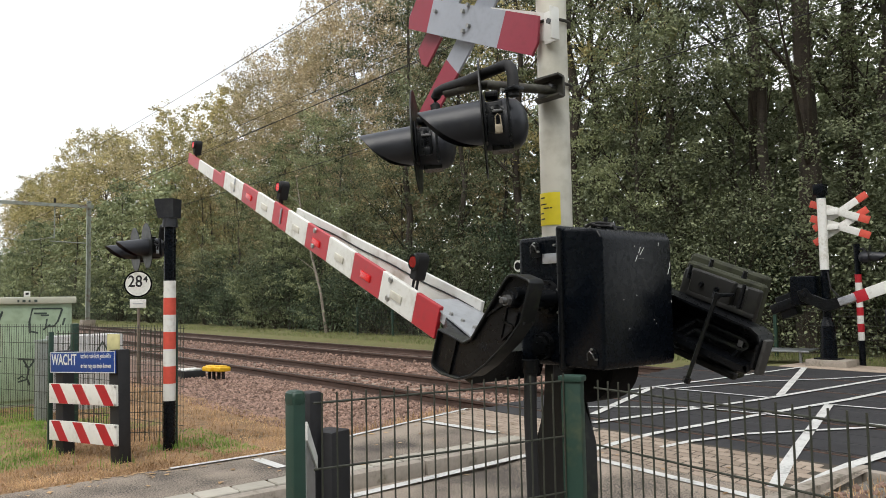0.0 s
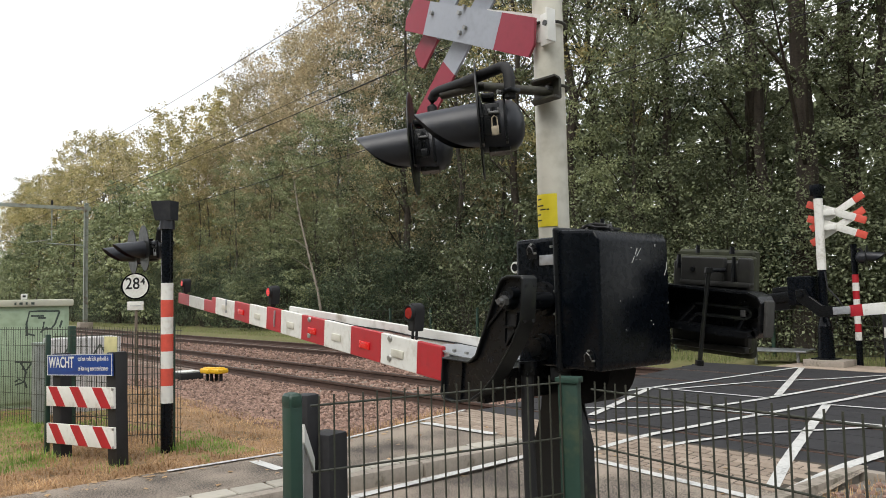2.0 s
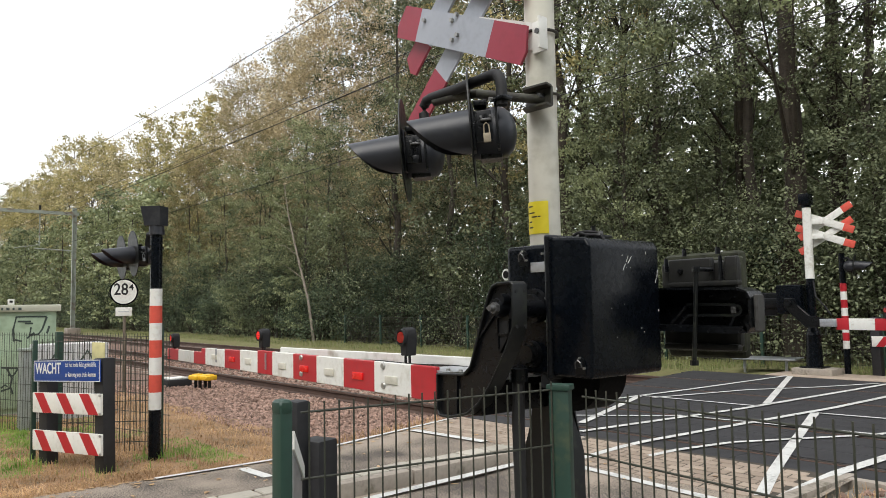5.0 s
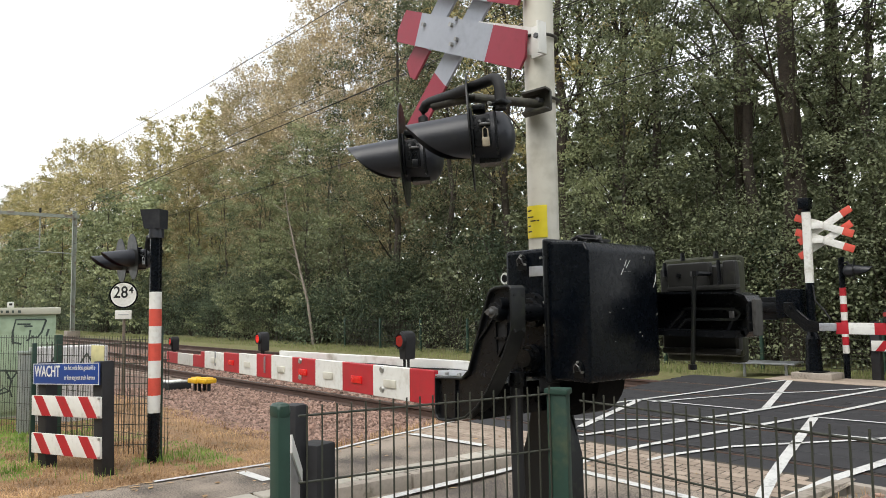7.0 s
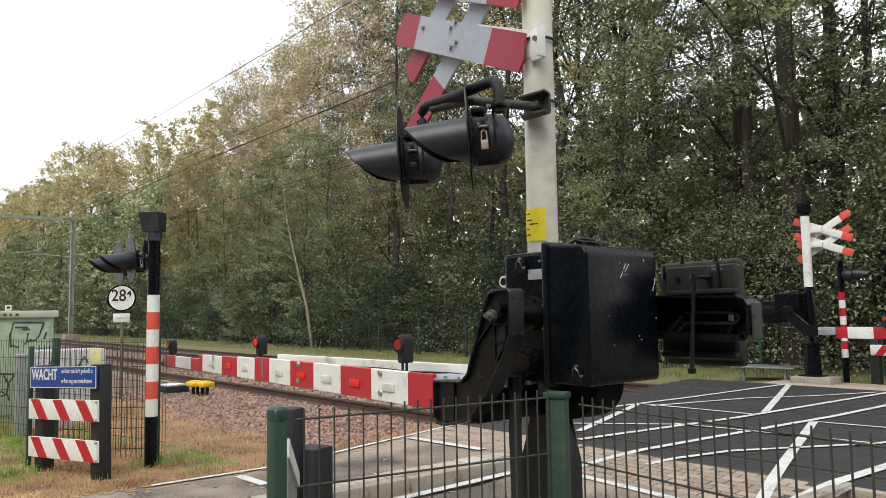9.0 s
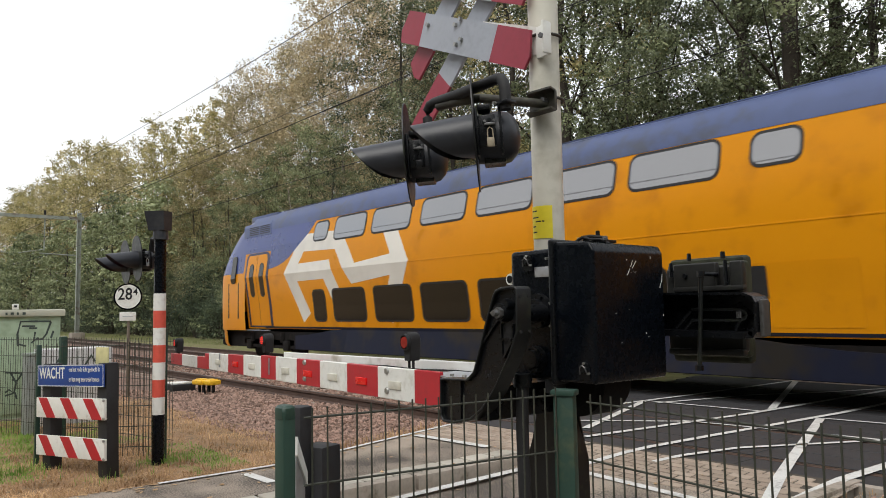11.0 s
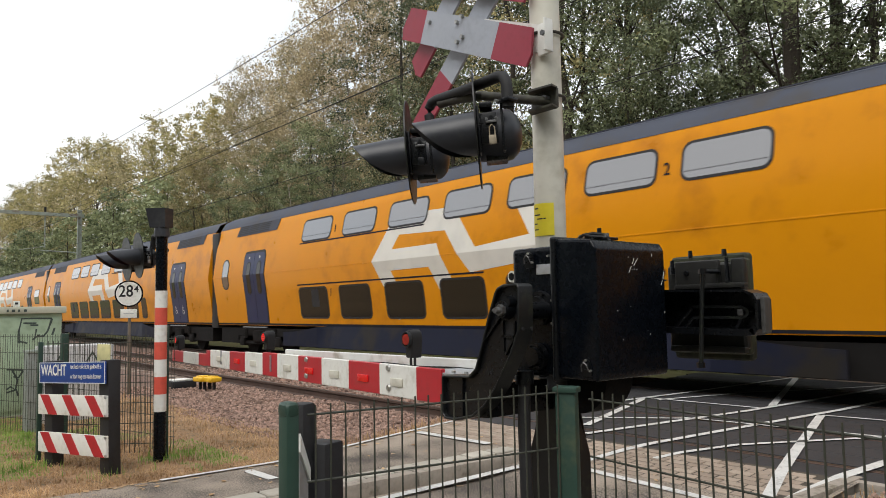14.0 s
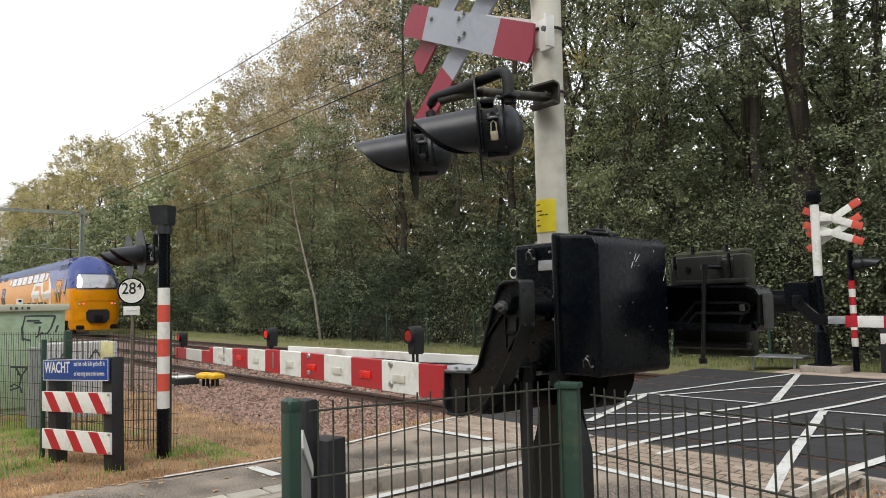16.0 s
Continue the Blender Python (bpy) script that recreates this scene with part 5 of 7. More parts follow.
wc = thing("service_box", pose(-11.4, 2.62, -0.1, 0, 0, 0), "pale grey cabinet with sprayed letters beside the track", "cabinet")
part("body", one(bx, (0, 0, 0.55), (0.5, 0.9, 1.1), 0.015), mat("light_grey_cabinet", (0.50, 0.50, 0.50), 0.5), wc)
for k, pts in enumerate(([(-0.35, 0.75), (-0.22, 1.0), (-0.1, 0.75)], [(0.02, 0.75), (0.17, 1.0), (0.32, 0.75)])):
    bm = B()
    tube(bm, [(0.25, y, z) for y, z in pts], 0.02, 6)
    for v in bm.verts:
        v.co.x = 0.252 + 0.002 * (v.co.x > 0.25)
    part("graffiti_stroke", bm, M_INK, wc)
# yellow track-side boxes
yb = thing("trackside_box", pose(-14.75, 5.95, -0.22, 0, 0, 10), "yellow covered trackside box on short legs", "equipment")
for dx, dy in ((0, 0), (-0.25, -0.06)):
    bm = B()
    bx(bm, (dx, dy, 0.285), (0.32, 0.27, 0.10), 0.04, None, 3)
    bx(bm, (dx, dy, 0.335), (0.22, 0.17, 0.04), 0.018, None, 2)
    part("cover", bm, M_YELLOW_PAINT, yb, "yellow cover")
    for q in (-0.08, 0.08):
        part("leg", one(bx, (dx + q, dy, 0.13), (0.05, 0.05, 0.28), 0.004), M_BLACK_MATT, yb)
tb = thing("track_box", pose(-16.1, 5.75, -0.2), "low white-topped dark box beside the track", "equipment")
part("body", one(bx, (0, 0, 0.09), (0.8, 0.5, 0.18), 0.02), M_BLACK_MATT, tb)
part("top", one(bx, (0.12, 0, 0.195), (0.4, 0.4, 0.03), 0.01), M_WHITE_OLD, tb)

# ---- the train ----
SECTION = [(1.21, 0.96), (1.22, 1.04), (1.28, 1.6), (1.42, 2.56), (1.30, 3.45), (1.18, 3.98), (1.13, 4.20), (0.95, 4.48), (0.6, 4.64), (0.0, 4.68)]
train = thing("train", pose(60, 11.57, 0), "yellow and blue double-deck passenger train", "train")


def side_y(z):
    """How far the near side stands out from the middle at height z."""
    for (a, za), (b, zb) in zip(SECTION, SECTION[1:]):
        if za <= z <= zb:
            return a + (b - a) * (z - za) / (zb - za)
    return 1.33 if z < SECTION[0][1] else 0.0


def cut_z(poly, z, above):
    """The part of a convex outline above or below a height."""
    out = []
    for i, p in enumerate(poly):
        q = poly[(i + 1) % len(poly)]
        pin, qin = (p[1] >= z) == above or p[1] == z, (q[1] >= z) == above or q[1] == z
        if pin:
            out.append(p)
        if pin != qin and abs(q[1] - p[1]) > 1e-9:
            f = (z - p[1]) / (q[1] - p[1])
            out.append((p[0] + f * (q[0] - p[0]), z))
    return out


def side_panel(bm, outline, off, th=0.012):
    """A plate on the near side that follows its slopes; the outline is (x, z) and convex."""
    marks = [-9] + [z for _, z in SECTION] + [9]
    for za, zb in zip(marks, marks[1:]):
        piece = cut_z(cut_z(list(outline), za, True), zb, False)
        if len(piece) < 3 or max(p[1] for p in piece) - min(p[1] for p in piece) < 1e-5:
            continue
        zm = (max(p[1] for p in piece) + min(p[1] for p in piece)) / 2
        front = [bm.verts.new((x, -side_y(z) - off, z)) for x, z in piece]
        back = [bm.verts.new((x, -side_y(z) - off + th, z)) for x, z in piece]
        bm.faces.new(front)
        n = len(front)
        for i in range(n):
            bm.faces.new((front[i], front[(i + 1) % n], back[(i + 1) % n], back[i]))


def rounded(x0, x1, z0, z1, r, n=4):
    out = []
    for cx, cz, a0 in ((x1 - r, z1 - r, 0), (x0 + r, z1 - r, 90), (x0 + r, z0 + r, 180), (x1 - r, z0 + r, 270)):
        for k in range(n + 1):
            a = radians(a0 + 90 * k / n)
            out.append((cx + r * math.cos(a), cz + r * math.sin(a)))
    return out


def tpart(name, bm, m_, parent, label=""):
    return part(name, bm, m_, parent, label)


def hull(x0, x1, zs, nose=0.0):
    bm = B()
    xs = span(x0, x1, 1)
    sec = [(-y, z) for y, z in SECTION] + [(y, z) for y, z in SECTION[::-1][1:]]
    lo = [bm.verts.new((x0, y, z)) for y, z in sec]
    hi = [bm.verts.new((x1, y, z)) for y, z in sec]
    n = len(sec)
    for i in range(n):
        bm.faces.new((lo[i], lo[(i + 1) % n], hi[(i + 1) % n], hi[i]))
    bm.faces.new(lo)
    bm.faces.new(hi)
    return bm


def window(body, x0, x1, z0, z1, low, r=0.09):
    bm = B()
    side_panel(bm, rounded(x0 - 0.045, x1 + 0.045, z0 - 0.045, z1 + 0.045, r + 0.03), 0.008)
    fr = tpart("window", bm, M_RUBBER, body, "rounded window in a black gasket")
    bm = B()
    side_panel(bm, rounded(x0, x1, z0, z1, r), 0.011)
    tpart("pane", bm, M_TRAIN_GLASS_LOW if low else M_TRAIN_GLASS, fr)


def band(body, x):
    """Two interlocking white arrow bands on the near side, from x."""
    for pts in ([(2.58, 3.34), (0.64, 3.40), (0.0, 2.56), (0.8, 1.28)], [(2.58, 3.34), (3.39, 2.40), (5.49, 2.58)], [(4.78, 3.62), (5.49, 2.58), (4.71, 1.28)], [(0.0, 2.56), (2.06, 2.58), (2.81, 1.28)]):
        bm = B()
        w = 0.25
        n = len(pts)
        offs = []
        for i in range(n):
            dirs = []
            if i:
                dirs.append((Vector(pts[i]) - Vector(pts[i - 1])).normalized())
            if i < n - 1:
                dirs.append((Vector(pts[i + 1]) - Vector(pts[i])).normalized())
            nn = sum((Vector((-d.y, d.x)) for d in dirs), Vector((0, 0))).normalized()
            k = w / max(0.5, nn.dot(Vector((-dirs[0].y, dirs[0].x))))
            offs.append(nn * k)
        for i in range(n - 1):
            steps = 6
            for q in range(steps):
                f0, f1 = q / steps, (q + 1) / steps
                a, b = Vector(pts[i]).lerp(Vector(pts[i + 1]), f0), Vector(pts[i]).lerp(Vector(pts[i + 1]), f1)
                oa, ob = offs[i].lerp(offs[i + 1], f0), offs[i].lerp(offs[i + 1], f1)
                side_panel(bm, [(x + p.x, p.y) for p in (a + oa, a - oa, b - ob, b + ob)], 0.0045, 0.004)
        bmesh.ops.remove_doubles(bm, verts=bm.verts[:], dist=0.001)
        tpart("white_band", bm, M_TRAIN_W, body, "white painted arrow band")


def car(x0, length, doors, lows, ups, lines, figures, cab=False, logo=10.32):
    """A carriage from x0 (its leading end) to x0 + length; the lists hold places along it."""
    x1 = x0 + length
    end = x1 - (2.35 if cab else 0.24)
    body = tpart("carriage", hull(x0 + 0.24, end, None), M_TRAIN_Y, train, "yellow double-deck carriage body")
    # roof above the shoulder
    bm = B()
    roofsec = [(y + 0.006, z + 0.006) for y, z in SECTION if z > (3.9 if cab else 4.1)]
    sec = [(-y, z) for y, z in roofsec] + [(y, z) for y, z in roofsec[::-1][1:]]
    prism(bm, [(a, b) for a, b in sec], x0 + 0.24, end, "x")
    tpart("roof", bm, M_TRAIN_ROOF if cab else M_TRAIN_ROOF_GREY, body, "dusty blue-grey roof" if cab else "dirty grey roof")
    bm = B()
    for q in (-0.9, -0.45):
        bx(bm, ((x0 + end) / 2, q, 4.55 + 0.12 * (q > -0.5)), (length - 6, 0.03, 0.02))
    tpart("roof_rib", bm, M_TRAIN_ROOF if cab else M_TRAIN_ROOF_GREY, body)
    # skirt between the bogies
    bm = B()
    for k in range(24):
        f0, f1 = k / 24, (k + 1) / 24
        xa, xb = x0 + 5.3 + (length - 11.0) * f0, x0 + 5.3 + (length - 11.0) * f1

        def sag(f):
            e = min(1, 5 * min(f, 1 - f))
            return 0.78 + 0.24 * e * e * (3 - 2 * e)
        side_panel(bm, [(xa, sag(f0)), (xb, sag(f1)), (xb, 0.40), (xa, 0.40)], 0.01, 0.05)
    side_panel(bm, [(x0 + 0.3, 1.03), (x1 - (3.6 if cab else 0.3), 1.03), (x1 - (3.6 if cab else 0.3), 0.98), (x0 + 0.3, 0.98)], 0.012, 0.03)
    tpart("skirt", bm, M_TRAIN_B, body, "dark blue skirt")
    bm = B()
    bx(bm, ((x0 + x1) / 2, 0, 0.62), (length - 0.8, 2.3, 0.5))
    tpart("underframe", bm, M_TRAIN_UNDER, body)
    for bc in (x0 + 3.4, x1 - 3.6):
        bm = B()
        bx(bm, (bc, -1.08, 0.55), (3.4, 0.14, 0.22), 0.03)
        bx(bm, (bc, -1.15, 0.62), (0.7, 0.2, 0.35), 0.04)
        for dx in (-1.25, 1.25):
            bx(bm, (bc + dx, -1.12, 0.46), (0.34, 0.2, 0.30), 0.05)
            cyl(bm, (bc + dx * 0.8, -1.15, 0.55), (bc + dx * 0.8, -1.15, 0.85), 0.09, None, 10)
        bg = tpart("bogie", bm, M_TRAIN_UNDER, body, "brown-black bogie")
        for dx in (-1.25, 1.25):
            tpart("wheel", one(cyl, (bc + dx, -0.80, 0.46), (bc + dx, -0.68, 0.46), 0.46, None, 28), M_TRAIN_UNDER, bg)
    for a, b, yellow, sign in doors:
        bm = B()
        e = 0.13 if yellow else 0.05
        side_panel(bm, [(a - e, 1.0), (b + e, 1.0), (b + e, 2.56), (b + e, 3.12), (b + e - 0.05, 3.25), (b - 0.08, 3.31), (a + 0.08, 3.31), (a - e + 0.05, 3.25), (a - e, 3.12), (a - e, 2.56)], 0.008)
        dr = tpart("door", bm, M_TRAIN_DOOR if yellow else M_RUBBER, body, "double sliding door in a dark frame")
        mid = (a + b) / 2
        for p, q in ((a, mid - 0.012), (mid + 0.012, b)):
            bm = B()
            side_panel(bm, [(p, 1.05), (q, 1.05), (q, 2.56), (q, 3.2 if q < b else 3.1), (q if q < b else b - 0.08, 3.24), (p if p > a else a + 0.08, 3.24), (p, 3.2 if p > a else 3.1), (p, 2.56)], 0.014)
            leaf = tpart("door_leaf", bm, M_TRAIN_Y if yellow else M_TRAIN_DOOR, dr)
            c = (p + q) / 2
            bm = B()
            side_panel(bm, rounded(c - 0.155, c + 0.155, 1.93, 2.98, 0.14), 0.017)
            tpart("window_gasket", bm, M_RUBBER, dr)
            bm = B()
            side_panel(bm, rounded(c - 0.125, c + 0.125, 1.97, 2.94, 0.12), 0.020)
            tpart("door_window", bm, M_TRAIN_GLASS_LOW, dr)
            if sign:
                bm = B()
                wheels = ((-0.12, 0.085), (0.12, 0.085)) if sign == "cycle" else ((0.0, 0.085),)
                for dx, rr in wheels:
                    for k in range(16):
                        a0, a1 = 2 * math.pi * k / 16, 2 * math.pi * (k + 1) / 16
                        side_panel(bm, [(c + dx + (rr - 0.02) * math.cos(a0), 1.42 + (rr - 0.02) * math.sin(a0)), (c + dx + rr * math.cos(a0), 1.42 + rr * math.sin(a0)), (c + dx + rr * math.cos(a1), 1.42 + rr * math.sin(a1)), (c + dx + (rr - 0.02) * math.cos(a1), 1.42 + (rr - 0.02) * math.sin(a1))], 0.019, 0.003)
                strokes = (((-0.12, 1.42), (-0.04, 1.56)), ((-0.04, 1.56), (0.08, 1.56)), ((0.12, 1.42), (0.07, 1.60)), ((0.0, 1.42), (0.08, 1.56)), ((-0.12, 1.42), (0.0, 1.42))) if sign == "cycle" else (((-0.03, 1.47), (-0.05, 1.66)), ((-0.04, 1.58), (0.06, 1.57)), ((-0.03, 1.48), (0.08, 1.47)), ((0.08, 1.47), (0.12, 1.36)))
                for (xa, za), (xb, zb) in strokes:
                    d = Vector((xb - xa, zb - za)).normalized() * 0.012
                    side_panel(bm, [(c + xa - d.y, za + d.x), (c + xb - d.y, zb + d.x), (c + xb + d.y, zb - d.x), (c + xa + d.y, za - d.x)], 0.019, 0.003)
                tpart("cycle_sign" if sign == "cycle" else "wheelchair_sign", bm, M_TRAIN_W, dr, "white painted symbol")
            if not yellow:
                bm = B()
                side_panel(bm, rounded(c - 0.04, c + 0.04, 3.06, 3.14, 0.035), 0.019, 0.003)
                tpart("round_sign", bm, M_TRAIN_W, dr)
        # step below the door
        bm = B()
        side_panel(bm, [(a - 0.1, 0.90), (b + 0.1, 0.90), (b + 0.1, 0.925), (a - 0.1, 0.925)], 0.04, 0.06)
        tpart("door_step", bm, M_STEEL, dr, "grey steel door step")
    band(body, x0 + logo)
    for figure, xa, za in figures:
        text_part("class_figure", figure, 0.30, pose(x0 + xa - 0.085, -side_y(za + 0.2) - 0.045, za) @ pose(0, 0, 0, 90 - (8 if za > 2.5 else 0)) @ Matrix.Diagonal((0.9, 1, 1, 1)), M_TRAIN_B, body, "", 0.004)
    for a, b, z in lines:
        bm = B()
        side_panel(bm, [(x0 + a, z), (x0 + b, z), (x0 + b, z + 0.035), (x0 + a, z + 0.035)], 0.006, 0.004)
        tpart("class_line", bm, M_TRAIN_B, body, "thin dark line along the windows")
    # service hatch
    bm = B()
    side_panel(bm, rounded(x0 + 5.7, x0 + 7.4, 1.10, 2.02, 0.04), 0.006, 0.008)
    hatch = tpart("hatch", bm, M_TRAIN_Y, body, "yellow service hatch")
    bm = B()
    side_panel(bm, rounded(x0 + 6.95, x0 + 7.35, 1.50, 1.98, 0.03), 0.012, 0.008)
    tpart("vent", bm, M_RUBBER, hatch)
    for a, b in lows:
        window(body, a, b, 1.22, 2.01, True, 0.12)
    for a, b, z0, z1 in ups:
        window(body, a, b, z0, z1, False, 0.19 if b - a < 0.5 else 0.14)
    # crease between the decks
    bm = B()
    side_panel(bm, [(x0 + 0.2, 2.545), (end - 0.1, 2.545), (end - 0.1, 2.575), (x0 + 0.2, 2.575)], 0.004)
    tpart("crease", bm, M_TRAIN_Y, body)
    # louvres at the ends of the roof slope
    for a, b in ((x0 + 0.3, x0 + 2.05), (x0 + 3.1, x0 + 4.95), (x1 - 3.95, x1 - 2.0)) if cab else ((x0 + 1.75, x0 + 4.65), (x1 - 3.9, x1 - 1.2)):
        bm = B()
        side_panel(bm, [(a, 3.87), (b, 3.87), (b + 0.2, 4.31), (a + 0.2, 4.31)], 0.016)
        lv = tpart("louvre_panel", bm, M_TRAIN_ROOF if cab else M_TRAIN_ROOF_GREY, body, "dark louvred roof panel")
        for q in range(int((b - a) / 0.79)):
            bm = B()
            c = a + 0.12 + 0.76 * q
            for k in range(5):
                z = 3.92 + k * 0.06
                side_panel(bm, [(c + 0.02 + 0.028 * k, z), (c + 0.68 + 0.028 * k, z), (c + 0.68 + 0.028 * k, z + 0.03), (c + 0.02 + 0.028 * k, z + 0.03)], 0.022)
            tpart("louvre", bm, M_RUBBER, lv)
    if not cab:
        bm = B()
        bx(bm, (x1, 0, 2.5), (0.56, 2.5, 3.3), 0.05)
        tpart("gangway", bm, M_RUBBER, body, "black gangway bellows")
    return body


LOW_A = [(8.6, 9.1), (9.5, 11.05), (11.42, 12.92), (13.35, 14.85), (15.28, 16.8), (17.25, 18.75), (19.2, 19.75)]
UP_A = [(0.86, 1.33, 2.2, 3.06), (23.85, 25.2, 2.14, 2.98), (5.5, 6.1, 3.46, 3.80), (6.5, 7.1, 3.46, 3.80), (7.52, 9.08, 3.37, 3.93), (9.5, 11.0, 3.37, 3.93), (11.4, 12.9, 3.37, 3.93), (13.3, 14.85, 3.37, 3.93), (15.25, 16.75, 3.37, 3.93), (17.3, 18.7, 3.37, 3.93)]
LOW_B = [(6.5, 8.05), (8.5, 10.1), (10.45, 12.05), (12.5, 14.1), (14.65, 16.25), (16.8, 18.35), (18.9, 19.5)]
UP_B = [(6.5, 8.05, 3.37, 3.93), (8.5, 10.0, 3.37, 3.93), (10.45, 11.92, 3.37, 3.93), (12.5, 13.98, 3.37, 3.93), (14.72, 16.25, 3.37, 3.93), (16.85, 18.33, 3.37, 3.93), (18.95, 20.45, 3.37, 3.93), (1.02, 1.46, 2.18, 3.1)]
LOW_C = [(6.28, 7.78), (8.45, 9.84), (10.55, 12.0), (12.67, 14.05), (14.75, 16.15), (16.75, 18.15), (18.7, 19.3)]
UP_C = [(6.4, 7.93, 3.37, 3.93), (8.59, 10.05, 3.37, 3.93), (10.69, 12.15, 3.37, 3.93), (12.8, 14.25, 3.37, 3.93), (14.8, 16.25, 3.37, 3.93), (16.77, 18.2, 3.37, 3.93), (18.73, 20.15, 3.37, 3.93), (1.02, 1.46, 2.18, 3.1)]
FIGURES_A = (("2", 9.28, 3.46), ("2", 9.28, 1.72))
FIGURES_B = (("2", 8.26, 3.46), ("2", 7.98, 1.72), ("1", 18.64, 3.42), ("1", 18.5, 1.72))
FIGURES_C = (("1", 8.2, 3.42), ("1", 8.1, 1.72), ("2", 18.45, 3.42), ("2", 18.36, 1.72))
FIGURES_T = (("2", 9.42, 3.42), ("2", 9.28, 1.72), ("2", 15.22, 3.42), ("2", 15.18, 1.72))
P = 26.75
TAIL = 26.6
for k in range(4):
    x0 = -TAIL - P * (k + 1)
    lows, ups, figures = {0: (LOW_C, UP_C, FIGURES_C), 2: (LOW_A, UP_A, FIGURES_A)}.get(k, (LOW_B, UP_B, FIGURES_B))
    if k == 3:
        lows, ups = [(a - 0.2, b - 0.2) for a, b in LOW_B], UP_B[:-1]
    doors = ((2.45, 3.85, ""), (21.4, 22.75, "cycle")) if k == 2 else ((2.7, 4.15, ""), (22.7, 24.15, "wheelchair" if k < 2 else ""))
    car(x0, P, [(a + x0, b + x0, False, sign) for a, b, sign in doors], [(a + x0, b + x0) for a, b in lows], [(a + x0, b + x0, c, d) for a, b, c, d in ups], {0: ((6.3, 12.1, 3.28), (6.2, 14.1, 2.11)), 1: ((14.4, 20.6, 3.28),), 3: ((15.4, 20.45, 3.27), (12.5, 20.3, 2.12))}.get(k, ()), figures, False, {0: 10.4, 2: 10.4, 3: 10.6}.get(k, 10.75))
LOWT = [(8.6, 9.2), (9.55, 11.15), (11.5, 13.05), (13.45, 15.0), (15.4, 16.9), (17.35, 18.85), (19.3, 19.9)]
UPT = [(6.4, 7.1, 3.44, 3.90), (7.65, 9.25, 3.37, 3.93), (9.6, 11.2, 3.37, 3.93), (11.55, 13.1, 3.37, 3.93), (13.5, 15.0, 3.37, 3.93), (15.45, 17.0, 3.37, 3.93), (17.35, 18.8, 3.37, 3.93), (19.2, 19.9, 3.42, 3.9), (1.0, 2.35, 2.13, 2.9), (1.35, 2.2, 3.05, 3.3)]
tail = car(-TAIL, TAIL, [(3.5 - TAIL, 5.0 - TAIL, False, "cycle"), (22.62 - TAIL, 23.98 - TAIL, True, "")], [(a - TAIL, b - TAIL) for a, b in LOWT], [(a - TAIL, b - TAIL, c, d) for a, b, c, d in UPT], (), FIGURES_T, True, 15.7)
# blue sweep over the end of the tail carriage
bm = B()
for poly in ([(19.75, 4.2), (20.82, 4.2), (20.82, 3.31), (20.5, 3.5), (20.2, 3.72), (19.95, 3.98)], [(20.82, 4.2), (21.85, 4.2), (21.85, 2.84), (21.52, 2.93), (21.24, 3.05), (20.82, 3.31)], [(21.85, 4.2), (22.48, 4.2), (22.48, 2.76), (22.15, 2.79), (21.85, 2.84)], [(22.48, 4.2), (24.28, 4.2), (24.28, 3.32), (22.48, 3.32)]):
    side_panel(bm, [(x - TAIL, z) for x, z in poly], 0.006, 0.006)
tpart("blue_sweep", bm, M_TRAIN_BLUE, tail, "blue sweep behind the cab")
# cab: drawn in at each height to a rounded, raked nose
CAB0 = -2.45


def nose_x(z):
    return 0.1 - 1.6 * max(0, (z - 2.45) / 2.0) ** 1.75


def ring_at(z, wide, grow=0.0):
    """The outline in plan at height z, from the near side round the nose to the far side."""
    xf = nose_x(z) + grow
    w = wide + grow
    out = [(CAB0, -w)]
    n = 18
    for k in range(n + 1):
        a = -math.pi / 2 + math.pi * k / n
        ca, sa = math.cos(a), math.sin(a)
        px = abs(ca) ** 0.72
        py = math.copysign(abs(sa) ** 0.64, sa)
        out.append((xf - 1.15 + 1.15 * px, w * py * (1 - 0.03 * px)))
    out.append((CAB0, w))
    return out


levels = [0.35, 0.5, 0.9, 1.3, 1.8, 2.3, 2.6, 2.72, 2.9, 3.3, 3.7, 4.0, 4.2, 4.38, 4.52, 4.62, 4.67]
wides = [1.25, 1.33, 1.37, 1.395, 1.40, 1.40, 1.395, 1.385, 1.365, 1.32, 1.245, 1.18, 1.12, 1.0, 0.83, 0.55, 0.2]


def shell(z_from, z_to, grow=0.0):
    bm = B()
    rings = [[bm.verts.new((x, y, z)) for x, y in ring_at(z, w, grow)] for z, w in zip(levels, wides) if z_from <= z <= z_to]
    for u, v in zip(rings, rings[1:]):
        for i in range(len(u) - 1):
            bm.faces.new((u[i], u[i + 1], v[i + 1], v[i]))
    bm.faces.new(rings[0])
    bm.faces.new(rings[-1])
    return bm


cab = tpart("cab", shell(0.9, 2.72), M_TRAIN_Y, train, "rounded driving cab, yellow below and blue above")
tpart("cab_top", shell(2.72, 4.67), M_TRAIN_BLUE, cab, "blue upper half of the cab")
bm = shell(0.35, 0.9, -0.03)
for v in bm.verts:
    v.co.x = max(v.co.x, -0.95)
tpart("cab_apron", bm, M_TRAIN_Y, cab, "yellow apron under the nose")
# windscreen: a rounded pane in a dark frame on the raked front
def at_front(a, z, g):
    w = np.interp(z, levels, wides)
    px, py = abs(math.cos(a)) ** 0.72, math.copysign(abs(math.sin(a)) ** 0.64, math.sin(a))
    return (nose_x(z) - 1.15 + 1.15 * px + g, w * py * (1 - 0.03 * px), z)


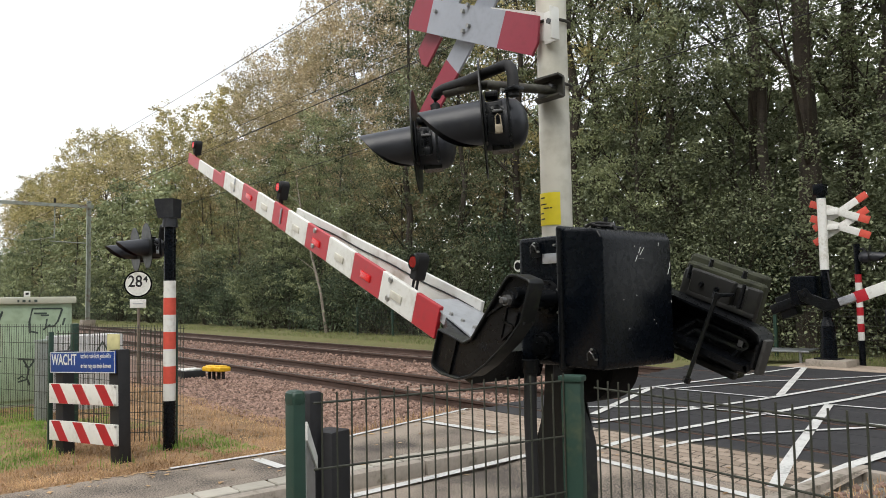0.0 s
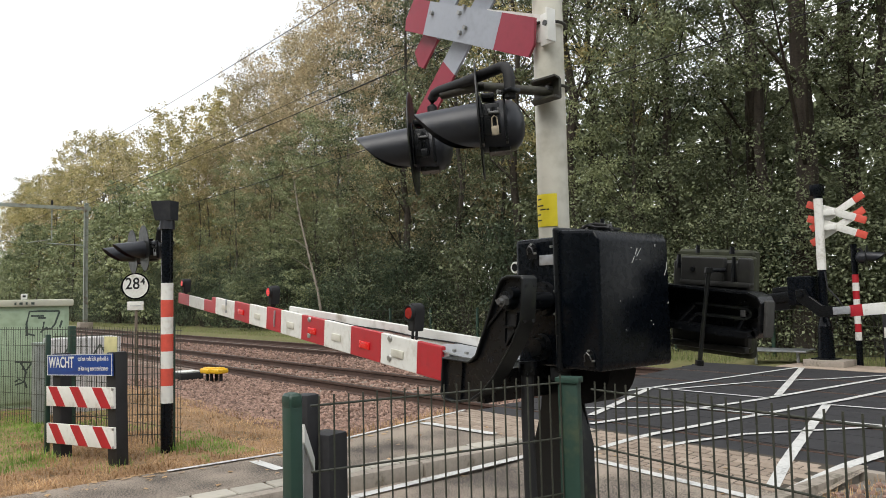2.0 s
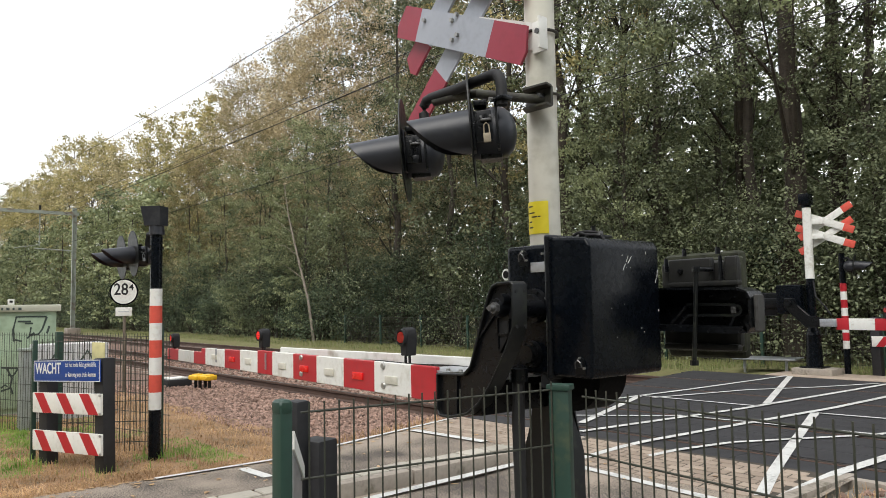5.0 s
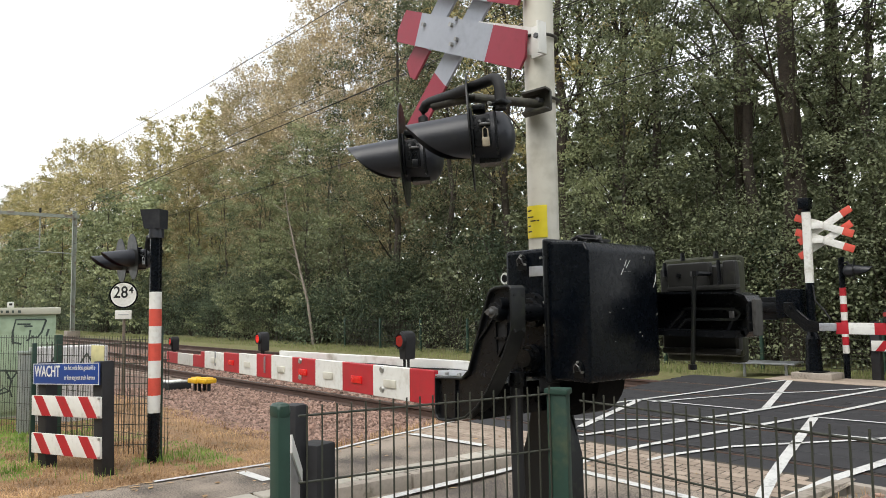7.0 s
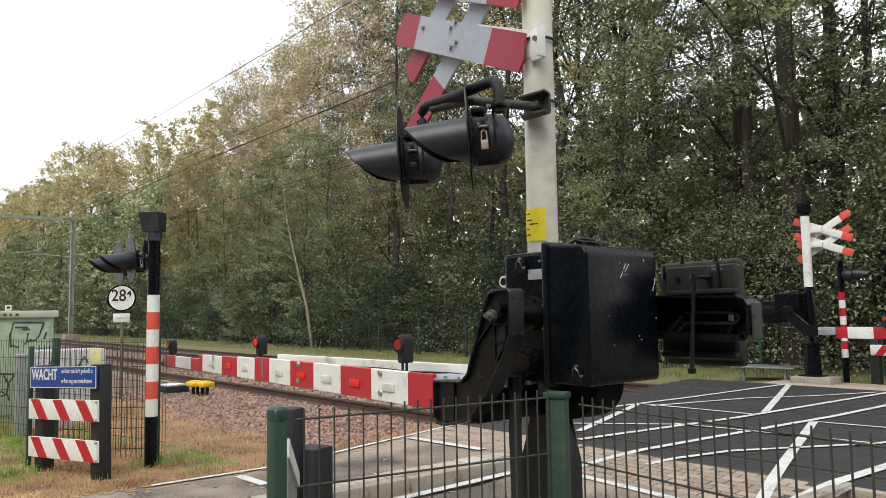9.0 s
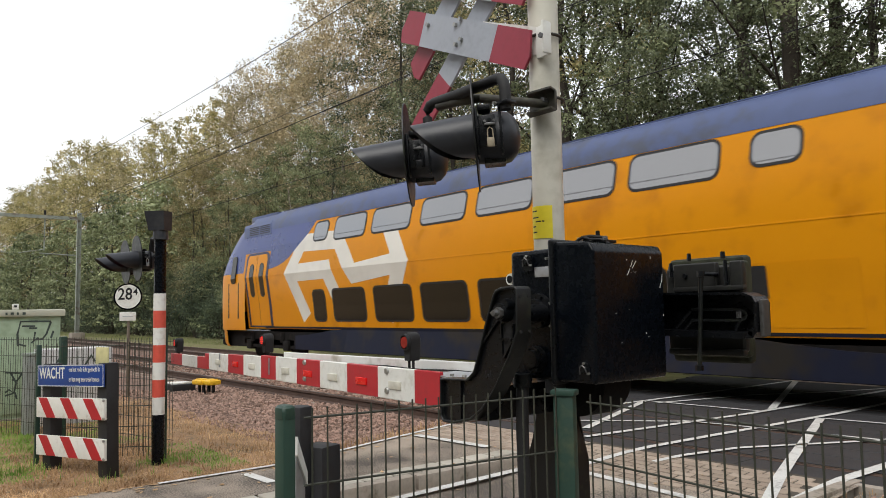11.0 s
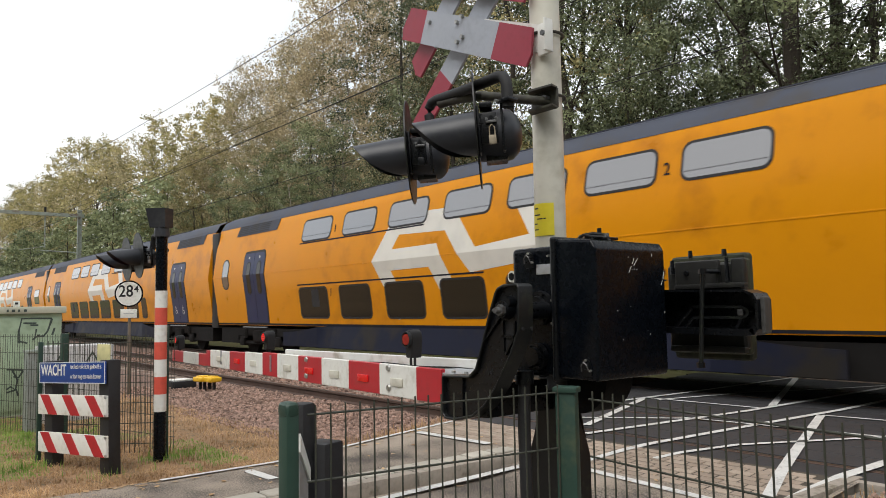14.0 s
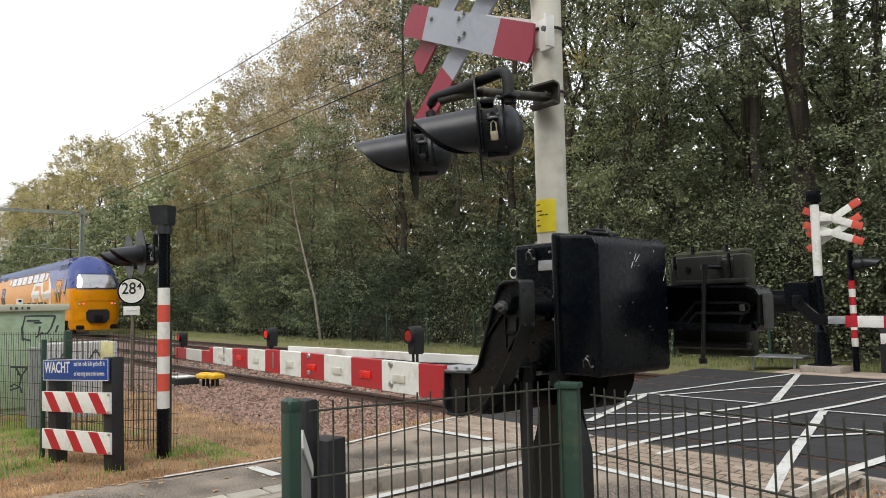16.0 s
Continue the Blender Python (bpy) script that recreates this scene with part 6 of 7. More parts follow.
def front_pane(half, za, zb, g):
    bm = B()
    nz, na = 8, 16
    rows = []
    for q in range(nz + 1):
        f = q / nz
        z = za + (zb - za) * f
        e = abs(2 * f - 1)
        h = radians(half * (1 - 0.12 * f) * (1 - 0.10 * max(0, (e - 0.6) / 0.4) ** 2))
        rows.append([bm.verts.new(at_front(-h + 2 * h * k / na, z, g)) for k in range(na + 1)])
    for u, v in zip(rows, rows[1:]):
        for k in range(na):
            bm.faces.new((u[k], u[k + 1], v[k + 1], v[k]))
    return bm


screen = tpart("windscreen_frame", front_pane(50, 2.66, 3.60, 0.015), mat("navy_frame", (0.012, 0.02, 0.09), 0.35), cab, "dark blue windscreen surround")
# pale lavender base paints in part of the sky's reflection
tpart("windscreen", front_pane(46, 2.74, 3.52, 0.03), glass_mat("windscreen_glass", (0.13, 0.125, 0.14), 0.05, 2.3), screen, "raked windscreen")
bm = B()
for y in (-0.5, 0.35):
    tube(bm, [(nose_x(2.66) + 0.05, y, 2.66), (nose_x(2.78) + 0.06, y + 0.5, 2.78)], 0.018, 6)
tpart("wiper", bm, M_RUBBER, cab)
# solid black block, proud of the nose, stands in for the shaded opening
bm = B()
prism(bm, [(-0.62, 0.98), (-0.42, 0.72), (0.42, 0.72), (0.62, 0.98), (0.62, 1.36), (0.5, 1.5), (-0.5, 1.5), (-0.62, 1.36)], -0.3, 0.125, "x")
tpart("coupler_recess", bm, M_RUBBER, cab, "black block standing in for the dark coupler opening")
bm = B()
bx(bm, (0.18, 0, 1.0), (0.4, 0.42, 0.34), 0.05)
cyl(bm, (-0.1, 0, 1.0), (0.3, 0, 1.0), 0.13, None, 14)
tpart("coupler", bm, M_TRAIN_UNDER, cab)
for side in (-1, 1):
    for a, m_, name in ((24, M_HEADLIGHT, "tail_light"), (36, M_TRAIN_W, "headlight")):
        x, y, z = at_front(radians(side * a), 1.84, 0.0)
        rim = tpart("lamp_rim", one(cyl, (x - 0.12, y, z), (x + 0.012, y, z), 0.105, None, 18), M_TRAIN_Y, cab)
        tpart("lamp_well", one(cyl, (x - 0.1, y, z), (x + 0.016, y, z), 0.088, None, 18), M_RUBBER, rim)
        tpart(name, one(cyl, (x - 0.1, y, z), (x + 0.022, y, z), 0.062, None, 18), m_, rim)
bm = B()
tube(bm, [at_front(radians(-30 + 4 * k), 2.02, 0.012) for k in range(16)], 0.02, 6)
tpart("nose_rib", bm, M_TRAIN_Y, cab)
bm = B()
bx(bm, (-0.1, 0, 0.5), (0.2, 2.2, 0.25), 0.06)
tpart("snow_plough", bm, M_TRAIN_UNDER, cab)
bm = B()
side_panel(bm, rounded(-1.75, -1.42, 2.4, 3.3, 0.1), 0.02, 0.03)
tpart("side_window", bm, M_TRAIN_GLASS_LOW, cab, "narrow dark cab window")
bm = B()
bx(bm, (-2.85, -0.62, 4.44), (1.85, 0.62, 0.30), 0.05)
tpart("roof_housing", bm, M_TRAIN_ROOF, cab, "blue equipment housing on the roof")
# raised black bars stand in for the shade in the handrail recesses
for x in (-1.95, -1.2):
    bm = B()
    bx(bm, (x, -1.393, 1.85), (0.06, 0.03, 1.15), 0.01)
    tpart("handrail_recess", bm, M_RUBBER, cab, "raised dark bar standing in for a shaded handrail recess")
bm = B()
bx(bm, (-2.2, 0, 0.62), (2.6, 2.2, 0.5))
tpart("cab_underframe", bm, M_TRAIN_UNDER, cab)


# the leading carriage: the tail carriage turned end for end
LENGTH = TAIL + 5 * P


def turned(src, parent):
    if src.name.startswith("class_figure"):
        return
    me = src.data.copy()
    if src.name.startswith("white_band"):
        me.transform(Matrix.Translation((-144.0, 0, 0)))
    else:
        me.transform(Matrix.Translation((-LENGTH, 0, 0)) @ Matrix.Diagonal((-1, 1, 1, 1)))
        me.flip_normals()
    if src.name.startswith("tail_light") or src.name.startswith("headlight"):
        me.materials.clear()
        me.materials.append(M_TRAIN_W)
    ob = src.copy()
    ob.data = me
    ob.name = "headlight" if src.name.startswith("tail_light") else src.name.split(".")[0]
    scene.collection.objects.link(ob)
    ob.parent = parent
    for c in list(src.children):
        turned(c, ob)


turned(tail, train)
turned(cab, train)

# ---- the far barrier, post, fence and line equipment ----
fm = thing("barrier_machine", pose(-6.56, 14.45, -0.03), "far black barrier machine with a white mast and crosses", "barrier")
part("plinth", one(bx, (0.05, 0, 0.08), (0.75, 0.55, 0.16), 0.02), M_CONCRETE, fm, "concrete plinth")
part("base_plate", one(bx, (0, 0, 0.17), (0.42, 0.36, 0.03), 0.006), M_BLACK_CAST, fm)
bm = B()
cyl(bm, (0, 0, 0.18), (0, 0, 0.78), 0.15, 0.13, 20)
cyl(bm, (0, 0, 0.78), (0, 0, 0.95), 0.13, 0.08, 20)
cyl(bm, (0, 0, 0.95), (0, 0, 1.84), 0.078, None, 20)
part("column", bm, M_BLACK, fm)
part("mast", one(cyl, (0, 0, 1.84), (0, 0, 3.22), 0.08, None, 24), M_WHITE, fm, "white painted mast")
part("mast_cap", one(bx, (-0.01, 0, 3.36), (0.2, 0.2, 0.22), 0.02), M_BLACK, fm)
part("mast_collar", one(cyl, (0, 0, 3.20), (0, 0, 3.27), 0.085, None, 20), M_BLACK, fm)
for zc in (2.92, 2.64):
    for ang, dy in ((30, 0.13), (-21.5, 0.10)):
        fr = pose(0.27, dy, zc, 0, -ang, 0)
        bd = part("cross_board", one(bx, (0, 0, 0), (0.76, 0.014, 0.135), 0.004), M_WHITE, fm, "white cross board with red ends")
        bd.matrix_basis = fr
        for s in (-1, 1):
            part("red_end", one(bx, (s * 0.47, 0, 0), (0.2, 0.0155, 0.1355), 0.006), M_ORANGE_RED, bd)
    part("cross_bracket", one(bx, (0.14, 0.04, zc), (0.28, 0.05, 0.10), 0.006), M_WHITE, fm)
part("housing", one(bx, (-0.36, 0.05, 1.45), (0.48, 0.46, 0.56), 0.03, None, 3), M_BLACK, fm)
part("cable", one(tube, [(0.09, -0.08, 1.8), (0.14, -0.12, 1.5), (0.3, -0.1, 1.3), (0.38, -0.08, 1.15)], 0.016, 8), M_BLACK_MATT, fm)
far_boom = new("boom")
far_boom.parent = fm
tagged(far_boom, "far barrier boom with counterweight")
FAR_AT = pose(-0.28, -0.25, 1.38)
far_boom.matrix_basis = FAR_AT
bm = B()
prism(bm, [(-0.1, 0.1), (0.08, 0.1), (0.12, -0.05), (0.35, -0.25), (0.62, -0.27), (0.62, -0.45), (0.28, -0.45), (0.05, -0.22), (-0.1, -0.1)], -0.06, 0.02, "y")
bmesh.ops.bevel(bm, geom=bm.edges[:], offset=0.012, segments=1, affect="EDGES", clamp_overlap=True)
part("crank", bm, M_BLACK_CAST, far_boom)
part("hub", one(cyl, (0, -0.10, 0), (0, 0.2, 0), 0.05, None, 14), M_BLACK_CAST, far_boom)
part("clamp_plate", one(bx, (0.72, -0.02, -0.36), (0.3, 0.18, 0.14), 0.01), M_ALU, far_boom, "bare aluminium clamp plate")
for k in range(11):
    x0 = 0.85 + 0.43 * k - (0.21 if k else 0)
    x1 = 0.85 + 0.43 * (k + 1) - 0.21
    part("board", one(bx, ((x0 + x1) / 2, -0.06, -0.38), (x1 - x0, 0.03, 0.205), 0.004), M_RED if k % 2 == 0 else M_WHITE, far_boom)
bm = B()
bx(bm, (-0.62, 0.42, 0.0), (0.62, 0.12, 0.2), 0.03)
part("counterweight_arm", bm, M_BLACK_CAST, far_boom)
part("weight_slab", one(bx, (-0.62, 0.52, -0.02), (0.34, 0.24, 0.46), 0.03, None, 3), M_BLACK_CAST, far_boom)
for x in (1.72, 3.6):
    lamp = part("boom_lamp", one(bx, (x, -0.06, -0.17), (0.12, 0.1, 0.22), 0.03, None, 3), M_BLACK_MATT, far_boom)
    part("lens", one(cyl, (x - 0.02, -0.10, -0.13), (x - 0.03, -0.118, -0.13), 0.04, None, 16), M_LENS_OFF, lamp)

fs = thing("crossing_signal", pose(-6.17, 14.94, -0.03), "far red and white striped post with a hooded lamp", "crossing signal", "striped posts")
part("foot", one(cyl, (0, 0, 0), (0, 0, 0.50), 0.058, None, 20), M_BLACK, fs)
for k in range(8):
    part("band", one(cyl, (0, 0, 0.50 + 0.155 * k), (0, 0, 0.50 + 0.155 * (k + 1)), 0.0595 if k % 2 else 0.059, None, 20), M_RED if k % 2 else M_WHITE, fs)
part("upper_post", one(cyl, (0, 0, 1.74), (0, 0, 2.32), 0.056, None, 20), M_BLACK, fs)
part("lamp_arm", one(tube, [(0, 0, 2.2), (0.12, -0.03, 2.22), (0.2, -0.05, 2.12)], 0.025, 8), M_BLACK_MATT, fs)
signal_lamp(fs, (-5.93, 14.88, 2.03), 12, 0.75, 0.3, False, M_STEEL, 0.2)
fp = thing("fence_post", pose(-5.62, 14.9, -0.03), "black post beyond the crossing beside the barrier", "post")
part("shaft", one(bx, (0, 0, 0.55), (0.16, 0.16, 1.1), 0.02), M_TARRED, fp)
fr = part("striped_rail", one(bx, (0.5, -0.09, 0.66), (1.1, 0.024, 0.19), 0.004), M_WHITE, fp)
for k in range(3):
    part("red_band", one(prism, [(0.02 + 0.37 * k, 0.567), (0.16 + 0.37 * k, 0.567), (0.30 + 0.37 * k, 0.753), (0.16 + 0.37 * k, 0.753)], -0.1055, -0.1025, "y"), M_RED, fr)
sb = thing("slab_table", pose(-7.65, 14.8, -0.03, 0, 0, 12), "low grey slab on short legs beyond the crossing", "equipment")
part("top", one(bx, (0, 0, 0.27), (1.2, 0.75, 0.03), 0.008), M_STEEL, sb, "grey metal plate")
for x in (-0.4, 0.4):
    part("leg", one(bx, (x, -0.2, 0.12), (0.05, 0.05, 0.27), 0.004), M_STEEL, sb)
ff = thing("mesh_fence", pose(-10, 16.2, -0.03), "green welded mesh fence along the woodland edge", "fence", "far fence")
bm = B()
x = -26.0
while x < 4:
    cyl(bm, (x + 10, 0, 0.02), (x + 10, 0, 1.06), 0.004, None, 4)
    x += 0.1
for z in (0.1, 0.3, 0.5, 0.7, 0.9, 1.04):
    cyl(bm, (-16, 0, z), (14, 0, z), 0.006, None, 5)
tagged(part("mesh", bm, M_FENCE, ff), kind="stuff")
pm = one(bx, (0, 0, 0.56), (0.07, 0.07, 1.14), 0.008)
p0 = part("post", pm, M_POST_GREEN, ff)
p0.location = (-16, 0.02, 0)
for k in range(1, 13):
    o = p0.copy()
    scene.collection.objects.link(o)
    o.location = (-16 + 2.5 * k, 0.02, 0)

far_sign = copy_thing(ks, pose(-14.5, 14.5, 0.25))
part("post_base", one(bx, (0, 0, -0.15), (0.055, 0.04, 0.36), 0.004), M_STEEL, far_sign)

# line masts and wires
M_MAST = mat("green_grey_mast", (0.27, 0.30, 0.26), 0.7, 0.1, 3, 0.3, 0.0, 4, (0.16, 0.11, 0.08))
portal = thing("line_mast", pose(-59.7, 13.9, -0.1), "green-grey steel portal mast carrying the overhead line", "mast")
bm = B()
for s in (-0.13, 0.13):
    bx(bm, (0, s, 4.6), (0.26, 0.02, 9.2))
bx(bm, (0, 0, 4.6), (0.02, 0.26, 9.2))
part("upright", bm, M_MAST, portal)
bm = B()
for s in (-0.13, 0.13):
    bx(bm, (0, -10.4 + s, 4.6), (0.26, 0.02, 9.2))
bx(bm, (0, -10.4, 4.6), (0.02, 0.26, 9.2))
part("upright", bm, M_MAST, portal)
bm = B()
bx(bm, (0, -5.4, 8.75), (0.16, 11.4, 0.24))
part("beam", bm, M_MAST, portal)
part("foot", one(bx, (0, 0, 0.1), (0.9, 0.9, 0.5), 0.03), M_CONCRETE, portal)
for y in (-2.3, -6.3):
    bm = B()
    cyl(bm, (0, y, 8.7), (0, y, 6.3), 0.05, None, 8)
    cyl(bm, (0, y, 6.4), (0, y - 1.6 if y > -3 else y + 1.6, 6.1), 0.03, None, 8)
    part("drop_arm", bm, M_MAST, portal)
part("side_arm", one(cyl, (0, 0, 6.0), (0, -2.6, 6.1), 0.045, None, 8), M_MAST, portal)
part("insulator", one(cyl, (0, -2.3, 8.9), (0, -2.3, 9.25), 0.08, None, 10), M_BLACK_MATT, portal)


def wire(label, y, z_mast, z_mid, r, x_mid=-8.0):
    """An overhead wire hanging between masts 104 m apart, lowest at x_mid."""
    w = thing("overhead_wire", pose(x_mid, y, z_mid), label, "wire", "overhead line")
    k = (z_mast - z_mid) / 51.7 ** 2
    pts = [(d, 0, k * d * d) for d in span(-51.7, 51.7, 40)]
    part("strand", one(tube, pts, r, 5), M_BLACK_MATT, w)
    part("far_strand", one(tube, [(-51.7, 0, z_mast - z_mid), (-103.4, 0, 0.3), (-155, 0, z_mast - z_mid)], r, 4), M_BLACK_MATT, w)


wire("dark messenger wire above the near track", 7.57, 8.6, 7.42, 0.008)
wire("dark contact wire above the near track", 7.57, 5.6, 5.5, 0.008)
wire("dark messenger wire above the far track", 11.57, 8.3, 7.6, 0.009)
wire("dark contact wire above the far track", 11.57, 5.8, 5.72, 0.010)
wire("dark feeder wire beside the far track", 13.9, 9.7, 9.4, 0.010)

# ---- trees ----
def quad_cloud(rng, centres, spread, per, size, droop=0.0, flat=0.6):
    """Leaf blades scattered round cluster centres: vertices and faces."""
    c = np.repeat(np.asarray(centres, float), per, axis=0)
    n = len(c)
    off = rng.normal(0, 1, (n, 3))
    off /= np.maximum(1e-6, np.linalg.norm(off, axis=1))[:, None]
    off *= (rng.random((n, 1)) ** 0.45) * spread * np.array([1, 1, flat])
    p = c + off
    # each leaf faces up and out of its clump
    nn = off / (spread * np.array([1, 1, flat])) * 0.8 + rng.normal(0, 0.55, (n, 3)) + np.array([0, 0, 0.75])
    nn /= np.linalg.norm(nn, axis=1)[:, None]
    a = np.cross(nn, rng.normal(0, 1, (n, 3)))
    a[:, 2] -= droop
    a /= np.maximum(1e-6, np.linalg.norm(a, axis=1))[:, None]
    b = np.cross(nn, a)
    b /= np.maximum(1e-6, np.linalg.norm(b, axis=1))[:, None]
    s = size * rng.uniform(0.6, 1.3, (n, 1))
    v = np.stack([p - a * s * 0.55, p + b * s * 0.34 - a * s * 0.05, p + a * s * 0.55, p - b * s * 0.34 - a * s * 0.05], 1)
    return v.reshape(-1, 3), np.arange(n * 4).reshape(-1, 4)


def cloud_part(name, v, f, material, parent, label=""):
    me = bpy.data.meshes.new(name)
    me.from_pydata(v.tolist(), [], f.tolist())
    me.materials.append(material)
    ob = new(name, me)
    ob.parent = parent
    if label:
        tagged(ob, label)
    return ob


def boughs(rng, centres, spread, sub, flat):
    """Small leafy sprays round each clump's centre, so that a clump has lit tops and dark gaps."""
    c = np.repeat(np.asarray(centres, float), sub, axis=0)
    off = rng.normal(0, 1, c.shape)
    off /= np.maximum(1e-6, np.linalg.norm(off, axis=1))[:, None]
    return c + off * (rng.random((len(c), 1)) ** 0.4) * spread * np.array([1, 1, flat])


def tree(seed, height, base, radius, clusters, per, leaf, leafmat, bark, label, taper=0.5, lean=0.0, spread=0.75, trunk_r=0.16, bias=0.85, limbs=4, rise=0.12, sub=6, flat=0.55, dome=False):
    """A tapered trunk, limbs that climb outwards, and a crown of leafy sprays in clumps round the limbs' ends."""
    rng = np.random.default_rng(seed)
    t = thing("tree", Matrix.Identity(4), label, "tree", "woodland edge")
    bm = B()
    k = 9
    way = [(lean * (i / k) ** 2 * height + 0.12 * rng.normal() * (i > 0), 0.12 * rng.normal() * (i > 0), height * 0.93 * i / k) for i in range(k + 1)]
    tube(bm, way, [trunk_r * (1 - 0.86 * i / k) * (1.35 if i == 0 else 1) for i in range(k + 1)], 8)
    part("trunk", bm, bark, t)
    centres = []
    bm = B()
    for i in range(clusters):
        h = base + (height - base) * rng.random() ** bias
        q = (h - base) / (height - base)
        reach = radius * (1 - taper * q) * (0.55 + 0.45 * math.sin(math.pi * min(1, q * 0.9 + 0.12)))
        if dome:
            reach = radius * (0.12 + 0.88 * math.sqrt(max(0.0, 1 - ((q - 0.42) / 0.6) ** 2)))
        ang = rng.random() * 2 * math.pi
        d = reach * (0.2 + 0.8 * rng.random() ** 0.6)
        f = h / (height * 0.93)
        j = min(k - 1, int(max(0, min(0.98, f - rise)) * k))
        root = Vector(way[j])
        tip = Vector((way[min(k, j + 1)][0] + d * math.cos(ang), way[min(k, j + 1)][1] + d * math.sin(ang), h))
        centres.append(tip)
        if i % limbs == 0:
            mid = root.lerp(tip, 0.5) + Vector((0, 0, 0.2 * d * rng.random() - 0.1))
            tube(bm, [root, mid, tip], [trunk_r * 0.26 * (1 - 0.6 * q), trunk_r * 0.15 * (1 - 0.5 * q), 0.008], 5)
    part("branching", bm, bark, t)
    sprays = boughs(rng, centres, spread, sub, flat)
    v, f = quad_cloud(rng, sprays, spread * 0.5, max(2, per // sub), leaf, 0.25, 0.45 + 0.4 * (flat > 0.8))
    cloud_part("crown", v, f, leafmat, t)
    return t


def shrub(seed, h, w, n, leaf, leafmat, label):
    rng = np.random.default_rng(seed)
    t = thing("shrub", Matrix.Identity(4), label, "shrub", "undergrowth at the woodland edge")
    bm = B()
    cs = []
    for i in range(26):
        a, d, z = rng.random() * 6.283, w * rng.random() ** 0.6, h * (0.06 + 0.94 * rng.random() ** 0.8)
        d *= 1.1 - 0.7 * (z / h) ** 1.5
        tip = (d * math.cos(a), d * math.sin(a) * 0.7, z)
        cs.append(tip)
        if i % 2 == 0:
            tube(bm, [(0.1 * math.cos(a), 0.1 * math.sin(a), 0), (tip[0] * 0.5, tip[1] * 0.5, z * 0.6), tip], [0.03, 0.018, 0.006], 4)
    part("branching", bm, M_BARK, t)
    v, f = quad_cloud(rng, cs, 0.22 * h + 0.25, n // 26, leaf)
    v[:, 2] = np.maximum(v[:, 2], 0.02)
    cloud_part("foliage", v, f, leafmat, t)
    return t


L_DARK = "tall dark green oak at the woodland edge"
L_OLIVE = "tall olive-brown autumn poplar with thinning leaves"
L_TAN = "tall tan autumn tree with bare twigs showing"
L_GREEN = "mid green tree at the woodland edge"
L_HIGH = "tall oak with a bare brown trunk and thin high crown"
near = [
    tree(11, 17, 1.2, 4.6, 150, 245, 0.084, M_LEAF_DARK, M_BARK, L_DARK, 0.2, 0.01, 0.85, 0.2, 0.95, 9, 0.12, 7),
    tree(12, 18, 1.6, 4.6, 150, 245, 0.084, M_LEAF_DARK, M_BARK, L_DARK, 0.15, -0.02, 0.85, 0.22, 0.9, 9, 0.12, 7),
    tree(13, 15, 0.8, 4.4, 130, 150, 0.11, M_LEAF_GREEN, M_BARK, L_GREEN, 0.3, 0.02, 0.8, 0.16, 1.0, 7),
    tree(14, 20, 3.0, 4.0, 150, 110, 0.14, M_LEAF_TAN, M_BARK_PALE, L_TAN, 0.45, 0.0, 0.85, 0.12, 0.8, 5, 0.2, 5, 1.0, True),
    tree(15, 20, 3.0, 3.8, 150, 120, 0.14, M_LEAF_OLIVE, M_BARK, L_OLIVE, 0.45, 0.01, 0.85, 0.12, 0.8, 7, 0.2, 5, 1.0, True),
    tree(16, 19, 6.5, 4.6, 90, 130, 0.12, M_LEAF_GREEN, M_BARK_BROWN, L_HIGH, 0.2, 0.01, 0.75, 0.30, 0.8, 3),
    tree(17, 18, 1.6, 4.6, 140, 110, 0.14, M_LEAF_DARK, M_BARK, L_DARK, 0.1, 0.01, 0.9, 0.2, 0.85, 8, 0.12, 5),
    tree(18, 19, 6.0, 4.4, 84, 130, 0.115, M_LEAF_YELLOW, M_BARK_BROWN, L_HIGH, 0.25, 0.01, 0.75, 0.24, 0.8, 4),
]
far = [
    tree(21, 20, 2.0, 4.0, 110, 60, 0.22, M_LEAF_OLIVE, M_BARK, L_OLIVE, 0.55, 0.0, 0.9, 0.14, 0.8, 6, 0.25, 4, 1.2, True),
    tree(22, 20, 1.5, 3.6, 110, 60, 0.22, M_LEAF_YELLOW, M_BARK, L_OLIVE, 0.6, 0.0, 0.9, 0.14, 0.8, 6, 0.25, 4, 1.2, True),
    tree(23, 12, 0.6, 4.0, 100, 40, 0.26, M_LEAF_GREEN, M_BARK, L_GREEN, 0.45, 0.0, 0.95, 0.16, 0.85, 6, 0.12, 4),
]
bushes = [
    shrub(31, 3.2, 1.8, 4600, 0.078, M_SHRUB, "dense dark green shrub"),
    shrub(32, 2.2, 1.7, 4200, 0.075, M_SHRUB, "dense dark green bramble shrub"),
    shrub(33, 4.4, 2.0, 5400, 0.080, M_LEAF_DARK, "tall dark green shrub"),
]
rt = random.Random(8)


def plant(src, x, y, s=1.0, z=-0.05):
    o = copy_thing(src, pose(x, y, z, 0, 0, rt.uniform(0, 360)))
    o.scale = (s, s, s * rt.uniform(0.94, 1.06))
    return o


def wood_top(x):
    """The height of the wood's back row along the line, fitted to the skyline in the camera's view."""
    return np.interp(-x, [30, 37, 44, 50, 56, 62, 70, 80, 90, 120, 150], [22.3, 20.4, 18.6, 18.7, 18.7, 19.0, 20.2, 21.6, 21.8, 22.0, 21.6])


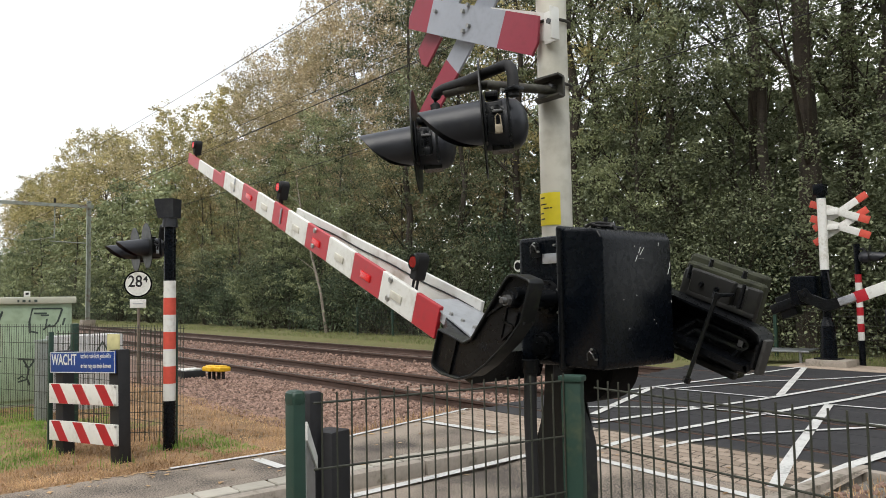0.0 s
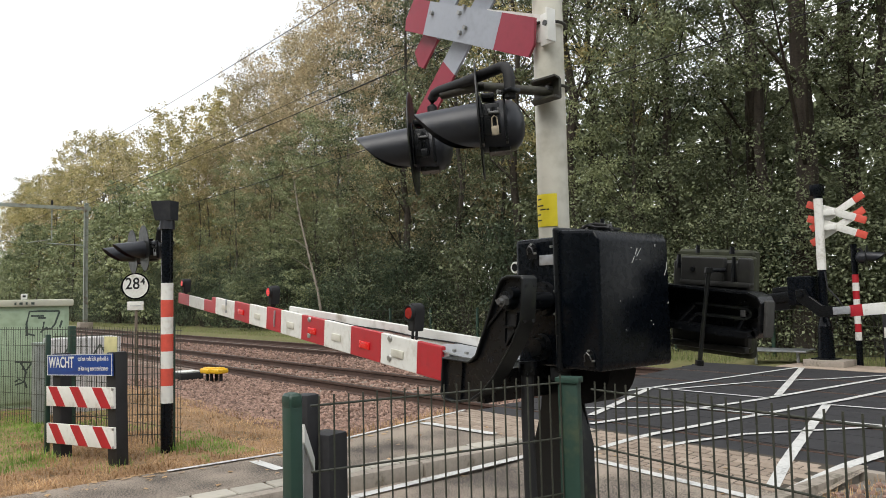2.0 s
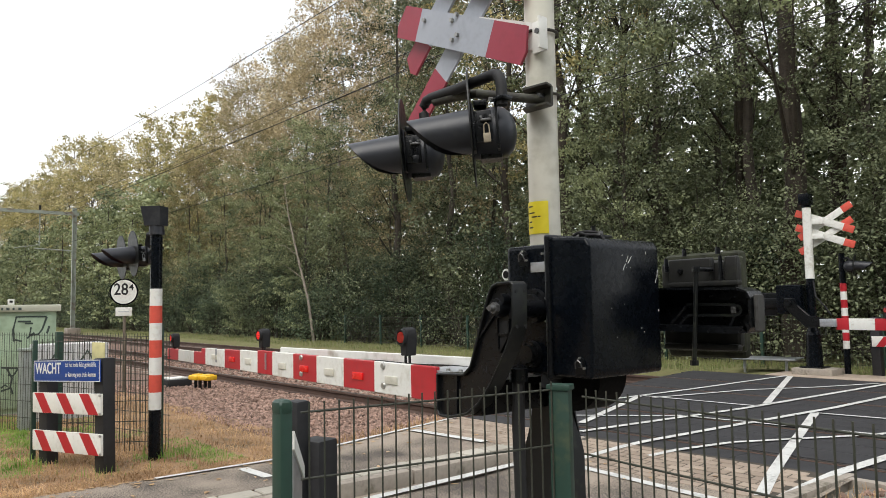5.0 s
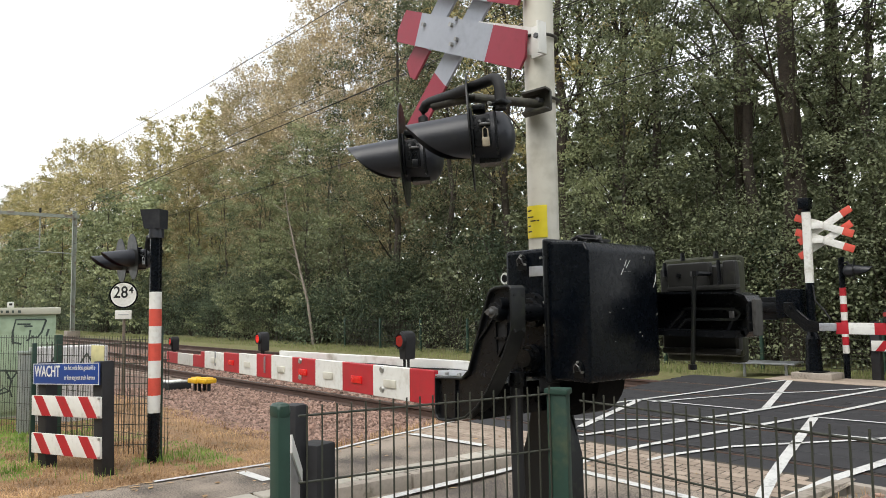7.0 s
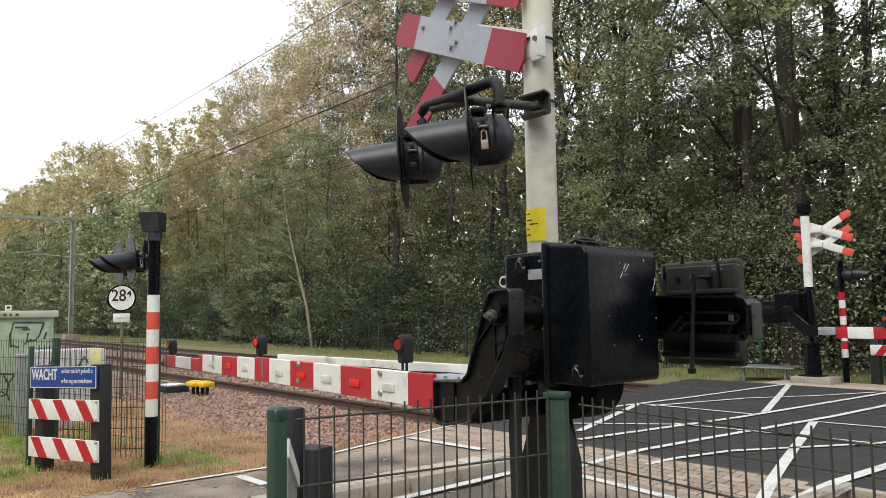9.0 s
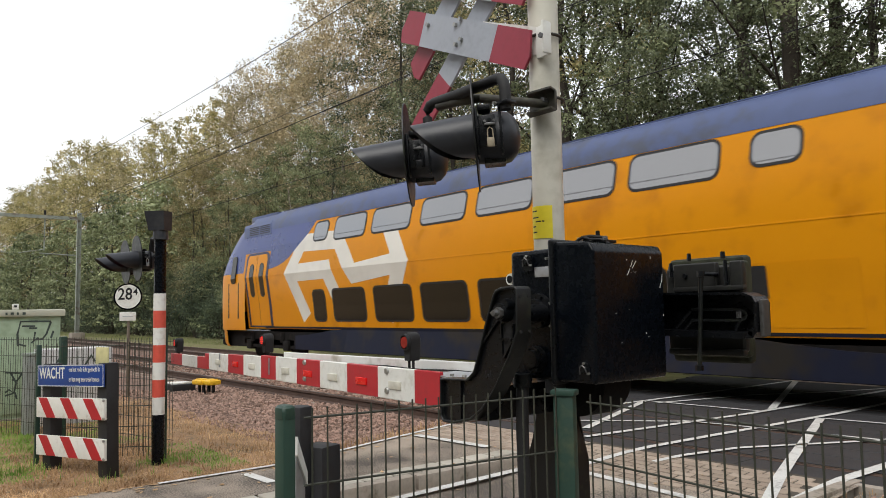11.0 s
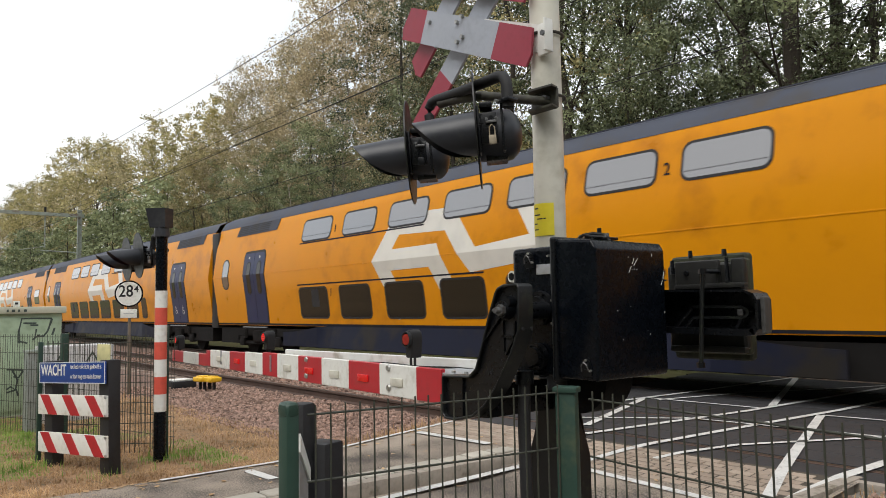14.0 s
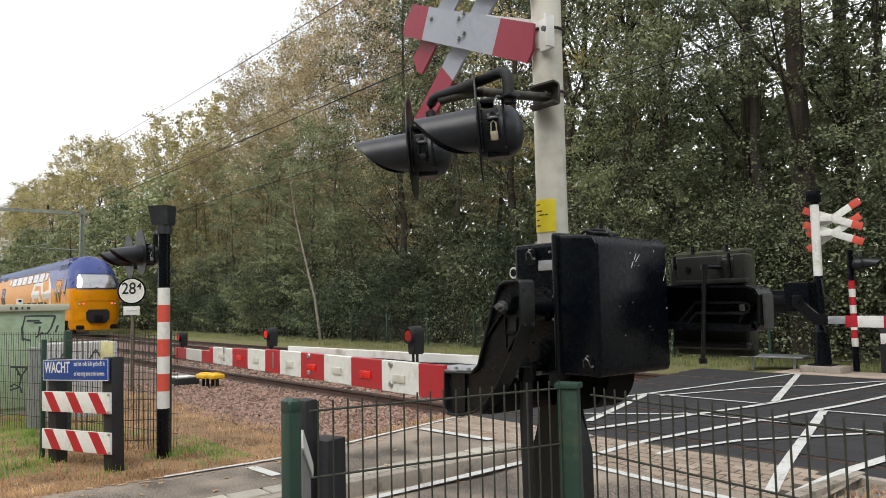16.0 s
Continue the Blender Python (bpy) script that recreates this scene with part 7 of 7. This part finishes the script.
x = -1.0
while x > -50:
    d = -x
    pick = rt.choice((0, 1, 0, 1, 6)) if d < 26 else rt.choice((2, 2, 2, 4))
    plant(near[7 if -18.6 < x < -13.4 else pick], x, 18.8 + rt.uniform(-0.8, 1.4), rt.uniform(0.85, 1.02) if d < 26 else rt.uniform(0.5, 0.72))
    if d < 22:
        if rt.random() < 0.8:
            plant(near[6], x - 1.7, 24 + rt.uniform(-1.5, 2.0), rt.uniform(0.9, 1.05) * (0.72 if -23 < x < -14 else 1.0))
    else:
        plant(near[rt.choice((3, 4, 3))], x - 1.7, 23 + rt.uniform(-1.2, 1.2), wood_top(x - 1.7) / 20.4 * rt.uniform(0.86, 1.03))
    x -= rt.uniform(2.7, 3.5) if d < 22 else rt.uniform(2.6, 3.4)
while x > -150:
    plant(far[2], x, 17.8 + rt.uniform(-0.8, 1.2), rt.uniform(0.6, 0.95))
    plant(far[rt.choice((0, 1))], x - 2, 22.5 + rt.uniform(-1.0, 1.5), wood_top(x - 2) / 20.6 * rt.uniform(0.85, 1.03))
    x -= rt.uniform(3.2, 4.6)
# the wood behind
rng = np.random.default_rng(77)
cs = np.stack([rng.uniform(-110, 14, 4600), rng.uniform(28, 36, 4600), 0.3 + rng.random(4600) ** 1.1 * 9.0], 1)
cs[:, 2] *= np.interp(-cs[:, 0], [-14, 22, 34, 110], [1.05, 1.08, 1.4, 1.4])
v, f = quad_cloud(rng, cs, 1.6, 9, 0.75, 0.2, 0.5)
me = bpy.data.meshes.new("woodland")
me.from_pydata(v.tolist(), [], f.tolist())
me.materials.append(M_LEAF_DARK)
tagged(new("woodland", me), "dense dark wood behind the first trees", "woodland", "", "stuff")
for src, x, y, k in ((near[2], -36.5, 17.6, 0.62), (near[2], -32.0, 17.8, 0.5), (far[1], -50.0, 19.5, 0.62), (far[1], -57.0, 19.0, 0.6), (near[2], -13.2, 17.6, 0.62), (near[2], -3.5, 18.0, 0.72)):
    plant(src, x, y, k)
for x, y, k in ((-8.45, 17.9, 1.05), (-11.0, 20.3, 1.0), (-15.3, 20.6, 0.85), (-8.6, 20.8, 1.0), (-17.6, 21.2, 0.9)):
    plant(near[5], x, y, k)
x = -4.0
while x > -90:
    plant(bushes[rt.choice((0, 1, 2))], x, 17.3 + rt.uniform(-0.4, 0.6), rt.uniform(0.8, 1.15))
    plant(bushes[rt.choice((0, 2))], x - 1, 18.6 + rt.uniform(-0.5, 0.6), rt.uniform(1.0, 1.4))
    x -= rt.uniform(1.7, 2.4) if x > -45 else rt.uniform(3.2, 4.4)
for o in near + far + bushes:
    for c in list(o.children_recursive) + [o]:
        bpy.data.objects.remove(c)

# unseen wood added behind the eye: closes the place and darkens reflections
cs = np.stack([rng.uniform(-70, 60, 3000), rng.uniform(-42, -32, 3000), 23.0 * rng.random(3000)], 1)
v, f = quad_cloud(rng, cs, 1.8, 12, 1.25, 0.2, 0.6)
me = bpy.data.meshes.new("woodland")
me.from_pydata(v.tolist(), [], f.tolist())
me.materials.append(M_LEAF_DARK)
tagged(new("woodland", me), "unseen dark wood added behind the camera", "woodland", "", "stuff")

# unseen wood added to the east: closes the place, darkens the cover's reflections
cs = np.stack([rng.uniform(34, 44, 2600), rng.uniform(-40, 34, 2600), 16.0 * rng.random(2600)], 1)
v, f = quad_cloud(rng, cs, 1.8, 12, 1.25, 0.2, 0.6)
me = bpy.data.meshes.new("woodland")
me.from_pydata(v.tolist(), [], f.tolist())
me.materials.append(M_LEAF_DARK)
tagged(new("woodland", me), "unseen dark wood added to the east", "woodland", "", "stuff")

# a bare, leaning birch before the wood
birch = thing("tree", pose(-28.7, 16.3, -0.05), "bare leaning pale birch trunk at the woodland edge", "tree")
bm = B()
tube(bm, [(0, 0, 0), (-0.5, 0, 1.9), (-1.4, 0.05, 3.55), (-2.45, 0.1, 5.7), (-3.1, 0.2, 7.4)], [0.07, 0.06, 0.05, 0.035, 0.015], 8)
part("trunk", bm, M_BARK_PALE, birch)
for i in range(9):
    bm = B()
    z = 2.2 + 0.55 * i
    x = -0.5 - (z - 1.9) * 0.5
    s_ = -1 if i % 2 else 1
    tube(bm, [(x, 0, z), (x + s_ * 0.7, -0.2, z + 0.45), (x + s_ * 1.5, -0.35, z + 0.6 + 0.2 * (i % 3))], [0.018, 0.011, 0.004], 5)
    part("limb", bm, M_BARK_PALE, birch)

# ---- grass, weeds and fallen leaves on the verges ----
def blades(name, spots, material, label, category="grass"):
    """Upright grass blades, each a bent strip of two faces; spots: x, y, z, height, lean."""
    rng = np.random.default_rng(9)
    p = np.array(spots, float)
    n = len(p)
    a = rng.random(n) * 2 * np.pi
    side = np.stack([np.cos(a), np.sin(a), np.zeros(n)], 1)
    lean = np.stack([-np.sin(a), np.cos(a), np.zeros(n)], 1) * (p[:, 4] * rng.uniform(-1, 1, n))[:, None]
    h = p[:, 3, None]
    w = 0.002 + 0.014 * h
    up = np.array([[0, 0, 1.0]])
    base = p[:, :3]
    mid = base + up * h * 0.6 + lean * h * 0.3
    tip = base + up * h * np.clip(1 - np.abs(p[:, 4, None]) * 0.35, 0.2, 1) + lean * h
    v = np.stack([base - side * w, base + side * w, mid + side * w * 0.7, mid - side * w * 0.7, tip], 1)
    k = np.arange(n)[:, None] * 5
    faces = [tuple(q) for q in (k + np.array([[0, 1, 2, 3]])).tolist()] + [tuple(q) for q in (k + np.array([[3, 2, 4]])).tolist()]
    me = bpy.data.meshes.new(name)
    me.from_pydata(v.reshape(-1, 3).tolist(), [], faces)
    me.materials.append(material)
    return tagged(new(name, me), label, category, "", "stuff")


rg = random.Random(21)
green, straw = [], []
for i in range(95000):
    x, y = -6.55 - 9.0 * rg.random() ** 1.5, -2.5 + 6.6 * rg.random()
    if x > path_edge(y) - 0.03:
        continue
    g = wave(x, y, 0.55, 31.0) + 0.5 * wave(x, y, 1.9, 5.0)
    lush = 0.75 * (1 if y < 1.45 and x < -7.5 else 0) + (0.6 if 2.8 < y < 3.2 and -8.0 < x < -6.9 else 0) + (0.35 if x < -9.0 and y < 3 else 0) - 0.15
    near_edge = path_edge(y) - x
    if near_edge < 0.9 and y < 2.6:
        lush -= 0.5
    if y > 3.2:
        lush -= 0.35
        if rg.random() < 0.55:
            continue
    if g + lush > 0.22:
        green.append((x, y, -0.03, rg.uniform(0.025, 0.07), rg.uniform(0.5, 1.6)))
    elif rg.random() < 0.8:
        straw.append((x, y, -0.025, rg.uniform(0.025, 0.085), rg.uniform(1.6, 3.2)))
for i in range(260):
    x, y = rg.choice(((-7.16, 1.89), (-8.05, 1.65), (-7.5, 2.5), (-7.65, 2.7), (-8.1, 1.5))), 0
    x, y = x[0] + rg.gauss(0, 0.13), x[1] + rg.gauss(0, 0.13)
    green.append((x, y, -0.03, rg.uniform(0.05, 0.15), rg.uniform(0.1, 0.6)))
for i in range(500):
    y = rg.uniform(3.5, 6.2)
    straw.append((path_edge(y) - 0.05 - 0.25 * rg.random(), y, -0.06, rg.uniform(0.05, 0.16), rg.uniform(0.3, 1.2)))
for i in range(16000):
    x, y = rg.uniform(-13.0, -7.6), rg.uniform(0.2, 2.5)
    if y < 1.62 + 0.12 * (-8.05 - x) + 0.12 * wave(x, y, 1.2, 3.0):
        green.append((x, y, -0.04, rg.uniform(0.04, 0.10), rg.uniform(0.4, 1.4)))
blades("green_grass", green, M_GRASS, "tufts of green grass on the verge")
blades("dry_grass", straw, M_STRAW, "dry straw-coloured grass on the verge")
far_green = []
for i in range(26000):
    x, y = -5 - 75 * rg.random() ** 1.7, rg.uniform(14.1, 16.6)
    if x > -8.6 and y < 15.2:
        continue
    far_green.append((x, y, -0.05, rg.uniform(0.05, 0.18), rg.uniform(0.1, 0.7)))
blades("far_grass", far_green, M_GRASS_DRY, "rough green grass below the woodland edge")
near_straw = []
for i in range(5000):
    x, y = -2.6 + 4 * rg.random(), 4.2 + 2.1 * rg.random()
    near_straw.append((x, y, -0.06, rg.uniform(0.02, 0.10), rg.uniform(0.5, 1.5)))
blades("near_dry_grass", near_straw, M_STRAW, "dry grass litter beside the road")
chips = []
for i in range(900):
    x, y = -2.55 + 3 * rg.random(), 4.4 + 1.9 * rg.random()
    chips.append((x, y, -0.04 + 0.05 * wave(x, y, 1.3, 4.0), rg.uniform(0.012, 0.045)))
ico_cloud("rubble", chips, M_BALLAST, "loose rubble on the soil beside the road", "rubble")
litter = []
for i in range(330):
    y = rg.uniform(-1, 6)
    x = path_edge(y) + 0.02 + 0.25 * rg.random() ** 2 if rg.random() < 0.7 else rg.uniform(-6.4, -2.9)
    litter.append((x, y, (road_z(y) if x > -5.3 else 0.0) + 0.006))
rngl = np.random.default_rng(4)
v, f = quad_cloud(rngl, litter, 0.01, 1, 0.06, 0.0, 0.2)
v[:, 2] = np.repeat(np.array(litter)[:, 2], 4) + rngl.random(len(v)) * 0.008
me = bpy.data.meshes.new("fallen_leaves")
me.from_pydata(v.tolist(), [], f.tolist())
me.materials.append(M_STRAW)
tagged(new("fallen_leaves", me), "fallen brown leaves on path and road", "leaves", "", "stuff")

# ---- paving bricks before the tracks ----
apron = tagged(new("brick_apron"), "tan brick paving before the crossing deck", "paving", "", "structure")
bm = B()
sheet(bm, [-7.28, -6.4, -5.42], [5.36, 5.8, 6.35], lambda x, y: -0.012)
part("joint_bed", bm, M_JOINT, apron)
bm = B()
sheet(bm, [-5.32, -4.4, -3.6, -2.8], [5.46, 5.7, 6.0, 6.35], lambda x, y: road_z(y) + 0.003)
part("joint_bed", bm, M_JOINT, apron)
brick = link("brick", one(bx, (0, 0, 0), (0.198, 0.094, 0.05), 0.006, None, 1), M_BRICK)
brick.parent = apron
first = True
for zone in (0, 1):
    row = 0
    y = (5.42 if zone == 0 else 5.50)
    while y < 6.32:
        x = (-7.26 if zone == 0 else -5.24) + (0.105 if row % 2 else 0)
        while x < (-5.48 if zone == 0 else -2.88):
            if zone == 1 or x - 0.1 > path_edge(y) - 0.05:
                o = brick if first else brick.copy()
                if not first:
                    scene.collection.objects.link(o)
                first = False
                zz = (road_z(y) if zone else 0.0)
                o.location = (x, y, zz - 0.0175 + 0.002 * math.sin(x * 37 + y * 11))
                o.rotation_euler = ((0.07 if zone and y < 6.3 else 0), 0, 0.01 * math.sin(x * 21))
            x += 0.21
        y += 0.105
        row += 1


def motions():
    swing = [(0.0, 19.5), (0.5, 15.85), (1.0, 12.0), (1.5, 8.3), (2.0, 4.9), (2.5, 1.75), (2.8, -0.15), (3.0, -0.95), (3.25, -0.5), (3.5, -0.1), (3.8, -0.3), (4.2, -0.3), (16.0, -0.3)]
    walk(boom, [(t, BOOM_AT @ pose(0, 0, 0, 0, a, 0)) for t, a in swing])
    walk(far_boom, [(t, FAR_AT @ pose(0, 0, 0, 0, -a, 0)) for t, a in swing])
    nose = [(0.0, 533.7), (4.0, 388.9), (8.0, 244.1), (11.5, 117.4), (12.0, 99.2), (12.5, 80.25), (13.0, 62.35), (13.5, 44.55), (14.0, 28.0), (14.5, 9.87), (15.0, -9.3), (15.2, -16.2), (15.6, -31.0), (16.0, -45.9)]
    walk(train, [(t, pose(x, 11.57, 0)) for t, x in nose])


motions()
